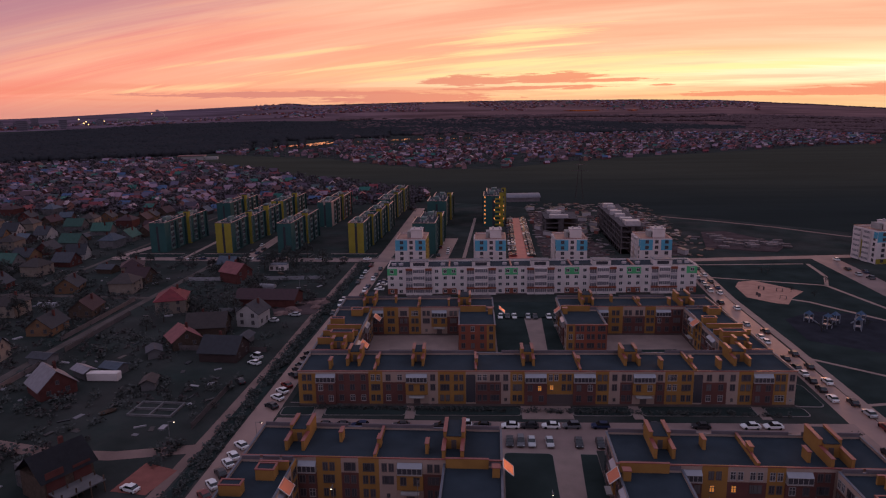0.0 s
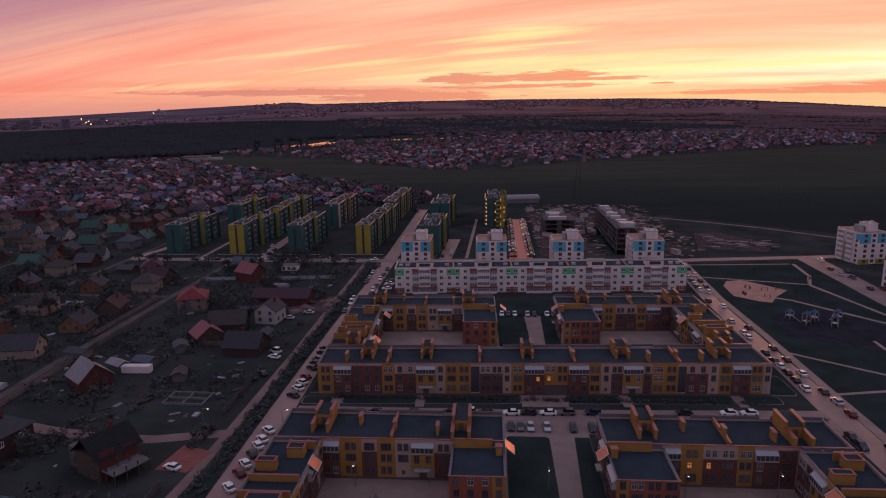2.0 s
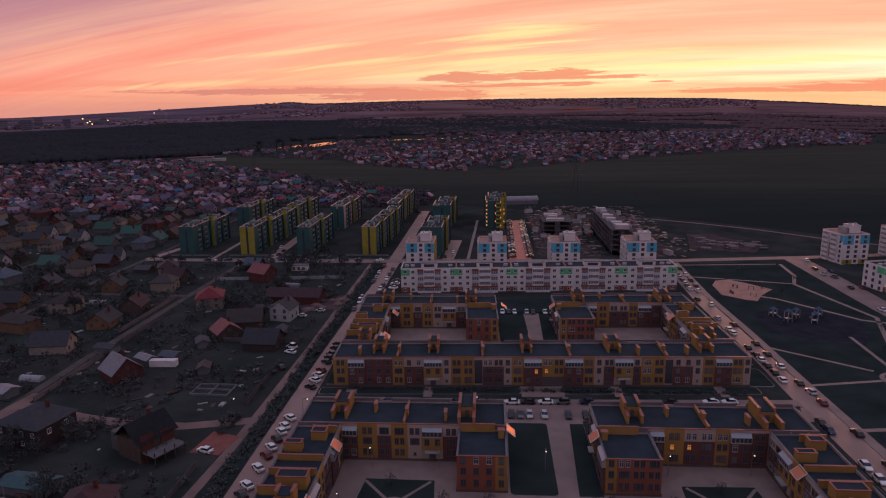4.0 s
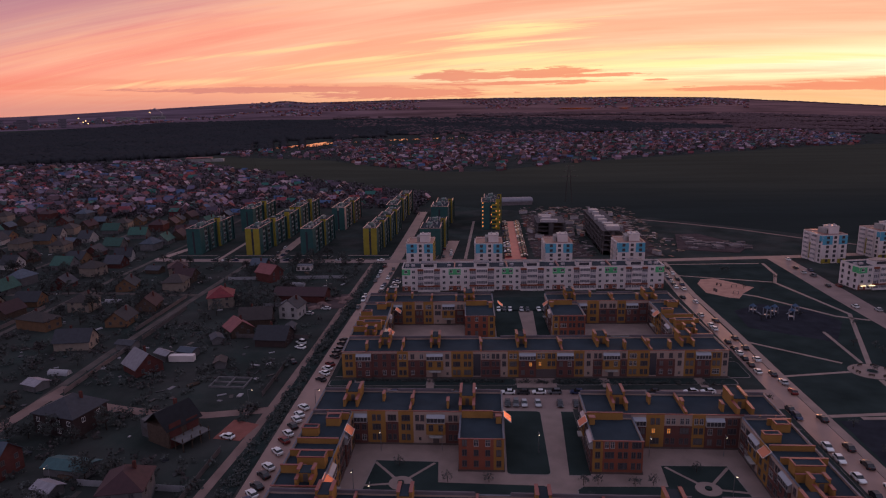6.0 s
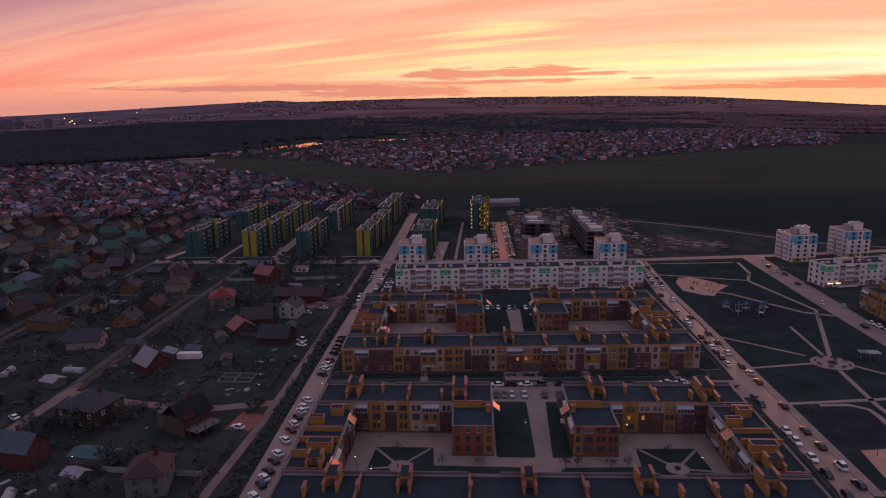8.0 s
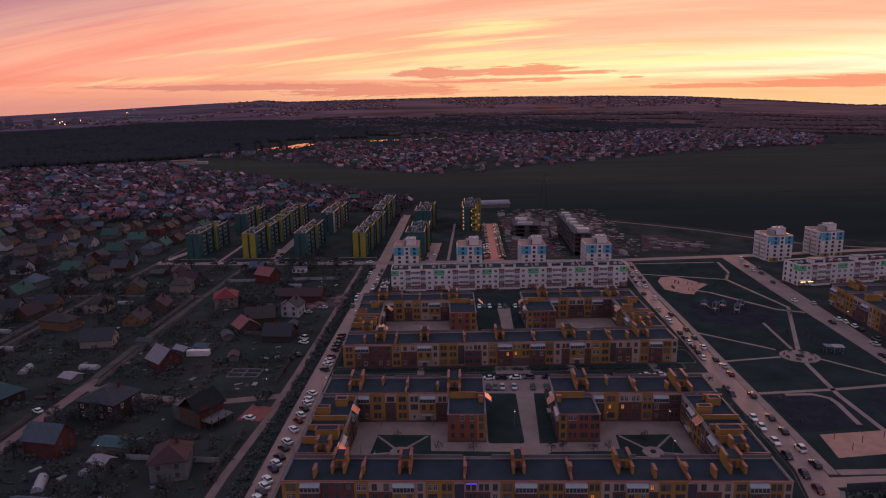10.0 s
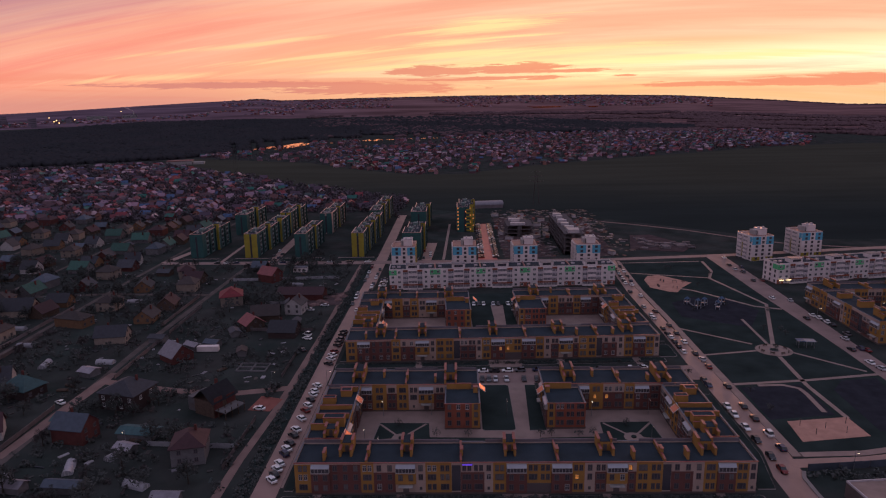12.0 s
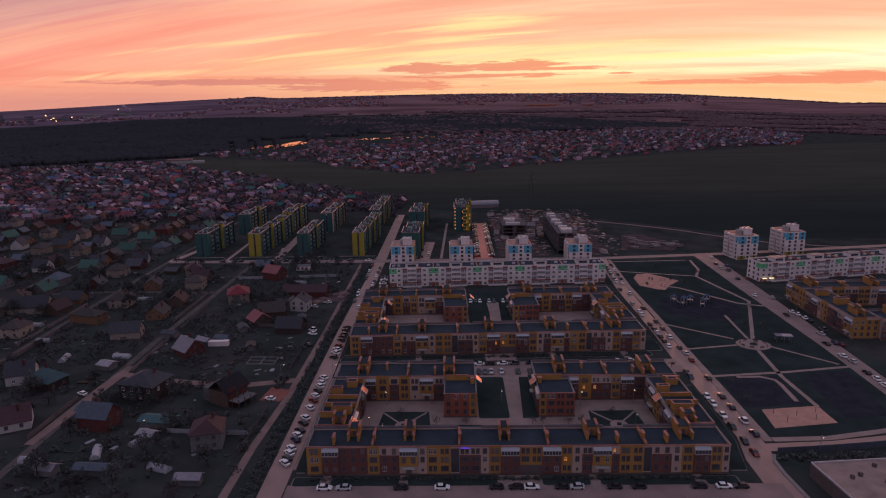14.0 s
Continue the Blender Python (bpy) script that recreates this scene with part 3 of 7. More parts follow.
def stair_head(house, x, y0, y1, top, w=3.6, h=2.9):
    """Two yellow fin walls with a lower dark hut between them."""
    for sx in (-1, 1):
        cx = x + sx * w / 2
        fin = part("fin_wall", boxes((cx - 0.3, cx + 0.3, y0, y1, top - 0.5, top + h * 0.55), (cx - 0.3, cx + 0.3, y0 + 0.45 * (y1 - y0), y1, top + h * 0.55, top + h)), PLASTER_YELLOW, house)
        part("coping", boxes((cx - 0.4, cx + 0.4, y0 + 0.45 * (y1 - y0) - 0.1, y1 + 0.1, top + h, top + h + 0.1), (cx - 0.4, cx + 0.4, y0 - 0.1, y0 + 0.45 * (y1 - y0) - 0.1, top + h * 0.55, top + h * 0.55 + 0.1)), COPING, fin)
    hut = part("stair_hut", boxes((x - w / 2 + 0.3, x + w / 2 - 0.3, y0 + 0.4 * (y1 - y0), y1 - 0.2, top - 0.5, top + h - 0.6)), PLASTER_YELLOW, house)
    part("hut_roof", boxes((x - w / 2 + 0.3, x + w / 2 - 0.3, y0 + 0.4 * (y1 - y0) - 0.2, y1, top + h - 0.6, top + h - 0.45)), ROOF_BITUMEN, hut)
    part("hut_door", boxes((x - 0.5, x + 0.5, y0 + 0.4 * (y1 - y0) - 0.06, y0 + 0.4 * (y1 - y0) - 0.002, top - 0.48, top + 1.5)), FRAME_DARK, hut)


def cross_wall(house, x0, x1, y, top, h):
    """A low yellow wall across a wing, with a red coping."""
    wall_ = part("cross_wall", boxes((x0, x1, y - 0.2, y + 0.2, top - 0.5, top + h)), PLASTER_YELLOW, house)
    part("coping", boxes((x0 - 0.06, x1 + 0.06, y - 0.28, y + 0.28, top + h, top + h + 0.09)), COPING, wall_)


def roof_box(house, x0, x1, y0, y1, top, h):
    cabin = part("roof_cabin", boxes((x0, x1, y0, y1, top - 0.5, top + h)), PLASTER_YELLOW, house)
    part("cabin_roof", boxes((x0 + 0.25, x1 - 0.25, y0 + 0.25, y1 - 0.25, top + h, top + h + 0.06)), ROOF_BITUMEN, cabin)
    part("coping", boxes((x0 - 0.1, x1 + 0.1, y0 - 0.1, y0 + 0.25, top + h, top + h + 0.2), (x0 - 0.1, x1 + 0.1, y1 - 0.25, y1 + 0.1, top + h, top + h + 0.2), (x0 - 0.1, x0 + 0.25, y0 + 0.25, y1 - 0.25, top + h, top + h + 0.2), (x1 - 0.25, x1 + 0.1, y0 + 0.25, y1 - 0.25, top + h, top + h + 0.2)), COPING, cabin)


UNIT = 123.0 / 2655


def long_house(m, depth, lit, top):
    """The long three-storey front house; local x 0..123, front at y 0."""
    house = thing("apartment_house", m, "long three-storey yellow, red and white plastered apartment house", "apartment house", "courtyard houses")
    front = [(a * UNIT, b * UNIT, s) for a, b, s in FRONT_UNITS]
    body(house, 0, 123, 0, depth, top, [("S", front, lit)])
    for u in (415, 965, 1525, 2135):
        firewall(house, u * UNIT, 0.6, depth - 0.4, top)
    for u in (165, 1965, 2275):
        chimney(house, u * UNIT, depth * 0.3, top, 0.6, 3.0, 1.9)
    for u, w in ((645, 2.6), (1255, 2.6), (1820, 3.4), (2410, 3.6), (285, 3.0)):
        stair_head(house, u * UNIT, depth * 0.35, depth - 0.3, top, w)
    return house


def wing_house(m, x0, x1, y0, y1, label, sides, extras=(), top=10.1):
    house = thing("apartment_house", m, label, "apartment house", "courtyard houses")
    body(house, x0, x1, y0, y1, top, sides)
    for kind, *a in extras:
        {"fire": firewall, "chimney": chimney, "stair": stair_head, "cabin": roof_box, "cross": cross_wall}[kind](house, *a)
    return house


def courtyard(m, d, n0, n1, wy, lit_front, lit_r, T):
    """A closed block: long front house, two side wings, two back houses with a wing each. d: depth of the front house; n0, n1: the back house; wy: where its wings begin."""
    long_house(m, d, lit_front, T)
    T += 0.4
    gap = 1.2
    # side wings
    for x0, x1, side, other, seed in ((0.3, 11.2, "E", "W", 11), (112.0, 123.0, "W", "E", 12)):
        wing_house(m, x0, x1, d + gap, n0 - gap, "three-storey side wing in yellow and red plaster beside a courtyard", [(side, side_bays(n0 - d - 2 * gap, seed), ())],
                   [("cabin", x0 + (3.6 if side == "E" else 1.0), x1 - (1.0 if side == "E" else 3.6), d + 9, d + 12, T, 2.3), ("cabin", x0 + 0.6, x0 + 4.6, d + 24, d + 26, T, 1.6), ("cabin", x1 - 5.5, x1 - 2, n0 - 8, n0 - 5.5, T, 1.6), ("cross", x0 + 0.35, x1 - 0.35, d + 14.5, T, 1.1), ("cross", x0 + 0.35, x0 + 6.2, d + 7.2, T, 1.5), ("cross", x0 + 0.35, x1 - 0.35, d + 20.5, T, 0.9), ("cross", x0 + 4.9, x1 - 0.35, n0 - 4.2, T, 1.3), ("stair", (x0 + x1) / 2 + (1.5 if side == "E" else -1.5), d + 1.6, d + 6.5, T, 3.2, 2.4)], T)
    # back houses
    for x0, x1, w0, w1, lit, seed in ((0.3, 51.0, 39.8, 51.0, (), 21), (72.5, 123.0, 72.5, 84.6, lit_r, 22)):
        fx0, fx1 = (11.2, w0) if w0 > x0 + 1 else (w1, 112.0)
        span = fx1 - fx0
        f = [0.0, 0.13, 0.30, 0.42, 0.56, 0.68, 0.86, 1.0]
        fronts = [(fx0 - x0 + span * a, fx0 - x0 + span * b, s) for a, b, s in zip(f, f[1:], "LYTYWET" if w0 > x0 + 1 else "LYTTYLR")]
        wing_house(m, x0, x1, n0, n1, "three-storey back house of the courtyard with yellow stair fins", [("S", fronts, lit)] + ([("W", side_bays(n1 - n0, seed + 2), ())] if w0 < x0 + 1 else []),
                   [("fire", x0 + 26, n0 + 0.5, n1 - 0.5, T), ("stair", x0 + 9.5, n0 + 3, n1 - 0.4, T, 3.4), ("stair", x1 - 9.5, n0 + 0.5, n1 - 1, T, 3.6), ("chimney", x0 + 36, n0 + 4, T, 0.6, 2.5, 1.7), ("chimney", x0 + 18, n0 + 8, T, 0.6, 2.5, 1.7)], T)
        wing_house(m, w0, w1, wy, n0 - 0.02, "red plastered three-storey wing with orange gable end", [("S", [(0, 2.4, "Y"), (2.4, w1 - w0, "O")] if w0 < x0 + 1 else [(0, w1 - w0 - 2.6, "O"), (w1 - w0 - 2.6, w1 - w0, "Y")], ())] + ([("W", side_bays(n0 - wy, seed + 6), ())] if w0 < x0 + 1 else []), [("cross", w0 + 0.4, w1 - 2.6, n0 - 0.5, T - 0.9, 1.5), ("chimney", w1 - 1.2 if w0 > x0 + 1 else w0 + 1.2, n0 - 3.0, T - 0.9, 1.4, 1.4, 1.5)], T - 0.9)


courtyard(Matrix.Translation((-39.2, -17.0, 0)), 11.3, 48.6, 61.4, 35.8, [(1605 * UNIT, 1, 0, "lit"), (1920 * UNIT, 2, 0, "lit")], [(15.7, 1, 0, "lit"), (15.7, 1, 1, "lit"), (20.4, 1, 0, "lit")], 9.3)
courtyard(pose(-40.3, 74.3, 0, 0, 0, 1.9) @ Matrix.Diagonal((1.03, 1, 1, 1)), 13.2, 54.5, 66.0, 38.3, [(1225 * UNIT, 1, 1, "lit"), (1345 * UNIT, 1, 0, "lit")], (), 9.5)

# ---- white panel houses ----


def balcony_mesh(w, h=2.75):
    """A glazed balcony: white breast wall, dark mullioned band."""
    key = ("balcony", round(w, 2), h)
    if key in MESHES:
        return MESHES[key]
    n = max(4, round(w / 0.8))
    xs = []
    for k in range(n + 1):
        x = -w / 2 + 0.05 + (w - 0.1) * k / n
        xs += [x - 0.05, x + 0.05]
    zs = (0, 1.05, h - 0.35, h)
    return kept_mesh(key, relief(xs, zs, lambda i, j: (-0.72, 1) if j == 1 and i % 2 else (-0.8, 0), 0.0), (PLASTER_WHITE, BALCONY_GLASS))


def flat_roof(ho, x0, x1, y0, y1, z, roof_mat=None, rim=None):
    part("roof", boxes((x0 + 0.3, x1 - 0.3, y0 + 0.3, y1 - 0.3, z, z + 0.06)), roof_mat or ROOF_BITUMEN, ho)
    part("parapet", boxes((x0, x1, y0, y0 + 0.3, z, z + 0.6), (x0, x1, y1 - 0.3, y1, z, z + 0.6), (x0, x0 + 0.3, y0 + 0.3, y1 - 0.3, z, z + 0.6), (x1 - 0.3, x1, y0 + 0.3, y1 - 0.3, z, z + 0.6)), PLASTER_WHITE, ho)
    part("coping", boxes((x0 - 0.1, x1 + 0.1, y0 - 0.1, y0 + 0.36, z + 0.6, z + 0.68), (x0 - 0.1, x1 + 0.1, y1 - 0.36, y1 + 0.1, z + 0.6, z + 0.68), (x0 - 0.1, x0 + 0.36, y0 + 0.36, y1 - 0.36, z + 0.6, z + 0.68), (x1 - 0.36, x1 + 0.1, y0 + 0.36, y1 - 0.36, z + 0.6, z + 0.68)), rim or COPING_PALE, ho)


def white_long_house(m, unit, top=11.2):
    ho = thing("apartment_house", m, "long four-storey white apartment house with green panels and glazed balconies", "apartment house", "white houses")
    widths = (("E", 95), ("L", 145), ("B", 180), ("L", 160), ("B", 160), ("L", 150), ("B", 180), ("L", 145), ("B", 180), ("L", 140), ("F", 100))
    total = sum(w for _, w in widths) * unit
    depth = 12.5
    part("wall", boxes((0, total, 0, depth, -0.3, top)), PLASTER_WHITE, ho)
    part("plinth", boxes((-0.1, total + 0.1, -0.1, depth + 0.1, -0.3, 0.5)), PLINTH, ho)
    flat_roof(ho, 0, total, 0, depth, top)
    pitch = top / 4
    s = 0.0
    for kind, w in widths:
        w *= unit
        c = s + w / 2
        if kind in "EBF":
            n = 2 if kind in "EF" else 4
            again("wall_panel", panel_mesh(w, top - 0.5, 0.12, PLASTER_WHITE), ho, Matrix.Translation((c, 0, 0.5)))
            gw = w * (0.55 if n == 2 else 0.42)
            gx = {"E": s + gw / 2, "F": s + w - gw / 2, "B": c}[kind]
            again("green_panel", panel_mesh(gw, pitch, 0.18, PLASTER_GREEN), ho, Matrix.Translation((gx, 0, top - pitch)))
            again("orange_panel", panel_mesh(gw, pitch - 0.5, 0.18, PLASTER_ORANGE), ho, Matrix.Translation((gx, 0, 0.5)))
            for f in range(4):
                for k in range(n):
                    again("window", window_mesh(1.5, 1.4, "white"), ho, Matrix.Translation((s + w * (k + 0.5) / n, -0.18, f * pitch + 0.95)))
            if kind == "B":
                part("roof_divider", boxes((c - 0.3, c + 0.3, 0.4, depth - 0.4, top, top + 0.8)), COPING, ho)
        else:
            for f in range(4):
                z = f * pitch + 0.1
                again("balcony", balcony_mesh(w * 0.42, pitch - 0.08), ho, Matrix.Translation((c, 0, z)))
                for sx in (-1, 1):
                    again("loggia_glazing", balcony_mesh(w * 0.26, pitch - 0.08) if f == 0 else loggia_mesh(round(w * 0.25, 2), pitch - 0.1, 0.35, True), ho, Matrix.Translation((c + sx * w * 0.355, 0.0, z)))
            again("orange_panel", panel_mesh(w * 0.98, 0.7, 0.86, PLASTER_ORANGE), ho, Matrix.Translation((c, 0, pitch - 0.25)))
            for sx in (-1, 1):
                again("orange_panel", panel_mesh(w * 0.25, 0.9, 0.5, PLASTER_ORANGE), ho, Matrix.Translation((c + sx * w * 0.36, 0, top - 0.85)))
            cab_ = part("stair_cabin", boxes((c - 3.7, c + 3.7, 2.2, 7.2, top, top + 2.3)), PLASTER_WHITE, ho)
            part("cabin_roof", boxes((c - 3.9, c + 3.9, 2.0, 7.4, top + 2.3, top + 2.5)), COPING_GREY, cab_)
            part("cabin_louvre", boxes((c - 2.4, c + 2.4, 2.1, 2.2, top + 0.6, top + 1.9)), GLASS, cab_)
        for k in range(2):
            x = s + w * (0.3 + 0.4 * k)
            if kind not in "L":
                part("roof_vent", boxes((x - 0.9, x + 0.9, 5.2, 6.2, top, top + 1.0)), COPING_PALE, ho)
        s += w
    for side in "EW":
        mm = side_matrix(0, total, 0, depth, side)
        for f in range(4):
            for k in range(3):
                again("window", window_mesh(1.4, 1.5, "dark"), ho, mm @ Matrix.Translation((depth * (k + 0.5) / 3, 0, f * pitch + 0.95)))
        again("green_panel", panel_mesh(4.2, pitch, 0.08, PLASTER_GREEN), ho, mm @ Matrix.Translation((2.2 if side == "E" else depth - 2.2, 0, top - pitch)))
    return ho


SHOP_LIGHT = mat("shop_light", (1.0, 0.78, 0.42), 0.5, spots=0.0, bump=0, emit=1.6)


def white_tower():
    """Six-storey white point house; local x 0..14.2, front at y 0."""
    ho = thing("apartment_tower", pose(0, 0, 0), "white six-storey point house with light blue top storey", "apartment tower", "white towers")
    w, l, h = 14.2, 17.0, 15.4
    part("wall", boxes((0, w, 0, l, -0.3, h)), PLASTER_WHITE, ho)
    flat_roof(ho, 0, w, 0, l, h, ROOF_SKY_RED, COPING)
    pitch = h / 6
    for x0, x1 in ((0, 5.6), (9.4, 14.2)):
        c = (x0 + x1) / 2
        again("wall_panel", panel_mesh(x1 - x0, h - 4.9, 0.3, PLASTER_WHITE), ho, Matrix.Translation((c, 0, 0)))
        again("blue_panel", panel_mesh(x1 - x0, 4.9, 0.34, PLASTER_BLUE), ho, Matrix.Translation((c, 0, h - 4.9)))
        again("lime_panel", panel_mesh(x1 - x0, 2.4, 0.34, PLASTER_LIME), ho, Matrix.Translation((c, 0, 0.1)))
    for f in range(6):
        for x, d in ((3.0, 0.34), (7.4, 0.0), (11.8, 0.34)):
            again("window", window_mesh(1.6, 1.5, "dark"), ho, Matrix.Translation((x, -d, f * pitch + 0.85)))
        for side in "WE":
            mm = side_matrix(0, w, 0, l, side)
            for x in (4.0, 10.5):
                if side == "W":
                    again("balcony", balcony_mesh(4.6, pitch - 0.06), ho, mm @ Matrix.Translation((x, 0, f * pitch + 0.05)))
                else:
                    again("window", window_mesh(1.4, 1.5, "dark"), ho, mm @ Matrix.Translation((x, -0.1, f * pitch + 0.85)))
            again("window", window_mesh(1.4, 1.5, "dark"), ho, mm @ Matrix.Translation((14.5 if side == "E" else 15.0, -0.1 if side == "E" else 0, f * pitch + 0.85)))
    mm = side_matrix(0, w, 0, l, "W")
    again("blue_panel", panel_mesh(2.4, 3.0, 0.1, PLASTER_BLUE), ho, mm @ Matrix.Translation((15.6, 0, h - 3.2)))
    again("lime_panel", panel_mesh(1.6, 9.0, 0.1, PLASTER_LIME), ho, mm @ Matrix.Translation((7.2, 0, 1.0)))
    again("lime_panel", panel_mesh(l - 0.4, h, 0.1, PLASTER_LIME), ho, side_matrix(0, w, 0, l, "E") @ Matrix.Translation((l / 2, 0, 0)))
    lift = part("lift_cabin", boxes((6.8, 12.2, 4.5, 10.5, h, h + 4.0)), PLASTER_WHITE, ho)
    part("cabin_roof", boxes((6.6, 12.4, 4.3, 10.7, h + 4.0, h + 4.25)), COPING_PALE, lift)
    part("stair_cabin", boxes((5.0, 7.6, 6.0, 12.0, h, h + 2.9)), CONCRETE, ho)
    part("cabin_door", boxes((6.2, 7.2, 5.9, 6.0, h + 0.1, h + 2.2)), FRAME_DARK, ho)
    for x in (8.0, 11.0):
        part("vent_stack", boxes((x, x + 0.7, 6.5, 8.5, h + 4.25, h + 5.0)), COPING_PALE, ho)
    return ho


# Red of the reflected sky is painted into the tower roofs.
ROOF_SKY_RED = mat("roof_sky_glow", (0.28, 0.14, 0.11), 0.5, spots=0.3, scale=0.3)
white_long_house(pose(-33.0, 178.6, 0, 0, 0, 2.6), 126.0 / 1635)
shops = white_long_house(pose(181.5, 181.5, 0, 0, 0, 11.0), 126.0 / 1635)
for x, w in ((2.2, 2.6), (6.4, 2.2), (7.9, 0.5)):
    part("shop_sign", boxes((x - w / 2, x + w / 2, -1.05, -0.92, 2.3, 2.75)), SHOP_LIGHT, shops, "glowing warm shop sign")
# a third courtyard block past the park
EAST = Matrix.Translation((181.0, 90.0, 0))
wing_house(EAST, 0, 11.5, 0, 46, "three-storey side wing in yellow and red plaster beside a courtyard", [("W", side_bays(46, 31), ()), ("S", [(0, 5.7, "Y"), (5.7, 11.5, "B")], ()), ("E", side_bays(46, 33), ())], [("cabin", 3.5, 9.5, 20, 23, 10.1, 2.3), ("stair", 5.5, 4, 11, 10.1, 3.4), ("cabin", 2, 8, 34, 36.5, 10.1, 1.8)])
wing_house(EAST, 0, 70, 47, 59, "three-storey back house of the courtyard with yellow stair fins", [("S", [(11.5, 16.5, "L"), (16.5, 23, "Y"), (23, 30, "T"), (30, 36, "Y"), (36, 40, "W"), (40, 46, "L"), (46, 53, "T"), (53, 60, "Y"), (60, 70, "R")], ()), ("W", side_bays(12, 35), ())], [("stair", 9, 50, 58, 10.1, 3.4), ("stair", 40, 50, 58, 10.1, 3.4), ("fire", 25, 47.5, 58.5, 10.1), ("fire", 55, 47.5, 58.5, 10.1)])
wing_house(EAST, 11.7, 60, -2, 10, "long three-storey yellow, red and white plastered apartment house", [("S", side_bays(48.3, 37), ()), ("N", side_bays(48.3, 38), ())], [("stair", 20, 2, 9, 10.1, 3.4), ("fire", 32, -1.5, 9.5, 10.1), ("stair", 45, 2, 9, 10.1, 3.4)])
tower = white_tower()
tower.matrix_basis = pose(-35.2, 217.5, 0)
for x, y, rz in ((2.1, 217, 0.3), (39.2, 217.5, 0.6), (77.4, 218.5, 0.8), (190.5, 235.5, 9), (226.5, 246, 9)):
    copy_thing(tower, pose(x, y, 0, 0, 0, rz))

# ---- yellow and green slab houses ----


def column_mesh(w, pitch, n):
    """Loggias stacked over n storeys, breast walls between the panes."""
    key = ("column", w, round(pitch, 2), n)
    if key in MESHES:
        return MESHES[key]
    xs = [-w / 2, -w / 2 + 0.1, -0.06, 0.06, w / 2 - 0.1, w / 2]
    zs = [0.0]
    for k in range(n):
        zs += [k * pitch + 1.0, k * pitch + pitch - 0.1]
    return kept_mesh(key, relief(xs, zs, lambda i, j: (-0.35, 1) if j % 2 and i in (1, 3) else (-0.45, 0), 0.0), (TEAL_PALE, GLASS))


TEAL_PALE = mat("plaster_grey_green", (0.12, 0.17, 0.16), 0.8)


# The rosy glint along the slab houses' roof edges is this coping's colour.
COPING_GLINT = mat("coping_rose_glint", (0.40, 0.20, 0.185), 0.28, 0.0, spots=0.2)


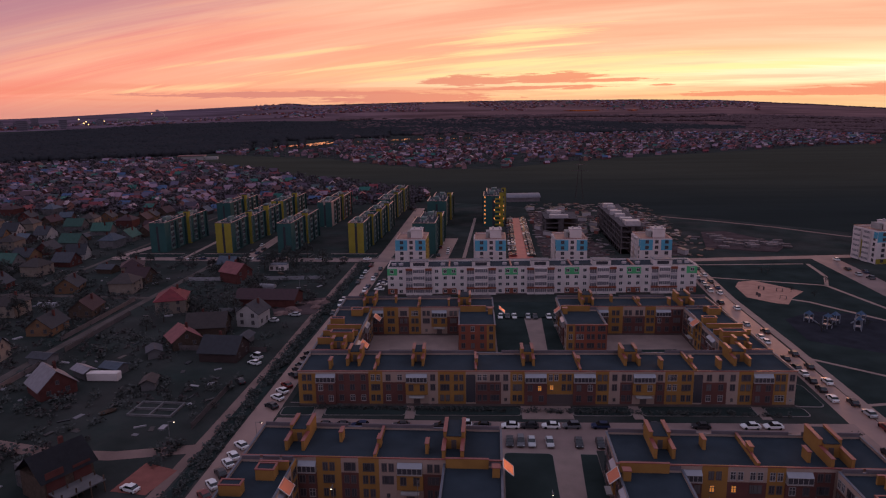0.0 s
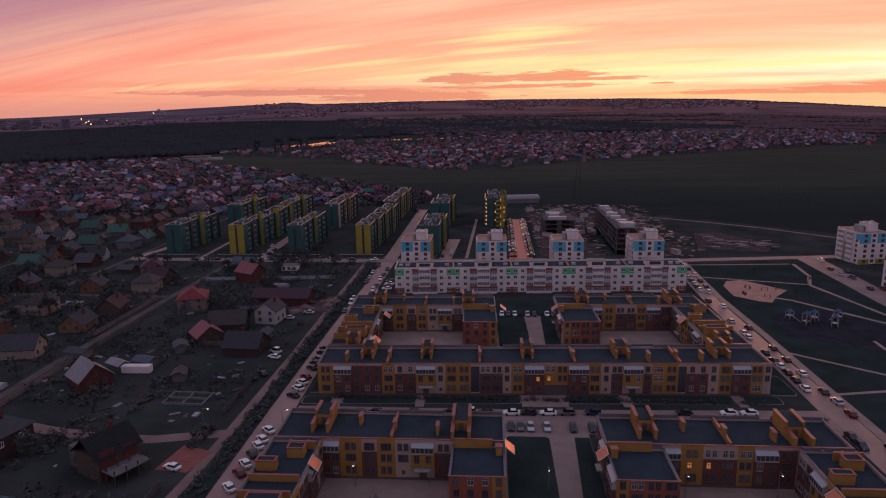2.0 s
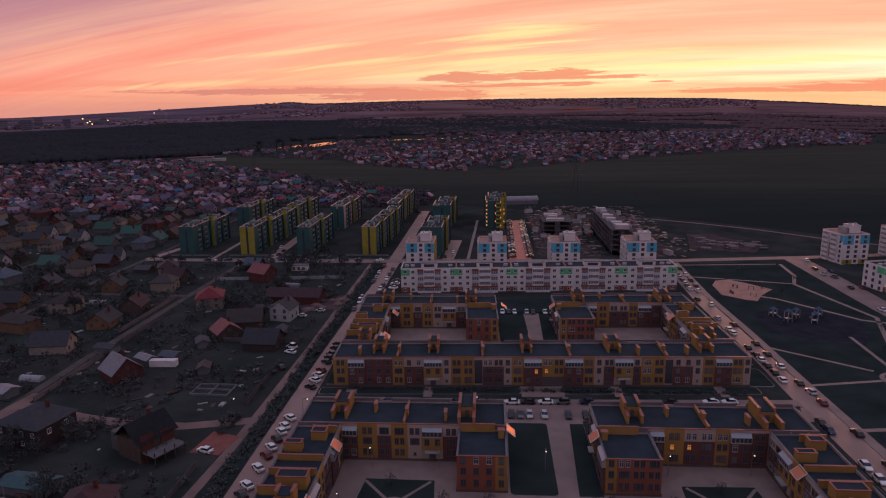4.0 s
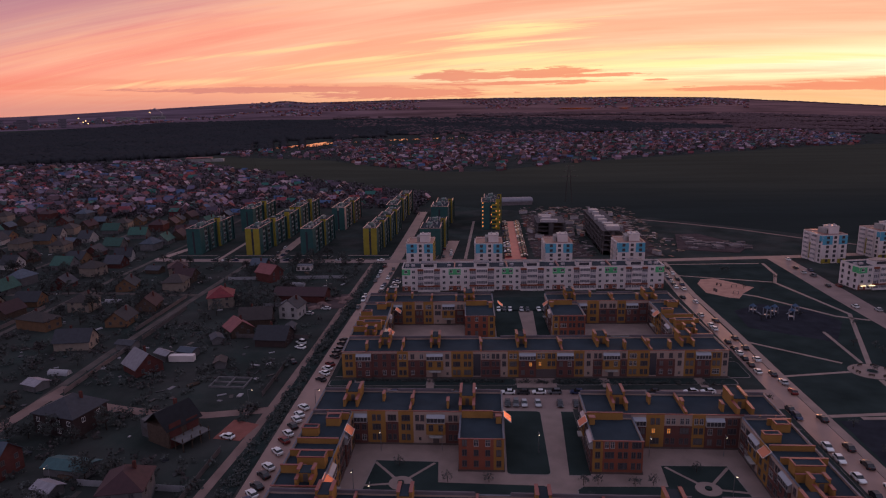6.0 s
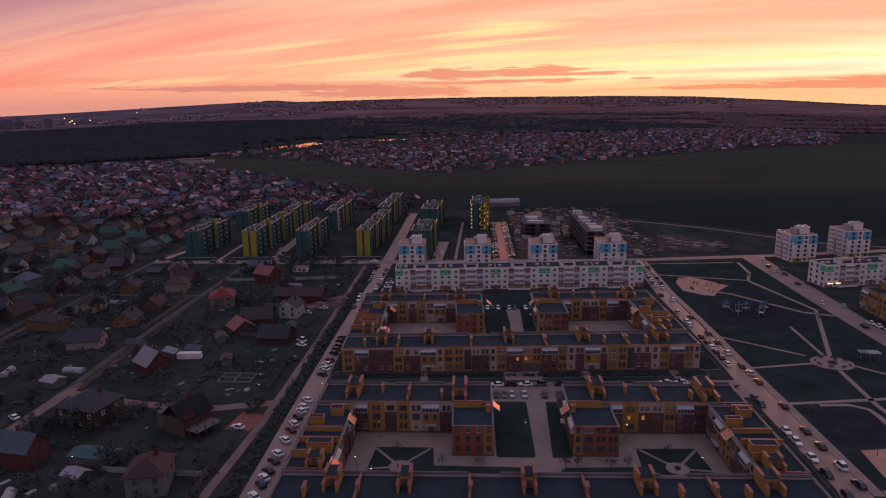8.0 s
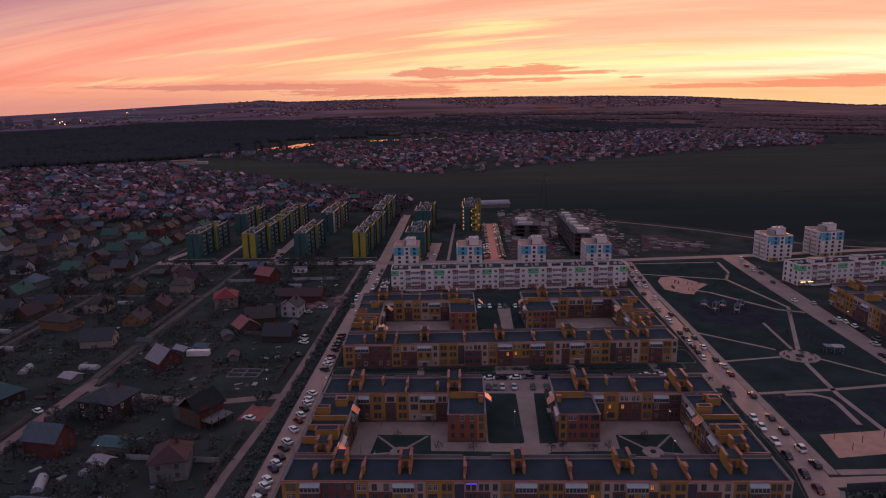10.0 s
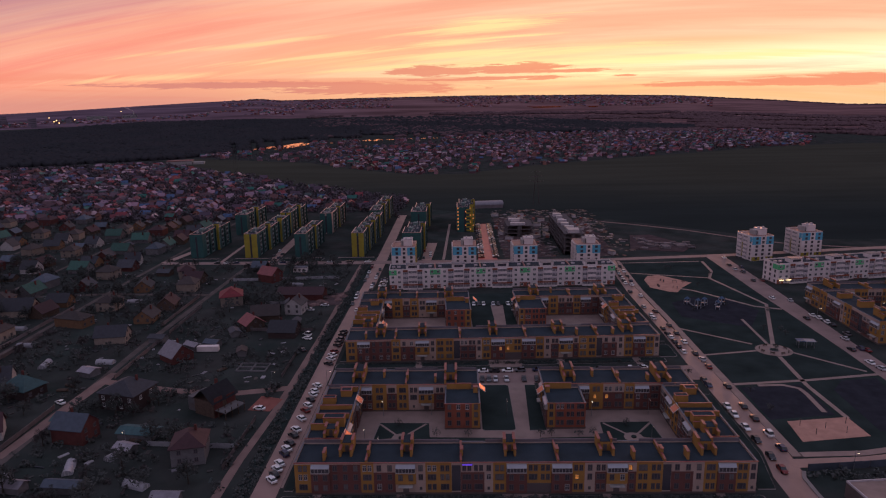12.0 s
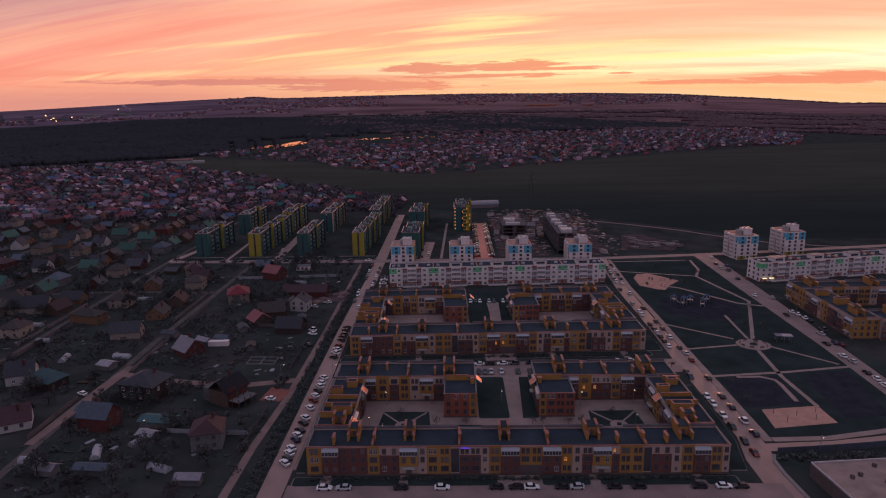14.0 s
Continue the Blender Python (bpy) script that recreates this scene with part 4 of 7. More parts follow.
def slab_house(x0, x1, y0, y1, first, h=16.0, dark=False, tail=(), step=1.7, rise=1.0):
    """Five storeys in sections that step aside one after another; each has a taller lime stair tower on its east corner. tail: the plaster of the last sections."""
    ho = thing("apartment_house", pose(x0, y0, 0), "dark slab house with glowing panels for sunset glints" if dark else "five-storey dark green slab house with lime yellow stair towers", "apartment house", "yellow green houses")
    w, l = x1 - x0 - 0.8, y1 - y0
    n = max(1, round(l / 24))
    sec = l / n
    pitch = (h - 0.8) / 5
    clutter = random.Random(round(x0 * 7 + y0))
    for k in range(n):
        ya, yb, dx = k * sec, (k + 1) * sec, step * k
        z = h - 0.6 * rise * (k % 2)
        coat = tail[k - n + len(tail)] if k >= n - len(tail) else PLASTER_TEAL
        part("wall", boxes((dx, w + dx, ya, yb - 0.02, -0.3, z)), coat, ho)
        part("roof", boxes((dx + 0.3, w - 0.3 + dx, ya + 0.3, yb - 0.3, z, z + 0.05)), ROOF_BITUMEN, ho)
        part("parapet", boxes((dx, w + dx, ya, ya + 0.3, z, z + 0.45), (dx, dx + 0.3, ya + 0.3, yb - 0.02, z, z + 0.45), (w - 0.3 + dx, w + dx, ya + 0.3, yb - 0.02, z, z + 0.45)), coat, ho)
        part("coping", boxes((dx - 0.1, dx + 0.4, ya - 0.1, yb - 0.02, z + 0.45, z + 0.56), (w - 0.4 + dx, w + 0.1 + dx, ya - 0.1, yb - 0.02, z + 0.45, z + 0.56), (dx + 0.41, w - 0.41 + dx, ya - 0.1, ya + 0.4, z + 0.45, z + 0.55)), COPING_GLINT, ho)
        vents = bmesh.new()
        for q in range(11):
            vx, vy, vw, vl = clutter.uniform(0.8, w - 2.0) + dx, ya + clutter.uniform(0.8, sec - 3.0), clutter.uniform(0.5, 1.1), clutter.uniform(0.5, 2.2)
            box(vents, vx, vx + vw, vy, vy + vl, z, z + clutter.uniform(0.5, 1.5))
        tagged(part("roof_vents", vents, CONCRETE, ho), kind="stuff")
        part("roof_cabin", boxes((w * 0.3 + dx, w * 0.55 + dx, ya + sec * 0.4, ya + sec * 0.62, z, z + 2.0)), TEAL_PALE, ho)
        # stair tower on the step, and a lower lime bay half-way along
        if k or dark:
            tall = (3.4 if k % 2 else 2.6) * rise
            tower_ = part("stair_tower", boxes((w + dx - 2.6, w + dx + 0.3, ya - 0.3, ya + 2.0, -0.3, z + tall)), PLASTER_LIME, ho)
            part("tower_roof", boxes((w + dx - 2.7, w + dx + 0.4, ya - 0.4, ya + 2.1, z + tall, z + tall + 0.2)), ROOF_BITUMEN, tower_)
            again("stair_window", column_mesh(0.9, pitch, 5), tower_, Matrix.Translation((w + dx + 0.3, ya + 0.85, 0.8)) @ Matrix.Rotation(radians(90), 4, "Z"))
            if k % 2:
                again("stair_window", panel_mesh(1.2, 2.0, 0.06, GLASS), tower_, Matrix.Translation((w + dx - 1.5, ya - 0.3, z + max(tall - 2.8, -2.4))))
        for side in "EW":
            sg = 1 if side == "E" else -1
            base = Matrix.Translation((w + dx if side == "E" else dx, ya, 0)) @ Matrix.Rotation(radians(90 * sg), 4, "Z")
            again("stair_fin", panel_mesh(1.8, z - 0.4, 0.8, TEAL_DEEP), ho, base @ Matrix.Translation((sec * 0.5 * sg, 0, 0)))
            again("stair_fin", panel_mesh(1.1, z + 0.5, 0.9, TEAL_DEEP), ho, base @ Matrix.Translation((sec * 0.93 * sg, 0, 0)))
            for at in (0.30, 0.68):
                again("loggia_column", column_mesh(round(sec * 0.16, 1), pitch, 5), ho, base @ Matrix.Translation((sec * at * sg, 0, 0.7)))
    again("glazed_strip", panel_mesh(1.3, h - 2.2, 0.05, GLASS), ho, Matrix.Translation((w * 0.5, 0, 0.6)))
    again("end_panel", panel_mesh(w * 0.5 - 0.65, h + 0.3, 0.25, first), ho, Matrix.Translation((w * 0.25 - 0.32, 0, 0)))
    again("end_panel", panel_mesh(w * 0.5 - 0.65, h + 0.3, 0.25, first), ho, Matrix.Translation((w * 0.75 + 0.32, 0, 0)))
    return ho


TEAL_DEEP = mat("plaster_deep_teal", (0.026, 0.058, 0.056), 0.85, spots=0.2, scale=0.3)
BRICK_RUST = mat("plaster_rust", (0.20, 0.075, 0.055), 0.85, spots=0.2, scale=0.3)
for x0, x1, y0, y1, first, tail in ((-66.5, -57.5, 259.5, 345, PLASTER_LIME, ()), (-66, -57, 352, 432, PLASTER_TEAL, (PLASTER_CREAM, BRICK_RUST)), (-177, -167.5, 261, 312, PLASTER_TEAL, ()), (-139.5, -130, 260, 336, PLASTER_LIME, ()), (-105, -96.5, 259, 312, PLASTER_TEAL, ()), (-104, -94, 340, 398, PLASTER_TEAL, (PLASTER_CREAM, BRICK_RUST)), (-171, -161, 338, 385, PLASTER_TEAL, ()), (-137, -128, 346, 395, PLASTER_LIME, ()), (-32, -19, 258, 302, PLASTER_TEAL, ()), (-32, -19, 342, 392, PLASTER_TEAL, ())):
    long_row = x0 > -110 and x0 < -60
    slab_house(x0, x1, y0, y1, first, 16.0, False, tail, 1.2 if long_row else 1.7, 0.6 if long_row else 1.0)
ember = slab_house(4.5, 18, 340, 388, PLASTER_TEAL, 19.5, True)
# Glowing panels imitate sunset glints on this front; no lamps stand behind them.
EMBER_GLINT = mat("sunset_glint_glow", (1.0, 0.36, 0.09), 0.5, spots=0.3, scale=1.5, bump=0, emit=0.75)
for f in range(7):
    again("balcony", panel_mesh(4.6, 1.0, 0.9, PLASTER_LIME), ember, Matrix.Translation((9.6, -0.2, 0.9 + f * 2.75)))
    for x, w, kind in ((0.9, 0.7, 1), (7.0, 0.6, f % 2), (10.4, 0.5, 1 - f % 2), (12.8, 0.6, f in (1, 3, 4))):
        again("window", panel_mesh(w, 1.1, 0.08, EMBER_GLINT if kind else GLASS), ember, Matrix.Translation((x, -1.12 if 7.3 < x < 11.8 else -0.27, 2.0 + f * 2.75)))

# ---- houses under construction ----


def concrete_frame(x0, x1, y0, y1, floors, label):
    """Bare slabs on columns with part of the walls in place."""
    bare = mat("concrete_raw", (0.13, 0.112, 0.115), 0.95, spots=0.4, scale=0.4)
    ho = thing("building_shell", pose(x0, y0, 0), label, "building site", "unfinished houses")
    w, l = x1 - x0, y1 - y0
    for f in range(floors + 1):
        part("floor_slab", boxes((0, w, 0, l, f * 2.9 - 0.25, f * 2.9)), bare, ho)
    col = panel_mesh(0.5, 2.65, 0.5, bare)
    for f in range(floors):
        for i in range(int(l // 6) + 1):
            for x in (0.5, w / 2, w - 0.5):
                again("column", col, ho, Matrix.Translation((x, 0.6 + i * (l - 0.8) / max(int(l // 6), 1), f * 2.9)))
        part("inner_wall", boxes((w * 0.42, w * 0.58, 0.8, l - 0.8, f * 2.9, f * 2.9 + 2.65)), bare, ho)
    rnd = random.Random(floors)
    for i in range(int(l // 9)):
        y = 2 + i * 9
        part("roof_upstand", boxes((w * rnd.uniform(0.1, 0.3), w * rnd.uniform(0.5, 0.9), y, y + rnd.uniform(2.5, 5), floors * 2.9, floors * 2.9 + rnd.uniform(0.8, 2.4))), COPING_PALE, ho)
    return ho


concrete_frame(76, 89, 258, 336, 5, "bare concrete shell of an unfinished apartment house")
concrete_frame(42, 62, 318, 345, 3, "low unfinished concrete building on a rubble site")

# ---- school with a pale flat roof ----
ROOF_SAND = mat("roof_gravel", (0.31, 0.222, 0.192), 0.95, spots=0.35, scale=0.25, fine=3.0)
sch = thing("school_building", pose(110.0, -60.5, 0, 0, 0, 5), "low building with a wide pale flat roof and vents", "school")
part("wall", boxes((0, 44, 0, 42, -0.3, 4.2)), PLINTH, sch)
part("roof", boxes((0.3, 43.7, 0.3, 41.7, 4.2, 4.26)), ROOF_SAND, sch)
part("parapet", boxes((0, 44, 41.7, 42, 4.2, 4.7), (0, 44, 0, 0.3, 4.2, 4.7), (0, 0.3, 0.3, 41.7, 4.2, 4.7), (43.7, 44, 0.3, 41.7, 4.2, 4.7)), COPING_PALE, sch)
for x, y in ((6, 33), (9, 34), (14, 30), (16, 38), (22, 36), (11, 24), (27, 39), (32, 33), (5, 20)):
    part("roof_vent", boxes((x, x + 0.9, y, y + 0.9, 4.26, 5.3)), PLINTH, sch)

# ---- lawns, paths, yards ----


def lawn(pts, label="dark clipped lawn with a pale kerb", z=0.16):
    cx, cy = sum(p[0] for p in pts) / len(pts), sum(p[1] for p in pts) / len(pts)
    out = []
    for x, y in pts:
        d = math.hypot(x - cx, y - cy) or 1
        out.append((x + (x - cx) / d * 0.3, y + (y - cy) / d * 0.3))
    ob = tagged(link("lawn", prism(pts, -0.1, z), LAWN), label, "lawn", kind="structure")
    link("kerb", prism(out, -0.1, z - 0.03), KERB, ob)
    return ob


def turned(m, pts):
    return [tuple((m @ Vector((x, y, 0)))[:2]) for x, y in pts]


def yard(m, d, n0, n1, wy):
    """Paving, lawns and star-shaped beds of one courtyard, in the block's frame (front at y 0)."""
    surface("pavement", prism(turned(m, [(0, d - 2.2), (123, d - 2.2), (123, n0 + 0.3), (0, n0 + 0.3)]), -0.2, 0.07), PAVING, "pale paved courtyard", category="paving")
    surface("pavement", prism(turned(m, [(51.2, n0 - 2), (72.3, n0 - 2), (72.3, n1 + 9.5), (51.2, n1 + 9.5)]), -0.2, 0.072), PAVING, "pale paved walk between two houses", category="paving")
    lawn(turned(m, rounded(51.8, 62.4, wy - 1, n1 + 7.5, 1.2)))
    lawn(turned(m, [(66.9, wy - 1), (72.2, wy - 1), (72.2, n1 + 7.5), (68.6, n1 + 7.5)]))
    # planted beds with a small round plaza and three thin walks each, joined to a strip along the front house
    for cx, s, far in ((26.0, 1, 61.8), (98.6, -1, 68.2)):
        lawn(turned(m, [(cx + s * x, d + y) for x, y in ((-9.5, 6.0), (-7.6, 27.2), (8.4, 26.9), (9.0, 17.6))] + [(far - s * 1.5, d + 17.0), (far, d + 15.5), (far, d + 6.0)]), "dark planted bed joined to a long lawn strip")
        ring = surface("pavement", prism(turned(m, disc(cx, d + 17.0, 3.0, 24)), 0.1, 0.2), PAVING, "small round paved place in a planted bed", category="paving")
        link("planter", prism(turned(m, disc(cx, d + 17.0, 0.8, 12)), 0.1, 0.55), LAWN, ring)
        for x, y in ((-7.6, 26.4), (7.6, 26.4), (-9.0, 15.6)):
            a, b = Vector((cx + s * x, d + y)), Vector((cx, d + 17.0))
            b = b + (a - b).normalized() * 2.9
            surface("path", strip(turned(m, [a, b]), 0.75, 0.1, 0.19), PAVING, "thin paved walk across a planted bed", category="path")
    # front lawns with gaps for the doors
    for x0, x1 in ((-3.6, 4.2), (7.4, 27.2), (29.8, 55.5), (68.5, 82.2), (85.2, 112.2), (115.2, 124.5)):
        lawn(turned(m, rounded(x0, x1, -5.6, -1.2, 1.0)))
    for x in (5.8, 28.5, 62.0, 83.7, 113.7):
        surface("path", prism(turned(m, [(x - (6.2 if x == 62.0 else 1.2), -7.5), (x + (6.2 if x == 62.0 else 1.2), -7.5), (x + (6.2 if x == 62.0 else 1.2), 0), (x - (6.2 if x == 62.0 else 1.2), 0)]), -0.2, 0.074), PAVING, "short paved walk to a house door", category="path")


surface("road", strip([(-44, 60.3), (20, 60.3), (96.5, 62.5)], 13.5, -0.2, 0.062), ROAD_GREY, "asphalt parking street between two housing blocks")
surface("road", strip([(-44, -28.3), (20, -28.3), (97, -28.3)], 12.5, -0.2, 0.062), ROAD_GREY, "asphalt street in front of the long apartment house")
yard(Matrix.Translation((-39.2, -17.0, 0)), 12.8, 48.6, 61.4, 35.8)
yard(pose(-40.3, 74.3, 0, 0, 0, 1.9) @ Matrix.Diagonal((1.03, 1, 1, 1)), 13.2, 54.5, 66.0, 38.3)
lawn([(-42.9, -15.5), (-40.5, -15.5), (-40.5, 50), (-42.9, 50)], "narrow lawn between parked cars and house wall")
lawn([(-43.2, 76), (-40.4, 76), (-41.0, 140), (-43.4, 140)], "narrow lawn between parked cars and house wall")
lawn([(85.4, -15.2), (90.0, -15.2), (93.6, 2), (94.2, 20), (94.2, 43), (85.4, 43)])
lawn(rounded(86.6, 94.0, 78.5, 92, 1.5))
lawn([(86, 96), (94, 96), (94, 172), (90, 172)])
lawn([(-38, 146), (91, 152), (91, 172), (-38, 167)], "dark lawn behind the courtyard houses")

# park
surface("lawn", prism([(105.5, 3.6), (124, 4.4), (147, 9.2), (160.8, 12), (163.2, 60), (164, 120), (164.6, 170), (167, 238), (108.8, 238), (107.2, 207), (105.8, 175), (106.1, 125), (105.5, 80), (105.5, 45)], -0.2, 0.03), LAWN, "wide dark green park lawn", category="lawn")
PATHS = ([(103.5, 79.5), (128, 84)], [(138, 91), (160, 146), (150, 196), (157, 212), (160, 236)], [(103, 210.5), (150.5, 196.5)], [(105, 112), (129.5, 91.5)], [(138.6, 123.7), (136, 92)], [(120, 180), (132, 172), (153, 143), (164, 138)], [(134.5, 77.5), (131.5, 50), (131.8, 24.8)], [(105.6, 51.3), (134, 54.5), (163, 59.5)], [(142, 81.5), (160, 62)], [(106, 233.5), (158, 236)], [(114, 50.3), (123, 50.6), (127.5, 47.5), (127.8, 43), (126.6, 29)])
for pts in PATHS:
    surface("path", strip(pts, 1.7 if len(pts) > 2 else 1.3, -0.2, 0.07), PAVING, "pale narrow park path across dark grass", category="path")
surface("pavement", prism(disc(135.5, 84.5, 7.3, 32, 0.9), -0.2, 0.08), PAVING, "round paved plaza in the park", category="paving")
lawn(disc(135.5, 84.5, 1.6, 16), "small round planting bed on a plaza", 0.3)
surface("pavement", prism([(111, 178), (119, 170), (123, 168.5), (128, 177), (136.5, 187), (129, 197), (123, 204), (116, 202), (112, 194)], -0.2, 0.08), SAND, "pale sand playground patch", category="sand")
surface("pavement", prism([(109.8, 9.6), (132.2, 13.0), (132, 25.5), (111.3, 22.8)], -0.2, 0.08), SAND, "sandy volleyball court", category="court")
PITCH = mat("pitch_rubber", (0.035, 0.036, 0.045), 0.95, spots=0.4, scale=0.2)
surface("pavement", prism([(106.6, 24), (129, 27), (129.6, 51), (107.0, 48.5)], -0.2, 0.05), PITCH, "dark worn sports pitch", category="pitch")
surface("pavement", prism([(137, 16), (153, 18), (160, 56), (146, 54), (139, 46)], -0.2, 0.05), PITCH, "dark rubber sports field", category="pitch")
surface("pavement", prism([(112, 128), (138, 112), (152, 136), (146, 156), (128, 160), (114, 150)], -0.2, 0.05), PITCH, "dark rubber playground floor", category="playground")
surface("pavement", strip([(105.6, 2.2), (124, 2.9), (146.6, 7.8), (160.4, 10.6)], 2.6, -0.2, 0.144), PAVING, "pale pavement beside the side road", category="pavement")
# Red sunset sheen is painted into the parking apron's asphalt colour.
ROAD_SHEEN = mat("road_sunset_sheen", (0.50, 0.13, 0.095), 0.5, spots=0.3, scale=0.12, fine=4.0)
surface("lawn", strip([(-54.6, -60), (-54.2, 0), (-54.0, 60), (-53.9, 130), (-52.6, 180), (-52.2, 236)], [4.4, 4.0, 3.8, 4.4, 5.0, 5.0], -0.2, 0.06), LAWN, "dark rough grass verge between track and street", category="verge")
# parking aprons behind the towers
surface("road", prism([(18.5, 247), (31, 247), (32, 374), (22, 372)], -0.2, 0.058), ROAD_SHEEN, "long parking apron with red sunset sheen put into its colour", category="parking")
surface("road", prism([(-19, 247), (-12.5, 247), (-10, 300), (-18, 300)], -0.2, 0.058), ROAD, "asphalt yard beside a green house", category="parking")
surface("path", strip([(-4.5, 248), (-1.7, 374)], 1.8, -0.2, 0.07), PAVING, "straight pale path over dark lawn", category="path")
for x0, x1 in ((-184, -156), (-148, -122), (-114, -86), (-78, -50), (-42, -22)):
    lawn([(x0, 248.6), (x1, 248.6), (x1 + 1, 256.5), (x0 + 1, 256.5)], "trodden lawn before a slab house")
    surface("path", strip([(x0 + 2, 257.6), (x1 - 1, 257.6)], 1.2, -0.2, 0.07), PAVING, "narrow paved walk before a slab house", category="path")
for x, wide in ((-152, 2.4), (-118, 6)):
    surface("road", strip([(x, 247), (x - 1, 330), (x - 3, 400)], wide, -0.2, 0.058), ROAD, "yard road with parked cars between green houses", category="road")
surface("road", strip([(-190, 247), (-181, 290), (-172, 320)], 5, -0.2, 0.058), ROAD, "curved access road to the green houses")
# dirt ways through the gardens
for x, y0, y1 in ((-132.5, -40, 236), (-191, -20, 420), (-251, 20, 520), (-312, 60, 620), (-372, 120, 700)):
    surface("road", strip([(x + 1, y0), (x - 1, (y0 + y1) / 2), (x + 2, y1)], 3.0 if x == -132.5 else 2.6, -0.2, 0.04), DIRT_DARK, "unpaved village lane between gardens", category="lane")
surface("road", strip([(-131.4, 57.9), (-106, 50.5), (-89, 47), (-75.6, 46.8), (-58.5, 50.7)], 4.0, -0.2, 0.045), DIRT, "unpaved village lane between gardens", category="lane")
surface("road", strip([(-251, 170), (-191, 176), (-132, 172)], 3.6, -0.2, 0.045), DIRT_DARK, "unpaved village lane between gardens", category="lane")
surface("road", strip([(-134.5, 2), (-133.2, 30), (-131.6, 56), (-131.2, 66)], [3.2, 4.2, 4.6, 3.2], -0.2, 0.05), DIRT, "widened pale stretch of a village lane", category="lane")
RED_EARTH = mat("brick_yard", (0.25, 0.092, 0.076), 0.9, spots=0.3, scale=0.4)
surface("pavement", prism([(-68, 33), (-60, 32), (-57.8, 41.5), (-66.2, 44.2)], -0.2, 0.06), RED_EARTH, "reddish brick-paved parking yard", category="yard")
RUBBLE = mat("rubble", (0.098, 0.070, 0.072), 0.95, spots=0.5, scale=0.15, fine=1.5, bump=0.6)
surface("pavement", prism([(-72, 150), (-57, 152), (-56, 176), (-66, 172), (-76, 160)], -0.2, 0.06), RUBBLE, "rubble-strewn building lot", category="rubble")

surface("pavement", strip([(103.9, 1.2), (104.0, 45), (104.0, 80), (104.6, 125), (104.3, 175), (106.0, 207), (107.6, 239)], [2.8, 2.8, 2.8, 2.7, 2.6, 2.2, 1.8], -0.2, 0.138), PAVING, "narrow raised pavement along the park", category="pavement")
surface("pavement", strip([(-43.9, -14), (-43.9, 0), (-43.9, 52)], 0.7, -0.2, 0.14), PAVING, "narrow raised pavement beside parked cars", category="pavement")
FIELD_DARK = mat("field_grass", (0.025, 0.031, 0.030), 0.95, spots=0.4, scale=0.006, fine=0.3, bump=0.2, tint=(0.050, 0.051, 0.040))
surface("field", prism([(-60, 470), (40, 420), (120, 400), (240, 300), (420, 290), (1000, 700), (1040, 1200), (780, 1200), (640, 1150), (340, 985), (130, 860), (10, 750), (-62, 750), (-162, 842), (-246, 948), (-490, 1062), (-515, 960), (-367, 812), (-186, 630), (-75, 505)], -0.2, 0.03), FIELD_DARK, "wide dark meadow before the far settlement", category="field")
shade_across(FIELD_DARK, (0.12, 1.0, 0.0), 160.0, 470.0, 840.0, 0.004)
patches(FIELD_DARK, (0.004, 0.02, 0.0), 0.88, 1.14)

# school plot: kerb, sheet fence
surface("pavement", strip([(101.8, -6.8), (100.3, -10), (99.9, -18), (100.5, -29), (100.6, -60)], 1.1, -0.2, 0.3), KERB, "raised pale kerb round the school plot", category="kerb")

# ---- cars ----
TYRE = mat("tyre_rubber", (0.015, 0.015, 0.016), 0.9, bump=0)
LAMP_RED = mat("tail_lamp", (0.30, 0.01, 0.01), 0.3, bump=0)
LAMP_CLEAR = mat("head_lamp", (0.6, 0.6, 0.6), 0.2, bump=0)
CAR_GLASS = glass("car_glass", (0.012, 0.013, 0.016), 0.08)


def loft(rings, mats=0):
    """Closed loops of equal length joined to a skin, with end caps."""
    bm = bmesh.new()
    rows = [[bm.verts.new(p) for p in r] for r in rings]
    for a, b in zip(rows, rows[1:]):
        for k in range(len(a)):
            j = (k + 1) % len(a)
            bm.faces.new((a[k], a[j], b[j], b[k]))
    bm.faces.new(rows[0][::-1]), bm.faces.new(rows[-1])
    bmesh.ops.recalc_face_normals(bm, faces=bm.faces)
    return bm


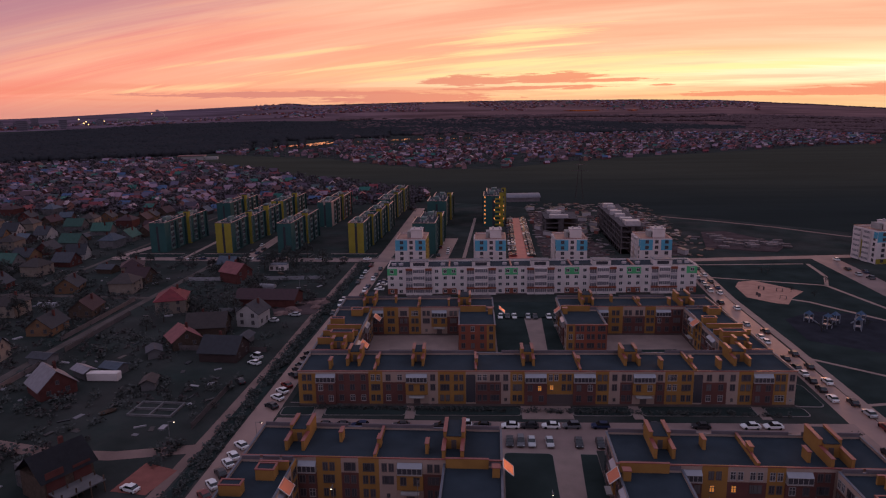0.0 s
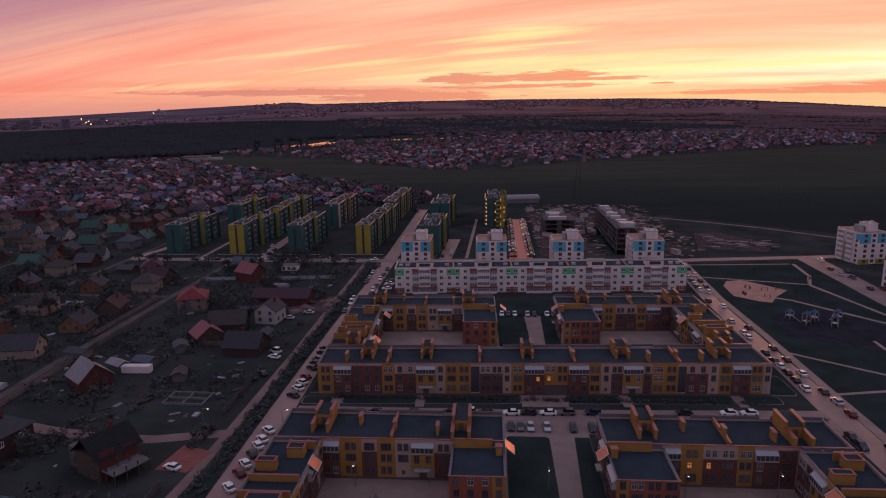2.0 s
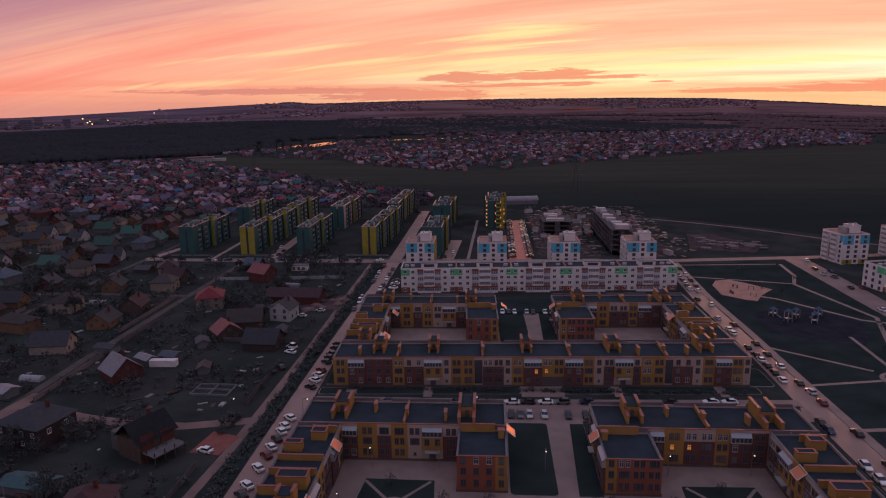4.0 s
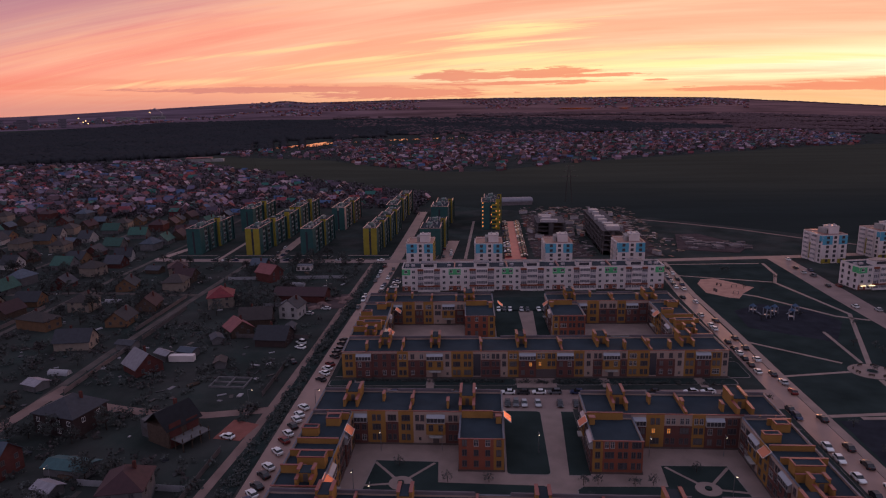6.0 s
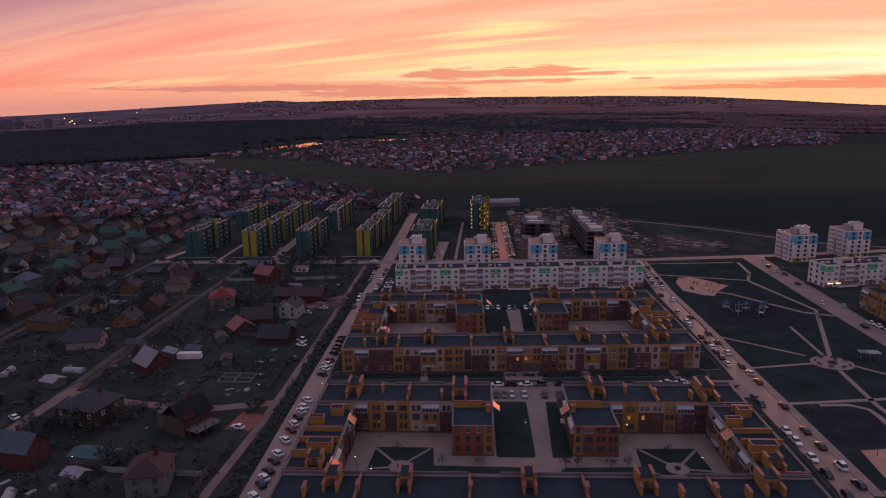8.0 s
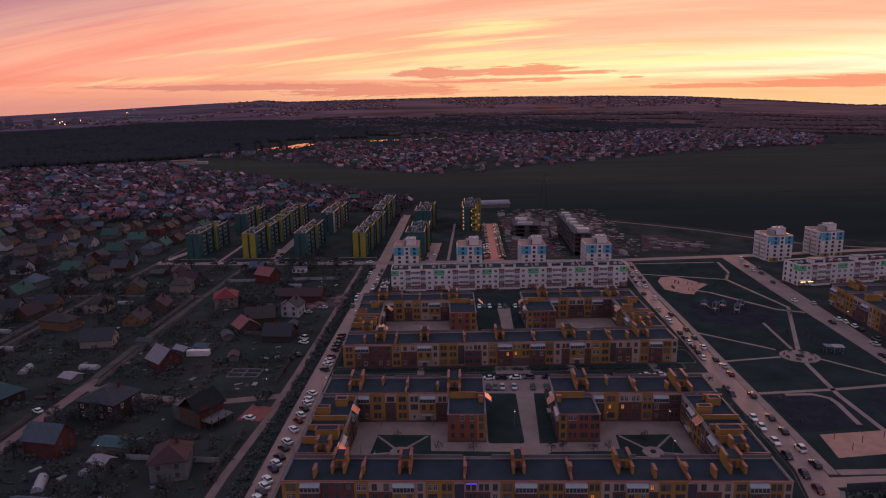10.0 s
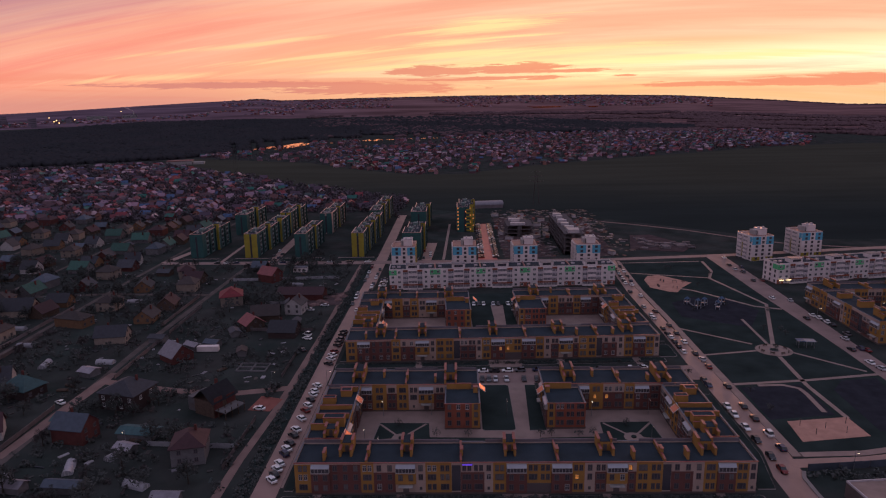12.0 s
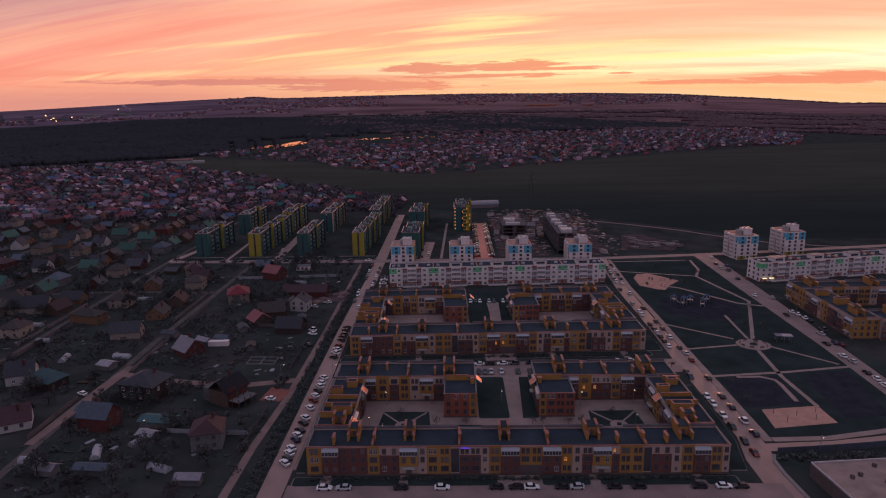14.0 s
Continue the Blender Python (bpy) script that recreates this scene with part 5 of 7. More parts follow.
def make_car(paint, label, tall=0.0, far=False):
    """A car along y, nose to +y, wheels on z 0."""
    car = thing("car", pose(0, 0, 0), label, "car", "parked cars")
    w = 0.9

    def ring(y, z0, z1, half):
        return [(-half, y, z0), (-half * 1.02, y, (z0 + z1) / 2), (-half * 0.93, y, z1), (half * 0.93, y, z1), (half * 1.02, y, (z0 + z1) / 2), (half, y, z0)]

    part("body", loft([ring(-2.2, 0.45, 0.72, w * 0.86), ring(-2.1, 0.28, 0.92 + tall * 0.3, w * 0.97), ring(-1.3, 0.26, 0.96 + tall * 0.3, w), ring(0.6, 0.26, 0.94, w), ring(1.5, 0.28, 0.86, w * 0.98), ring(2.1, 0.32, 0.72, w * 0.9), ring(2.25, 0.42, 0.6, w * 0.8)]), paint, car, smooth=False)
    back = -1.9 if tall else -1.55

    def cab(y, z, half):
        return [(-half, y, 0.9), (-half * (1 - (z - 0.9) * 0.25), y, z), (half * (1 - (z - 0.9) * 0.25), y, z), (half, y, 0.9)]

    top = 1.40 + tall
    part("glasshouse", loft([cab(back - 0.15, 0.95, w * 0.92), cab(back + 0.35, top, w * 0.93), cab(0.25, top, w * 0.93), cab(1.05, 0.93, w * 0.9)]), CAR_GLASS, car)
    part("roof", boxes((-w * 0.74, w * 0.74, back + 0.35, 0.25, top - 0.03, top + 0.05)), paint, car)
    if far:
        return car
    wheel = None
    for x in (-0.8, 0.8):
        for y in (-1.35, 1.35):
            if wheel is None:
                bm = bmesh.new()
                bmesh.ops.create_cone(bm, cap_ends=True, segments=12, radius1=0.33, radius2=0.33, depth=0.22, matrix=Matrix.Rotation(radians(90), 4, "Y"))
                ob = part("wheel", bm, TYRE, car)
                ob.location = (x, y, 0.33)
                wheel = ob.data
            else:
                again("wheel", wheel, car, Matrix.Translation((x, y, 0.33)))
    for x in (-0.62, 0.62):
        part("tail_light", boxes((x - 0.16, x + 0.16, -2.2, -2.12, 0.62, 0.8)), LAMP_RED, car)
        part("headlight", boxes((x - 0.18, x + 0.18, 2.05, 2.2, 0.55, 0.7)), LAMP_CLEAR, car)
    return car


def paint(name, col):
    return mat(name, col, 0.28, 0.1, spots=0.05, bump=0)


CARS = [make_car(paint("paint_white", (0.72, 0.71, 0.70)), "white parked saloon car with dark windows"),
        make_car(paint("paint_black", (0.03, 0.03, 0.035)), "black parked saloon car"),
        make_car(paint("paint_silver", (0.42, 0.42, 0.43)), "silver parked hatchback car"),
        make_car(paint("paint_dark_red", (0.16, 0.02, 0.02)), "dark red parked car"),
        make_car(paint("paint_navy", (0.02, 0.03, 0.07)), "dark blue parked estate car", 0.1),
        make_car(paint("paint_white", (0.72, 0.71, 0.70)), "white parked van with high roof", 0.55),
        make_car(paint("paint_grey", (0.12, 0.12, 0.13)), "grey parked off-road car", 0.25)]
CARS += [make_car(paint(n, c), f"{w} car parked far off in a dense row", 0.0, True) for n, c, w in (("paint_white", (0.72, 0.71, 0.70), "white"), ("paint_black", (0.03, 0.03, 0.035), "black"), ("paint_silver", (0.42, 0.42, 0.43), "silver"), ("paint_dark_red", (0.16, 0.02, 0.02), "dark red"), ("paint_navy", (0.02, 0.03, 0.07), "dark blue"))]
used = [False] * len(CARS)


def put_car(kind, x, y, rz, z=0.06):
    if y > 185 and kind < 5:
        kind += 7
    m = pose(x, y, z, 0, 0, rz)
    if not used[kind]:
        used[kind] = True
        CARS[kind].matrix_basis = m
    else:
        copy_thing(CARS[kind], m)


rnd = random.Random(4)
MIX = (0, 1, 0, 4, 2, 1, 3, 0, 6, 1, 2, 0)
# west street: slanted bays beside the wings, then parallel rows
for i, (y, kind) in enumerate(zip((-10.7, -7.9, -5, -2, 3.4, 6.3, 9.7, 14.6, 18.4, 25.9, 31.8, 35.7, 40.1, 44.1, 47.2, 52.0), (0, 1, 0, 0, 4, 0, 1, 1, 0, 0, 3, 0, 1, 0, 0, 0))):
    put_car(kind, -47.6, y, 44 + rnd.uniform(-5, 5))
for y, kind in ((72.7, 1), (77.8, 0), (82, 0), (86, 3), (93.1, 1), (97, 1), (100.3, 6), (106, 1), (110.1, 1)):
    put_car(kind, -47.4, y, 50 + rnd.uniform(-6, 6))
for y, kind, x in ((141.6, 0, -46.2), (163.5, 5, -49.6), (177.3, 1, -43.6), (184, 0, -43.8), (190, 4, -43.6), (197, 1, -49.3), (203, 0, -43.6), (206, 2, -49.2), (211, 1, -43.5), (216, 0, -49.4), (222, 1, -43.4), (229, 3, -49.1), (152, 1, -49.8), (170, 2, -49.8)):
    put_car(kind, x, y, rnd.choice((0, 180)) + rnd.uniform(-4, 4))
for i, (x, y) in enumerate(((-38, 186), (-38.3, 190), (-38, 194), (-38.4, 199))):
    put_car(MIX[i], x, y, 90)
# east street
for i, y in enumerate((169, 142.7, 129.9, 125.5, 110.7, 103.8, 99.3, 94.2, 88.6, 82.6)):
    put_car((1, 2, 0, 0, 1, 1, 0, 1, 1, 0)[i], 97.7, y, rnd.uniform(-5, 5))
for i, y in enumerate((54.2, 50, 32.8, 26.8, 18.1, 10.3, 0.7, -6.4)):
    put_car((1, 4, 0, 0, 0, 1, 1, 3)[i], 96.0, y, 180 + rnd.uniform(-5, 5))
for i, (x, y) in enumerate(((104.2, 182.8), (103.5, 161.7), (103.6, 135.3), (104, 114.8), (104, 104.6), (103.8, 93.6), (104, 80.6), (104.6, 74.2), (104.4, 66.9), (104.6, 48.9), (103.6, 32.9), (103.6, 24.2))):
    put_car((0, 0, 1, 1, 1, 0, 1, 2, 3, 1, 1, 1)[i], x - 2.2, y, rnd.uniform(-4, 4))
put_car(5, 101.3, 14, 2)
put_car(4, 101.2, 5.5, 4)
for i, y in enumerate((186, 191, 196, 201, 207, 212, 218, 224, 231)):
    put_car(MIX[i], 99.2 + 0.06 * (y - 186), y, rnd.uniform(-4, 4))
    if i % 2:
        put_car(MIX[i + 2], 103.2 + 0.05 * (y - 186), y, rnd.uniform(-4, 4))
# front street and middle parking street
for x, kind in ((79.8, 0), (84.5, 1), (72.9, 1), (55.9, 1), (49.1, 1), (38.5, 2), (34.4, 1), (25.8, 0), (21.4, 1), (0.5, 0), (-11.3, 1), (15.9, 1), (-27.5, 2), (-33, 0)):
    put_car(kind, x, -24.0, 90 if kind else 270)
for i in range(34):
    if i % 7 not in (2, 5):
        put_car((1, 0, 2, 1, 4, 1, 3, 6, 0, 1)[i % 10], -10 + i * 2.75 + rnd.uniform(-0.2, 0.2), -32.3, rnd.uniform(-3, 3))
for x, kind in ((2.9, 5), (7.5, 1), (14.3, 0), (-12.1, 1), (-2.1, 1), (-22.1, 4), (-26.7, 1), (-31, 1), (18.9, 1), (24, 0), (28.9, 6), (35.8, 4), (48, 1), (59.5, 1), (71.1, 0), (76.4, 0)):
    put_car(kind, x, 63.6 + x * 0.035, 90 + rnd.uniform(-2, 2))
for x, kind in ((13.9, 1), (16.4, 6), (18.9, 2), (23.0, 2), (29.6, 1), (34.4, 1), (36.8, 1)):
    put_car(kind, x, 56.4, 180 + rnd.uniform(-3, 3))
for i in range(9):
    if i not in (3, 6):
        put_car(MIX[i], 13.0 + i * 2.5, 149.5, 180 + rnd.uniform(-3, 3))
# street beyond the park
for i, (x, y) in enumerate(((178, 243.5), (173.4, 224), (173, 214), (178.5, 218.6), (175, 207.6), (173, 188.7), (178.2, 189), (168.3, 155.4), (175.4, 150.8), (169.5, 123), (174.2, 127), (175.3, 123.5), (176, 117.7), (176.5, 113.7), (172, 96), (172, 84.5), (176, 101.5), (167.8, 83.6), (173.5, 82.6), (167, 69.7), (167.7, 63.9), (166.9, 52.8), (167, 47), (166.4, 41))):
    put_car(MIX[(i * 5) % 12], x - 1.2, y, rnd.uniform(-8, 8))
# parking apron with two dense rows
for i in range(34):
    y = 252 + i * 3.5
    put_car(rnd.choice((1, 0, 3, 4, 1, 2)), 30.2 + 0.01 * i, y, 90 + rnd.uniform(-3, 3))
    if i % 5 != 2:
        put_car(rnd.choice((1, 0, 3, 4, 1, 2)), 20.6 + 0.03 * i, y, 90 + rnd.uniform(-3, 3))
for i in range(22):
    x = -184 + i * 6.2
    if rnd.random() < 0.6:
        put_car(rnd.choice((1, 0, 2, 1, 4)), x, 243.2 + rnd.uniform(0.0, 0.6), 90)
for x in (-118, -15.5):
    for i in range(9):
        if rnd.random() < 0.6:
            put_car(rnd.choice((1, 0, 2, 3, 4)), x + rnd.choice((-2.2, 2.2)) - 0.02 * i * 5, 252 + i * 5.2, rnd.uniform(-6, 6))
# village cars
for x, y, kind, rz in ((-64, 33.5, 0, 70), (-63.5, 107, 5, 60), (-62.4, 102, 0, 65), (-61.5, 88, 1, 40), (-77, 8, 0, 85), (-64, 150, 2, 80), (-70, 143, 2, 75), (-137, 39, 0, 60)):
    put_car(kind, x, y, rz, 0.03)

# ---- trees and shrubs ----
LEAF = mat("leaf_dark", (0.066, 0.073, 0.070), 0.9, spots=0.5, scale=0.4, fine=3.0, piece=0.35, tint=(0.046, 0.042, 0.040))
LEAF_DRY = mat("leaf_brown", (0.064, 0.054, 0.054), 0.9, spots=0.5, scale=0.4, fine=3.0, piece=0.3)
BARK = mat("bark", (0.06, 0.05, 0.042), 0.95, spots=0.4, scale=3.0)


def clump(verts, faces, cx, cy, cz, r, rnd, n=7):
    """A handful of leaf blades round a point."""
    for _ in range(round(n * 2.2)):
        a, b = rnd.uniform(0, 6.283), rnd.uniform(-1, 1)
        px, py, pz = cx + r * math.cos(a) * rnd.random(), cy + r * math.sin(a) * rnd.random(), cz + r * b * 0.8
        u = Vector((rnd.uniform(-1, 1), rnd.uniform(-1, 1), rnd.uniform(-0.4, 0.4))).normalized() * r * 0.34
        v = u.cross(Vector((rnd.uniform(-1, 1), rnd.uniform(-1, 1), rnd.uniform(-1, 1)))).normalized() * r * 0.26
        i = len(verts)
        p = Vector((px, py, pz))
        verts += [tuple(p - u), tuple(p + v), tuple(p + u), tuple(p - v)]
        faces.append((i, i + 1, i + 2, i + 3))


def leaf_mesh(name, verts, faces, m):
    me = bpy.data.meshes.new(name)
    me.from_pydata(verts, [], faces)
    me.materials.append(m)
    return me


def make_tree(h, spread, seed, leaf, label, dense=46):
    rnd = random.Random(seed)
    tr = thing("tree", pose(0, 0, 0), label, "tree", "garden trees")
    bm = bmesh.new()

    def limb(p, q, r0, r1):
        d = (Vector(q) - Vector(p))
        m = Matrix.Translation(Vector(p) + d / 2) @ d.to_track_quat("Z", "Y").to_matrix().to_4x4()
        bmesh.ops.create_cone(bm, cap_ends=True, segments=6, radius1=r0, radius2=r1, depth=d.length, matrix=m)

    limb((0, 0, -0.2), (0.1, 0.05, h * 0.45), h * 0.03, h * 0.02)
    limb((0.1, 0.05, h * 0.44), (0.0, 0.1, h * 0.85), h * 0.02, h * 0.006)
    tips = []
    for k in range(7):
        a = k * 2.4
        z = h * rnd.uniform(0.3, 0.6)
        e = (math.cos(a) * spread * 0.7, math.sin(a) * spread * 0.7, z + h * rnd.uniform(0.12, 0.3))
        limb((0.08, 0.05, z), e, h * 0.012, h * 0.004)
        tips.append(e)
    part("trunk", bm, BARK, tr)
    verts, faces = [], []
    for k in range(dense):
        if k < 14:
            e = tips[k % 7]
            c = (e[0] + rnd.uniform(-0.8, 0.8), e[1] + rnd.uniform(-0.8, 0.8), e[2] + rnd.uniform(-0.5, 0.8))
        else:
            a, rr = rnd.uniform(0, 6.283), spread * math.sqrt(rnd.random())
            lift = 1 - (rr / spread) ** 2
            c = (math.cos(a) * rr, math.sin(a) * rr, h * 0.42 + h * 0.55 * lift * rnd.uniform(0.15, 1.0))
        clump(verts, faces, *c, spread * rnd.uniform(0.2, 0.34), rnd)
    cr = new("crown", leaf_mesh("crown", verts, faces, leaf))
    cr.parent = tr
    return tr


TREES = [make_tree(7.5, 2.8, 1, LEAF, "dark leafy garden tree at dusk"), make_tree(5.0, 2.3, 2, LEAF, "low dark fruit tree in a garden"), make_tree(9.5, 3.2, 3, LEAF, "tall dark tree between village houses", 60), make_tree(6.0, 2.4, 5, LEAF_DRY, "half-bare brownish garden tree"), make_tree(3.0, 1.1, 7, LEAF, "small young tree on a dark lawn", 24)]
tree_used = [False] * len(TREES)


def put_tree(k, x, y, rz):
    m = pose(x, y, 0, 0, 0, rz)
    if tree_used[k]:
        copy_thing(TREES[k], m)
    else:
        tree_used[k] = True
        TREES[k].matrix_basis = m


def shrub_field(name, spots, leaf, label, size=(0.6, 1.6), n=6, category="shrubs"):
    """Many low leaf clumps as one growth."""
    rnd = random.Random(len(spots))
    verts, faces = [], []
    for x, y in spots:
        r = rnd.uniform(*size)
        for _ in range(2):
            clump(verts, faces, x + rnd.uniform(-r, r) * 0.6, y + rnd.uniform(-r, r) * 0.6, r * rnd.uniform(0.4, 0.8) + ground_z(x, y), r, rnd, n)
    return tagged(new(name, leaf_mesh(name, verts, faces, leaf)), label, category, kind="stuff")


rnd = random.Random(9)
shrub_field("hedge_strip", [(-54.1 + rnd.uniform(-1.9, 1.9), rnd.uniform(-60, 236)) for _ in range(650)], LEAF, "dark overgrown strip between track and street", (0.5, 1.1), 5)
shrub_field("hedge", [(x, -3.4 - 17 + 0.9 + rnd.uniform(-0.3, 0.3)) for x in [rnd.uniform(-38, 83) for _ in range(260)]] + [(rnd.uniform(-38, 84), 72.6 + rnd.uniform(-0.4, 0.8)) for _ in range(260)], LEAF, "low dark shrubs along the house plinth", (0.4, 0.8), 5)
for x, y in ((-14.5, 20.5), (58.8, 20), (27, 5), (31, 6), (-12, 106), (60, 110), (92, 60), (136, 84.5), (109, 30), (109, 45), (88, 0), (90, 20), (42.5, 13), (30.5, 13.5), (34, 14), (47, 14), (-2, 14), (8, 14)):
    put_tree(4, x, y, rnd.uniform(0, 360))
for i in range(12):
    put_tree(4, rnd.uniform(110, 158), rnd.uniform(95, 232), rnd.uniform(0, 360))

# ---- village houses ----


def tile(name, col, rough=0.7):
    return mat(name, col, rough, 0.0, spots=0.35, scale=0.8, fine=6.0, piece=0.25)


ROOFS = {"grey": tile("roof_grey", (0.040, 0.040, 0.050)), "lavender": tile("roof_zinc", (0.21, 0.19, 0.215), 0.5), "red": tile("roof_red", (0.21, 0.028, 0.036)), "maroon": tile("roof_maroon", (0.048, 0.018, 0.023)), "green": tile("roof_green", (0.028, 0.085, 0.066)), "brown": tile("roof_brown", (0.042, 0.030, 0.029)), "blue": tile("roof_blue", (0.062, 0.078, 0.105)), "teal": tile("roof_teal", (0.030, 0.074, 0.080)), "black": tile("roof_black", (0.030, 0.030, 0.038)), "pink": tile("roof_pink", (0.20, 0.062, 0.064))}
WALLS = {"brick": mat("brick_red", (0.095, 0.034, 0.030), 0.9, spots=0.3, scale=0.6, piece=0.2), "dark": mat("brick_dark", (0.050, 0.034, 0.033), 0.9, spots=0.3, scale=0.6, piece=0.2), "beige": mat("wall_beige", (0.25, 0.20, 0.165), 0.9, spots=0.25, piece=0.2), "white": mat("wall_white", (0.36, 0.33, 0.32), 0.9, spots=0.2, piece=0.15), "ochre": mat("wall_ochre", (0.20, 0.115, 0.068), 0.9, spots=0.25, piece=0.2), "grey": mat("wall_grey", (0.13, 0.122, 0.125), 0.9, spots=0.3, piece=0.2), "wood": mat("wall_wood", (0.085, 0.058, 0.045), 0.9, spots=0.4, scale=1.5, piece=0.2)}


def make_house(w, l, wall_h, roof_h, wall_key, roof_key, label, hip=False, windows=True, chimney_at=True, cat="house", frames="dim"):
    """A dwelling centred on the origin, ridge along y, with overhanging roof."""
    ho = thing("house" if cat == "house" else cat, pose(0, 0, 0), label, cat, "village houses" if cat == "house" else "garden sheds")
    wm, rm = WALLS[wall_key], ROOFS[roof_key]
    bm = boxes((-w / 2, w / 2, -l / 2, l / 2, -0.3, wall_h))
    if not hip:
        for y in (-l / 2, l / 2):
            v = [bm.verts.new(c) for c in ((-w / 2, y, wall_h), (w / 2, y, wall_h), (0, y, wall_h + roof_h * 0.97))]
            bm.faces.new(v)
    part("wall", bm, wm, ho)
    e, t = 0.55, 0.16
    bm = bmesh.new()
    r = 0 if not hip else l * 0.32
    lo = roof_h * e / (w / 2)
    zb, zt = wall_h - lo, wall_h + roof_h
    for dz in (0, t):
        a = [bm.verts.new(c) for c in ((-w / 2 - e, -l / 2 - e, zb + dz), (w / 2 + e, -l / 2 - e, zb + dz), (w / 2 + e, l / 2 + e, zb + dz), (-w / 2 - e, l / 2 + e, zb + dz), (0, -l / 2 - e + r * 1.3, zt + dz), (0, l / 2 + e - r * 1.3, zt + dz))]
        if dz == 0:
            low = a
        for f in ((0, 4, 5, 3), (1, 2, 5, 4)) + (((0, 1, 4), (2, 3, 5)) if hip else ()):
            bm.faces.new([a[i] for i in (f if dz else f[::-1])])
        if dz:
            order = (0, 1, 2, 3) if hip else (0, 4, 1, 2, 5, 3)
            for i, j in zip(order, order[1:] + order[:1]):
                bm.faces.new((low[i], low[j], a[j], a[i]))
    bmesh.ops.recalc_face_normals(bm, faces=bm.faces)
    part("roof", bm, rm, ho)
    if chimney_at:
        part("chimney", boxes((w * 0.18 - 0.35, w * 0.18 + 0.35, l * 0.15 - 0.35, l * 0.15 + 0.35, wall_h + roof_h * 0.4, wall_h + roof_h + 0.8)), WALLS["brick"], ho)
    if windows:
        cols = 4 if w > 12 else 2
        for x in [w * ((k + 0.5) / cols - 0.5) for k in range(cols)]:
            again("window", window_mesh(1.2, 1.4, frames), ho, Matrix.Translation((x, -l / 2, 1.1)))
            if wall_h > 4:
                again("window", window_mesh(1.2, 1.4, frames), ho, Matrix.Translation((x, -l / 2, 3.7)))
        if wall_h <= 4 and not hip:
            again("window", window_mesh(1.0, 1.2, frames), ho, Matrix.Translation((0, -l / 2, wall_h + 0.4)))
        for y in (-l * 0.22, l * 0.22):
            again("window", window_mesh(1.2, 1.4, frames), ho, Matrix.Translation((w / 2, y, 3.7 if wall_h > 5.9 else 1.1)) @ Matrix.Rotation(radians(90), 4, "Z"))
    return ho


def put(ho, x, y, rz, z=0.0):
    ho.matrix_basis = pose(x, y, z, 0, 0, rz)
    return ho


# houses that can be told apart
put(make_house(9.5, 10, 3.2, 4.2, "brick", "lavender", "red-walled house under a pale zinc gable roof"), -112, 80, 52)
put(make_house(8.5, 9, 5.2, 3.2, "white", "grey", "white two-storey gabled house with four windows"), -76.5, 141, -8)
put(make_house(11, 12, 5.4, 3.4, "beige", "red", "beige house with a bright red hipped roof", True), -114.5, 157, 18)
put(make_house(9, 11, 5.0, 3.6, "brick", "pink", "dark brick house with a pinkish red roof"), -106, 201, 62)
put(make_house(9.5, 10, 5.4, 2.6, "beige", "maroon", "cream house with a dark maroon hipped roof", True), -160, 211, 25)
put(make_house(14.5, 12, 6.2, 3.4, "dark", "black", "large dark brick villa with white window frames", True, frames="white"), -112, 39, -14)
put(make_house(8.0, 11, 5.4, 3.6, "brick", "blue", "red brick house under a bluish metal roof"), -117, 14, 80)
put(make_house(9.0, 12, 4.0, 3.6, "dark", "teal", "dark house with a green metal roof", True), -155, 47, 70)
put(make_house(9.5, 10, 6.0, 3.0, "grey", "maroon", "grey two-storey house with a dark red hipped roof", True), -75.5, 2.5, 12)
put(make_house(8.5, 13, 3.6, 3.8, "beige", "black", "beige house with a long dark roof and ochre gable"), -150, 102, 98)
put(make_house(10, 20, 3.8, 5.0, "beige", "black", "long dark-roofed house with a cream gable"), -220, 141, 95)
put(make_house(8, 16, 4.6, 2.4, "ochre", "brown", "orange brick house with a flat-pitched roof", True), -180, 124, 75)
put(make_house(8.5, 10, 4.4, 4.2, "white", "black", "white gabled house with three windows and a dark roof", frames="white"), -168, 52, -70)
put(make_house(9.5, 10, 3.4, 4.2, "white", "maroon", "white house with a steep dark red roof"), -147, 15, -62)
put(make_house(11, 24, 3.4, 2.6, "brick", "maroon", "long low hall with a dark red roof", False, False, False), -79, 166, 88)
put(make_house(10, 12, 3.2, 3.8, "dark", "black", "low dark house with a black gable roof"), -74, 108, 86)
put(make_house(10, 13, 3.4, 3.8, "wood", "brown", "brown timber house beside a track"), -89, 131, 100)
put(make_house(9, 9, 3.2, 3.2, "wood", "pink", "small house with a faded pink roof"), -92, 118, 40)


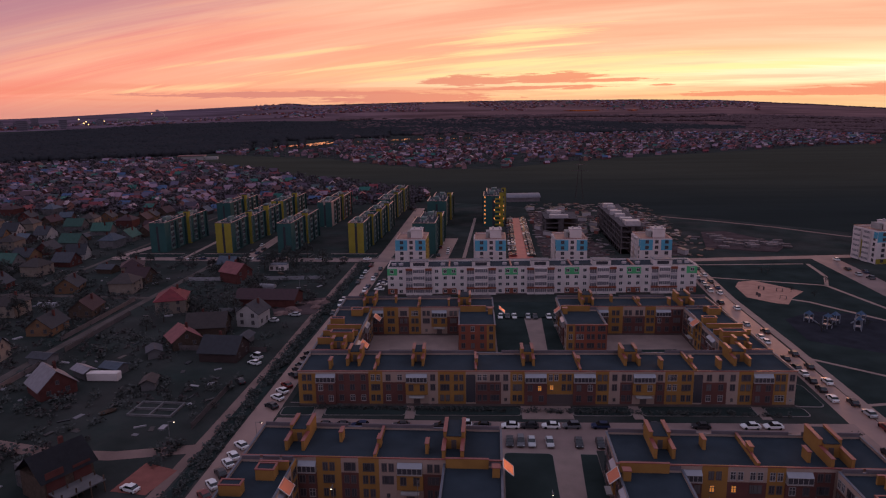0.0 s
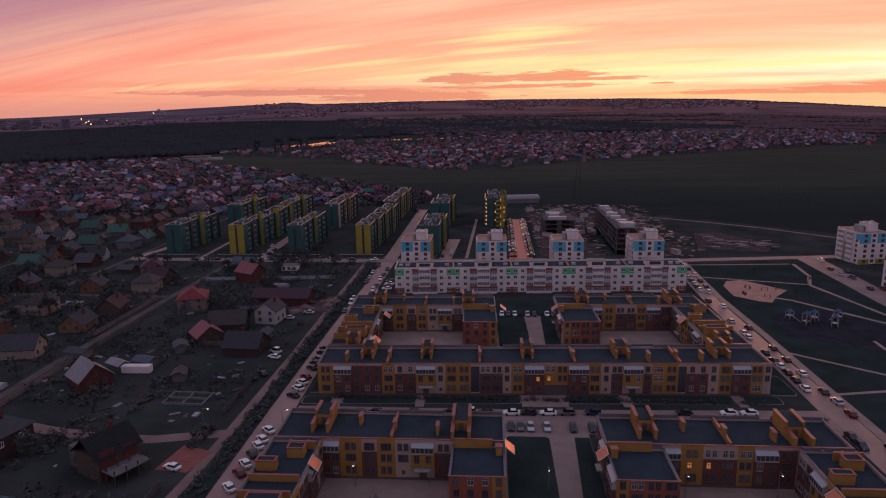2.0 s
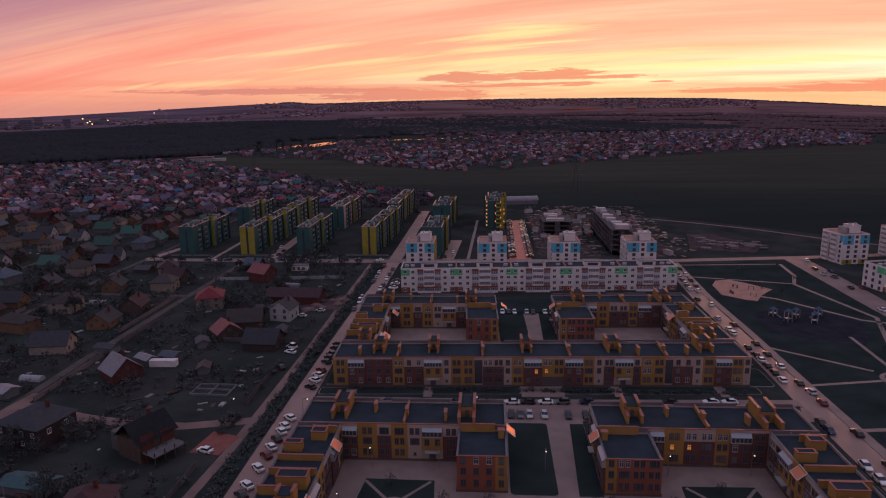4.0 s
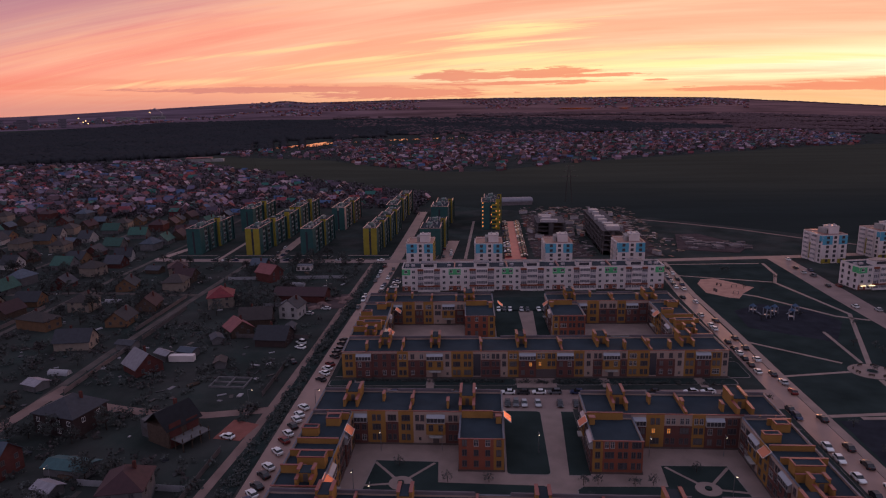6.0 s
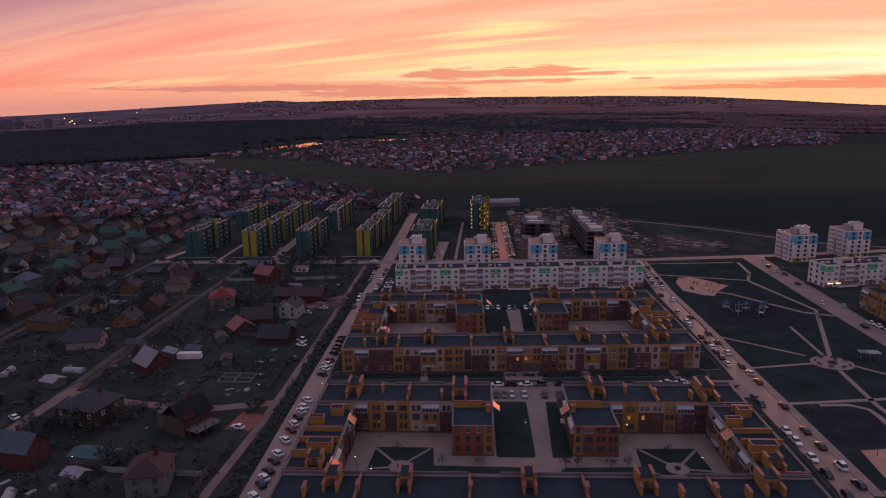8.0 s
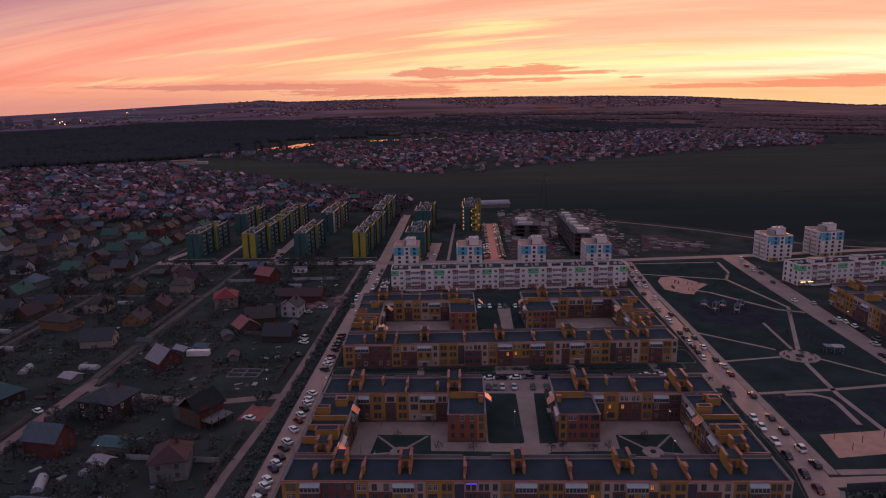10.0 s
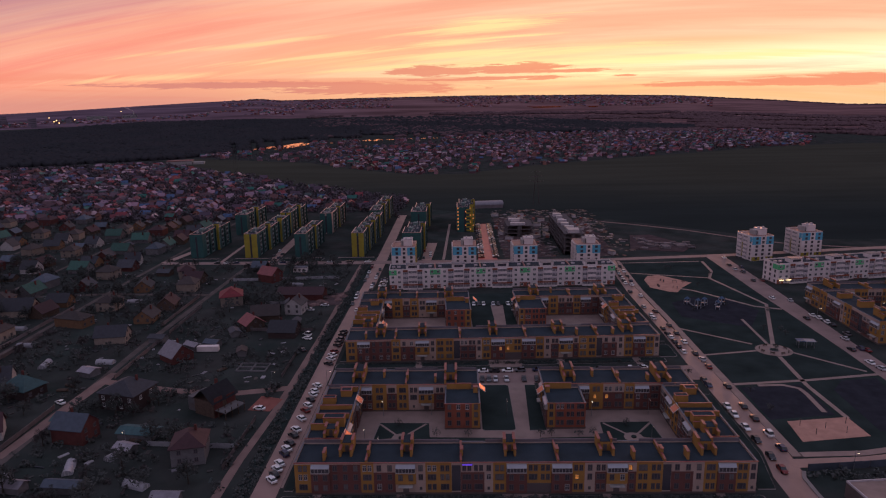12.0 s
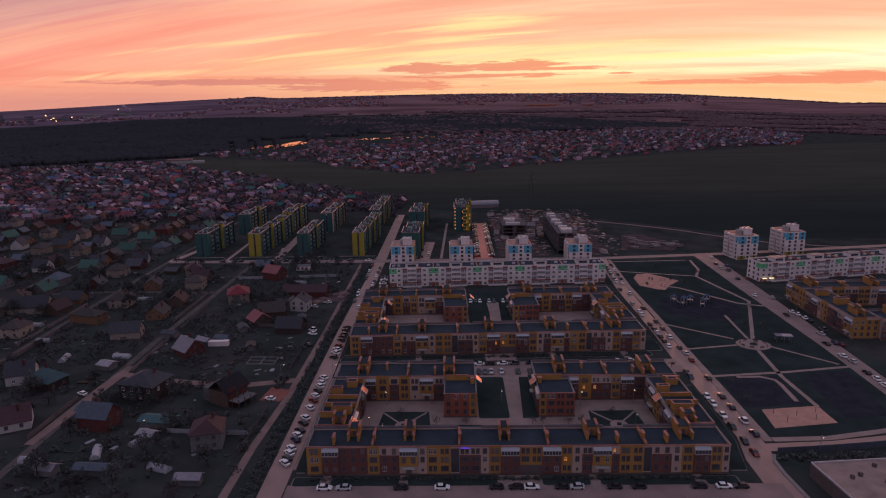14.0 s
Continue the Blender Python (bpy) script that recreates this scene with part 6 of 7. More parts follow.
def shell_house():
    """Unfinished brown house with open gables, dormer and raised veranda on posts."""
    ho = thing("house", pose(-79, 33.5, 0, 0, 0, -28), "unfinished brown block house with open gable frames", "house", "village houses")
    part("wall", boxes((-4.5, 4.5, -5, 5, -0.3, 5.6)), WALLS["wood"], ho)
    part("side_wing", boxes((-9.0, -4.5, -4, 4, -0.3, 5.0)), WALLS["grey"], ho)
    bm = bmesh.new()
    a = [bm.verts.new(c) for c in ((-5.2, -5.8, 5.2), (5.2, -5.8, 5.2), (5.2, 5.8, 5.2), (-5.2, 5.8, 5.2), (0, -5.8, 9.6), (0, 5.8, 9.6))]
    for f in ((0, 4, 5, 3), (1, 2, 5, 4), (2, 3, 5)):
        bm.faces.new([a[i] for i in f])
    bmesh.ops.solidify(bm, geom=bm.faces[:], thickness=0.2)
    part("roof", bm, ROOFS["black"], ho)
    part("gable_wall", boxes((4.52, 4.7, -4.6, -1.0, 0.0, 7.0), (4.52, 4.7, 0.8, 4.4, 0.0, 6.2)), WALLS["brick"], ho)
    part("chimney", boxes((-1.4, -0.6, 1.5, 2.3, 8.0, 10.6)), WALLS["brick"], ho)
    # Thin dark boxes stand for the shade within empty window holes.
    for y in (-3, 0.4):
        part("window_opening", boxes((-9.06, -9.0, y, y + 1.4, 1.2, 3.0)), FRAME_DARK, ho)
        part("window_opening", boxes((-8 - y * 0.3, -6.6 - y * 0.3, -4.06, -4.0, 1.0, 2.6)), FRAME_DARK, ho)
    part("veranda_deck", boxes((4.72, 9.5, -4.5, 4.5, 2.6, 2.85)), WALLS["grey"], ho)
    for x in (6.0, 9.2):
        for y in (-4.2, -1.4, 1.4, 4.2):
            part("post", boxes((x - 0.12, x + 0.12, y - 0.12, y + 0.12, -0.2, 3.8)), WALLS["wood"], ho)


shell_house()


def make_shed(w, l, h, roof_key, label):
    return make_house(w, l, h, 0.9, "grey", roof_key, label, False, False, False, "shed")


for x, y, rz, w, l, rk, label in ((-102, 94, 75, 4.5, 6, "blue", "small garage with a blue-grey roof"), (-109.5, 91, 60, 3.5, 6.5, "lavender", "garden shed with a pale sheet roof"), (-126, 24, 85, 5, 7, "teal", "low outbuilding with a teal sheet roof"), (-97, 15, 82, 5.5, 12, "teal", "long low shed with a blue-green roof"), (-96.5, 5, 70, 4, 5.5, "lavender", "small garden shed with a pale roof"), (-118, -15, 80, 3.5, 6, "lavender", "whitish shed roof among dark gardens"), (-104, -15, 85, 3.5, 10, "blue", "long shed with bluish sheet roof"), (-73, -20.5, 88, 3.2, 7, "lavender", "narrow pale-roofed shed beside a garden"), (-140, 64, 70, 5, 6, "lavender", "wide low shed with a pale sheet roof"), (-129, 101, 80, 4.5, 7, "grey", "low grey shed in a garden"), (-86, 84, 15, 3.5, 5, "brown", "little brown timber garden shed"), (-97, 108, 30, 4, 6, "grey", "grey timber shed in a garden"), (-72, 120, 0, 3.5, 8, "grey", "narrow grey shed by a track")):
    put(make_shed(w, l, 2.4, rk, label), x, y, rz)
box_van = thing("container", pose(-102, 88.5, 0, 0, 0, 2), "long white storage container on grass", "container")
part("body", boxes((-4.5, 4.5, -1.2, 1.2, 0.25, 2.5)), PLASTER_WHITE, box_van)
part("skid", boxes((-4.3, 4.3, -1.0, 1.0, 0.0, 0.25)), FRAME_DARK, box_van)

# foundation walls of a house to be
fnd = thing("foundation", pose(-77, 70, 0, 0, 0, -2), "pale concrete foundation walls of an unbuilt house", "foundation")
part("wall", boxes((-6, 6, -4, -3.6, -0.2, 0.6), (-6, 6, 3.6, 4, -0.2, 0.6), (-6, -5.6, -3.6, 3.6, -0.2, 0.6), (5.6, 6, -3.6, 3.6, -0.2, 0.6), (-0.2, 0.2, -3.6, 3.6, -0.2, 0.6), (-5.6, -0.2, -0.2, 0.2, -0.2, 0.6), (0.2, 5.6, -0.2, 0.2, -0.2, 0.6)), WALLS["grey"], fnd)

# kinds for the rest of the village
KINDS = [make_house(9, 10, 3.0, 3.8, "brick", "grey", "brick village house with a grey gable roof"), make_house(8.5, 11, 3.2, 3.6, "wood", "maroon", "timber village house with a dark red roof"), make_house(10, 10, 5.0, 3.0, "beige", "brown", "two-storey beige village house with a brown hipped roof", True), make_house(9, 12, 3.2, 4.2, "grey", "green", "village house with a dark green metal roof"), make_house(9, 9.5, 3.4, 4.4, "white", "black", "whitewashed village house with a steep dark roof"), make_house(10.5, 11, 5.2, 2.8, "brick", "maroon", "two-storey brick villa with a maroon hipped roof", True), make_house(8, 9, 2.9, 3.0, "dark", "blue", "low dark house with a bluish metal roof"), make_house(9, 11, 3.0, 3.6, "ochre", "black", "ochre house with a dark tiled gable roof"), make_house(9.5, 10.5, 4.8, 3.2, "grey", "blue", "grey house with a blue-grey metal roof", True), make_house(6, 8, 2.4, 1.6, "wood", "grey", "small timber summer cottage", False, False)]
kind_used = [False] * len(KINDS)
FIXED = [(-112, 80), (-76.5, 141), (-114.5, 157), (-106, 201), (-160, 211), (-112, 39), (-117, 14), (-155, 47), (-75.5, 2.5), (-150, 102), (-220, 141), (-180, 124), (-168, 52), (-147, 15), (-79, 166), (-74, 108), (-89, 131), (-92, 118), (-79, 33.5), (-77, 70), (-102, 92), (-65, 38)]


def free(x, y, r):
    return all(math.hypot(x - a, y - b) > r for a, b in FIXED)


rnd = random.Random(21)
count = 0
for lane in (-132.5, -191, -251, -312, -372, -432):
    for sx in (-1, 1):
        y = -60 + rnd.uniform(0, 10)
        while y < 400:
            x = lane + sx * rnd.uniform(13, 19)
            inside = -(y + 190) * 0.74 < x < -70 and not (x > -200 and y > 232)
            if inside and free(x, y, 15) and count < 170 and not (x > -178 and y < 118) and not (x > -125 and y < 190):
                k = rnd.randrange(len(KINDS))
                m = pose(x, y, 0, 0, 0, rnd.choice((0, 90, 180, 270)) + rnd.uniform(-14, 14))
                if kind_used[k]:
                    copy_thing(KINDS[k], m)
                else:
                    kind_used[k] = True
                    KINDS[k].matrix_basis = m
                FIXED.append((x, y))
                count += 1
            y += rnd.uniform(13, 21)
for x, y in ((-130, 225), (-146, 185), (-97, -40)):
    k = rnd.randrange(len(KINDS))
    m = pose(x, y, 0, 0, 0, rnd.uniform(0, 360))
    if free(x, y, 11):
        copy_thing(KINDS[k], m)
        FIXED.append((x, y))

# garden trees and undergrowth
n = 0
while n < 95:
    y = rnd.uniform(-50, 250) ** 1.0
    x = rnd.uniform(-330, -66)
    if x > -(y + 190) * 0.72 and not (x > -130 and 45 < y < 130) and free(x, y, 7) and min(abs(x - lane) for lane in (-132.5, -191, -251, -312)) > 4 and not (58 < -x < 62):
        put_tree(rnd.choice((0, 0, 1, 1, 2, 3)), x, y, rnd.uniform(0, 360))
        n += 1
spots = []
while len(spots) < 3000:
    y = rnd.uniform(-60, 430)
    x = rnd.uniform(-440, -62)
    if x > -(y + 190) * 0.75 and free(x, y, 5) and min(abs(x - lane) for lane in (-132.5, -191, -251, -312, -372)) > 3.2 and not (x > -200 and y > 235) and noise.noise((x / 22, y / 22, 5)) > -0.12:
        spots.append((x, y))
shrub_field("undergrowth", spots[:2100], LEAF, "dark shrubs and weeds filling the gardens", (0.6, 1.7), 5)
shrub_field("undergrowth", spots[2100:], LEAF_DRY, "brownish bare bushes in the gardens", (0.6, 1.5), 5)

# plastic tunnels, wood piles and parked things in the gardens
TUNNEL = mat("tunnel_sheet", (0.27, 0.26, 0.28), 0.45, spots=0.3, scale=1.2, piece=0.3)


def greenhouse(w, l):
    gh = thing("greenhouse", pose(0, 0, 0), "whitish plastic tunnel greenhouse in a dark garden", "greenhouse", "greenhouses")
    arch = [(w / 2 * math.cos(a * math.pi / 8), w * 0.55 * math.sin(a * math.pi / 8)) for a in range(9)]
    part("cover", loft([[(x, y, z) for x, z in arch] for y in (-l / 2, -l / 6, l / 6, l / 2)]), TUNNEL, gh)
    for y in (-l / 2 - 0.04, l / 2 + 0.04):
        part("door_frame", boxes((-0.5, -0.42, y - 0.03, y + 0.03, 0, w * 0.46), (0.42, 0.5, y - 0.03, y + 0.03, 0, w * 0.46)), FRAME_WHITE, gh)
    return gh


tunnel = put(greenhouse(3.0, 7.5), -98.5, 3.5, -25)
for x, y, rz in ((-127, -8.5, 82), (-109, -4, 20), (-85, -13, 70), (-140, 76, 85), (-186, 96, 88), (-158, 118, 84), (-164, 74, 10), (-176, 32, 80), (-204, 118, 86), (-122, 178, 80), (-168, 160, 92), (-230, 90, 85), (-143, 128, 88), (-88, 190, 80)):
    if free(x, y, 5.5):
        copy_thing(tunnel, pose(x, y, 0, 0, 0, rz))
heap = tagged(link("tree_log", loft([[(0.9 * math.cos(a * 0.785) * q, y, 0.45 + 0.5 * math.sin(a * 0.785) * q) for a in range(8)] for y, q in ((-2.0, 0.8), (-1.0, 1.0), (1.0, 1.05), (2.0, 0.8))]), WALLS["wood"]), "thick pale sawn tree log lying in a garden", "log", "sawn trunks")
heap.matrix_basis = pose(-97, 12, 0, 0, 0, 70)
for k in range(9):
    x, y = rnd.uniform(-215, -66), rnd.uniform(-25, 215)
    if free(x, y, 7):
        copy_thing(heap, pose(x, y, 0, 0, 0, rnd.uniform(0, 180)))

# garden fences
FENCE = mat("fence_sheet", (0.16, 0.13, 0.13), 0.6, 0.2, spots=0.3, piece=0.3)
FENCE_PALE = mat("fence_pale", (0.30, 0.29, 0.31), 0.6, 0.1, spots=0.3)


def fence(p, q, h=1.8, m=None, label="sheet metal garden fence"):
    d = Vector((q[0] - p[0], q[1] - p[1]))
    fe = thing("fence", pose(p[0], p[1], 0, 0, 0, math.degrees(math.atan2(d.y, d.x))), label, "fence", "garden fences")
    part("panel", boxes((0, d.length, -0.03, 0.03, 0.1, h)), m or FENCE, fe)
    for k in range(int(d.length // 6) + 1):
        part("post", boxes((k * 6 - 0.06, k * 6 + 0.06, 0.04, 0.16, -0.2, h + 0.05)), FRAME_DARK, fe)


for p, q, m in (((-62, 112), (-95, 113), None), ((-98, 153), (-86, 154.5), FENCE_PALE), ((-86, 154.5), (-82, 176), FENCE_PALE), ((-128, 60), (-128, 100), None), ((-136.5, 5), (-136.5, 35), None), ((-136, 120), (-136, 168), None), ((-128, 110), (-128, 150), None), ((-63, 60), (-63, 86), None), ((-92, 9), (-64, 7), FENCE_PALE), ((-187, 60), (-187, 110), None), ((-195, 90), (-195, 150), None), ((-128, 200), (-66, 204), FENCE_PALE), ((-63.5, -5), (-63, 26), None)):
    fence(p, q, 1.8, m)

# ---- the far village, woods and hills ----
# Far foliage is lightened to mauve to carry the dusk haze.
LEAF_FAR = mat("leaf_haze_mauve", (0.094, 0.074, 0.090), 0.9, spots=0.5, scale=0.05, fine=0.6, bump=0, tint=(0.060, 0.062, 0.062))


def island_mat(name, stops, rough=0.85):
    """Each separate piece takes its own colour from the ramp."""
    m = bpy.data.materials.new(name)
    m.use_nodes = True
    nn, ll = m.node_tree.nodes, m.node_tree.links
    geo, ramp = nn.new("ShaderNodeNewGeometry"), nn.new("ShaderNodeValToRGB")
    ramp.color_ramp.interpolation = "CONSTANT"
    while len(ramp.color_ramp.elements) < len(stops):
        ramp.color_ramp.elements.new(0.5)
    for i, (e, c) in enumerate(zip(ramp.color_ramp.elements, stops)):
        e.position, e.color = i / len(stops), (*c, 1)
    ll.new(geo.outputs["Random Per Island"], ramp.inputs[0])
    ll.new(ramp.outputs[0], nn["Principled BSDF"].inputs["Base Color"])
    nn["Principled BSDF"].inputs["Roughness"].default_value = rough
    nn["Principled BSDF"].inputs["Specular IOR Level"].default_value = 0.2
    return m


# Pink of the distance haze is mixed into these roof and wall colours.
FAR_ROOF = island_mat("far_roofs", [(0.024, 0.103, 0.085), (0.047, 0.084, 0.165), (0.185, 0.031, 0.033), (0.320, 0.227, 0.249), (0.074, 0.048, 0.070), (0.127, 0.029, 0.038), (0.234, 0.146, 0.195), (0.053, 0.072, 0.074), (0.096, 0.041, 0.042), (0.053, 0.034, 0.054), (0.103, 0.059, 0.077), (0.177, 0.034, 0.044), (0.293, 0.177, 0.229), (0.087, 0.045, 0.054), (0.103, 0.084, 0.135)], 0.6)
FAR_WALL = island_mat("far_walls", [(0.135, 0.037, 0.040), (0.268, 0.145, 0.158), (0.108, 0.055, 0.063), (0.360, 0.210, 0.253), (0.202, 0.109, 0.121), (0.122, 0.065, 0.068), (0.268, 0.127, 0.104)])


def far_houses(name, places, label, grow=1.0, seed=1):
    """Gabled houses by the hundred as one settlement."""
    rnd = random.Random(seed)
    wv, wf, rv, rf = [], [], [], []
    for x, y in places:
        z = ground_z(x, y)
        w, l, h, r = rnd.uniform(7, 11) * grow, rnd.uniform(8, 13) * grow, rnd.uniform(2.8, 5.5) * grow, rnd.uniform(2.4, 4.2) * grow
        a = rnd.choice((0.1, 1.67)) + rnd.uniform(-0.3, 0.3)
        c, s = math.cos(a), math.sin(a)

        def at(px, py, pz):
            return (x + px * c - py * s, y + px * s + py * c, z + pz)

        i = len(wv)
        wv += [at(px, py, pz) for pz in (-0.5, h) for px, py in ((-w / 2, -l / 2), (w / 2, -l / 2), (w / 2, l / 2), (-w / 2, l / 2))] + [at(0, -l / 2, h + r), at(0, l / 2, h + r)]
        wf += [(i, i + 1, i + 5, i + 8, i + 4), (i + 1, i + 2, i + 6, i + 5), (i + 2, i + 3, i + 7, i + 9, i + 6), (i + 3, i, i + 4, i + 7)]
        j = len(rv)
        e = 0.5
        rv += [at(-w / 2 - e, -l / 2 - e, h - 0.2), at(0, -l / 2 - e, h + r + 0.15), at(0, l / 2 + e, h + r + 0.15), at(-w / 2 - e, l / 2 + e, h - 0.2), at(w / 2 + e, -l / 2 - e, h - 0.2), at(w / 2 + e, l / 2 + e, h - 0.2)]
        rf += [(j, j + 1, j + 2, j + 3), (j + 1, j + 4, j + 5, j + 2)]
    ob = tagged(new(name, leaf_mesh(name, wv, wf, FAR_WALL)), label, "houses", kind="stuff")
    ro = new("roof", leaf_mesh("roof", rv, rf, FAR_ROOF))
    ro.parent = ob
    return ob


def polar(az, d):
    return HUB[0] + d * math.sin(az), HUB[1] + d * math.cos(az)


PONDS = ((-0.282, 1520, 11, 45), (-0.252, 1560, 19, 100), (-0.232, 1590, 9, 40), (-0.305, 1480, 6, 20), (-0.139, 1690, 11, 32), (-0.122, 1700, 10, 40), (-0.103, 1705, 8, 26), (-0.072, 1720, 7, 20), (-0.052, 1725, 8, 20), (-0.034, 1725, 7, 18), (-0.19, 1620, 5, 12), (-0.335, 1420, 4, 10), (0.133, 3330, 85, 60), (0.198, 3300, 20, 40))


def clear(x, y, ahead=150, behind=240):
    """False near a pond, and where growth would hide it or its mirrored sky."""
    az, d = math.atan2(x - HUB[0], y - HUB[1]), math.hypot(x - HUB[0], y - HUB[1])
    return all(abs(az - a) > w / dd + 0.004 or not dd - ahead < d < dd + behind for a, dd, w, l in PONDS)


rnd = random.Random(33)
# village beyond the garden plots, up to the edge of the field
places = []
while len(places) < 850:
    az = rnd.uniform(-0.70, -0.10)
    d = rnd.uniform(430, 1230)
    x, y = polar(az, d)
    edge = float(np.interp(az, (-0.7, -0.45, -0.38, -0.25, -0.12), (1230, 1200, 1010, 780, 640)))
    if d < edge and (y > 405 or x < -450) and x < -48 and not (-182 < x < -50 and y < 445):
        places.append((round(x / 17) * 17 + rnd.uniform(-5, 5), y))
far_houses("village", places, "dense village of small gabled houses at dusk", 0.8, 3)
bush = []
while len(bush) < 5600:
    az = rnd.uniform(-0.70, -0.08)
    x, y = polar(az, rnd.uniform(420, 1260))
    d = math.hypot(x - HUB[0], y - HUB[1])
    edge = float(np.interp(az, (-0.7, -0.45, -0.38, -0.25, -0.12), (1260, 1230, 1040, 800, 660)))
    if d < edge and (y > 400 or x < -440) and x < -48 and not (-182 < x < -50 and y < 440):
        bush.append((x, y))
shrub_field("village_trees", bush, LEAF_FAR, "dark trees between the far village houses", (1.9, 4.4), 5, "trees")

# settlement past the field
NEAR_AZ, NEAR_D, FAR_D = (-0.40, -0.23, -0.172, -0.079, 0.006, 0.122, 0.28, 0.421, 0.50), (1290, 1109, 988, 885, 875, 989, 1151, 1384, 1480), (1340, 1640, 1700, 1740, 1790, 1890, 2000, 2080, 1700)
places, bush = [], []
while len(places) < 2300:
    az = rnd.uniform(-0.38, 0.49)
    d0, d1 = float(np.interp(az, NEAR_AZ, NEAR_D)), float(np.interp(az, NEAR_AZ, FAR_D))
    d = d0 + (d1 - d0) * rnd.random() ** 0.85
    if az < -0.2 and d < d0 + 0.4 * (d1 - d0) and rnd.random() < 0.85:
        continue
    if not clear(*polar(az, d), 240, 120):
        continue
    places.append(polar(az, d))
    if len(places):
        bush.append(polar(az + rnd.uniform(-0.01, 0.01), d + rnd.uniform(-15, 15)))
        bush.append(polar(rnd.uniform(-0.38, 0.49), d + rnd.uniform(0, 30)))
bush = [(x, y) for x, y in bush if math.hypot(x - HUB[0], y - HUB[1]) > float(np.interp(math.atan2(x - HUB[0], y - HUB[1]), NEAR_AZ, NEAR_D)) and clear(x, y)]
far_houses("village", places, "far settlement of gabled houses past a dark field", 0.72, 8)
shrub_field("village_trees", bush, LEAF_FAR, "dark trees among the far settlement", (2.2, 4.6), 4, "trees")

# settlements on the hill slopes
places = []
while len(places) < 1500:
    az = rnd.uniform(-0.34, 0.36)
    d = rnd.uniform(3350, 4250)
    if noise.noise((az * 9, d / 300, 4)) > -0.12 and clear(*polar(az, d)):
        places.append(polar(az, d))
while len(places) < 1950:
    az = rnd.uniform(-0.66, -0.24)
    d = rnd.uniform(3050, 3350) + 260 * (az + 0.45)
    if noise.noise((az * 14, d / 200, 8)) > -0.05:
        places.append(polar(az, d))
far_houses("hill_village", places, "specks of houses on a far hill slope", 1.0, 5)

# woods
# Tones of far and hill woods are lifted to stand for haze.
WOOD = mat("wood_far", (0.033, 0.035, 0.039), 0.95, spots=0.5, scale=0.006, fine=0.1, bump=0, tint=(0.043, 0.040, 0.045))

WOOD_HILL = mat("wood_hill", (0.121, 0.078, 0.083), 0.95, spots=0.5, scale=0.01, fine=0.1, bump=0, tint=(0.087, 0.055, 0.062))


def woods(name, places, size, label, seed, high=(9, 16), leaf=None):
    """Closed woodland: irregular tapering crowns by the thousand."""
    rnd = random.Random(seed)
    verts, faces = [], []
    for x, y in places:
        z = ground_z(x, y) - 1
        r, h = rnd.uniform(*size), rnd.uniform(*high)
        n = 5
        i = len(verts)
        for hh, rr in ((0.1, 0.8), (0.5, 1.0), (0.85, 0.6)):
            for k in range(n):
                a = 6.283 * k / n + rnd.uniform(-0.4, 0.4)
                q = r * rr * rnd.uniform(0.65, 1.2)
                verts.append((x + q * math.cos(a), y + q * math.sin(a), z + h * hh * rnd.uniform(0.85, 1.15)))
        verts.append((x, y, z + h))
        for lv in range(2):
            for k in range(n):
                j = (k + 1) % n
                faces.append((i + lv * n + k, i + lv * n + j, i + lv * n + n + j, i + lv * n + n + k))
        for k in range(n):
            faces.append((i + 2 * n + k, i + 2 * n + (k + 1) % n, i + 3 * n))
    me = leaf_mesh(name, verts, faces, leaf or WOOD)
    for f in me.polygons:
        f.use_smooth = True
    return tagged(new(name, me), label, "woods", kind="stuff")


def wood_places(n, az0, az1, lo, hi, keep=lambda az, d: True):
    out = []
    while len(out) < n:
        az = rnd.uniform(az0, az1)
        a, b = lo(az), hi(az)
        d = math.sqrt(rnd.uniform(a * a, b * b))
        if keep(az, d) and clear(*polar(az, d)):
            out.append(polar(az, d))
    return out


woods("woods", wood_places(15000, -0.72, -0.2, lambda a: float(np.interp(a, (-0.72, -0.42, -0.3, -0.2), (1290, 1300, 1420, 1740))), lambda a: float(np.interp(a, (-0.72, -0.45, -0.2), (2500, 2900, 2700)))), (7, 12), "dark forest belt beyond the village", 2, (8, 12))
woods("woods", wood_places(5200, -0.2, 0.34, lambda a: float(np.interp(a, (-0.2, 0, 0.2, 0.34), (1790, 1850, 1960, 2050))), lambda a: float(np.interp(a, (-0.2, 0.05, 0.2, 0.34), (2800, 2750, 2450, 2200)))), (8, 14), "dark forest belt behind the far settlement", 4, (8, 12))
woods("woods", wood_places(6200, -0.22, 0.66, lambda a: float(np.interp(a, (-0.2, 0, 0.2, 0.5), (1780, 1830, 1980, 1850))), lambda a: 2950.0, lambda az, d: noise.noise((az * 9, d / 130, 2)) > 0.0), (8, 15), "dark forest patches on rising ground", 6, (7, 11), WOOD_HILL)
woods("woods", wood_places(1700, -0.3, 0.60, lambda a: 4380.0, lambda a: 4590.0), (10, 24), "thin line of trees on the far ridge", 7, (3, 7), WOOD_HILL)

# town blocks on the far left plain and a works chimney with steam
POLE_FAR = mat("mast_steel", (0.12, 0.11, 0.12), 0.6, 0.4, spots=0.1)
FLOOD = mat("flood_glow", (1.0, 0.62, 0.25), 0.5, spots=0.0, bump=0, emit=2.5)
TOWN_WALL = mat("town_wall", (0.17, 0.14, 0.17), 0.9, spots=0.3, scale=0.05, piece=0.25)
town = random.Random(12)
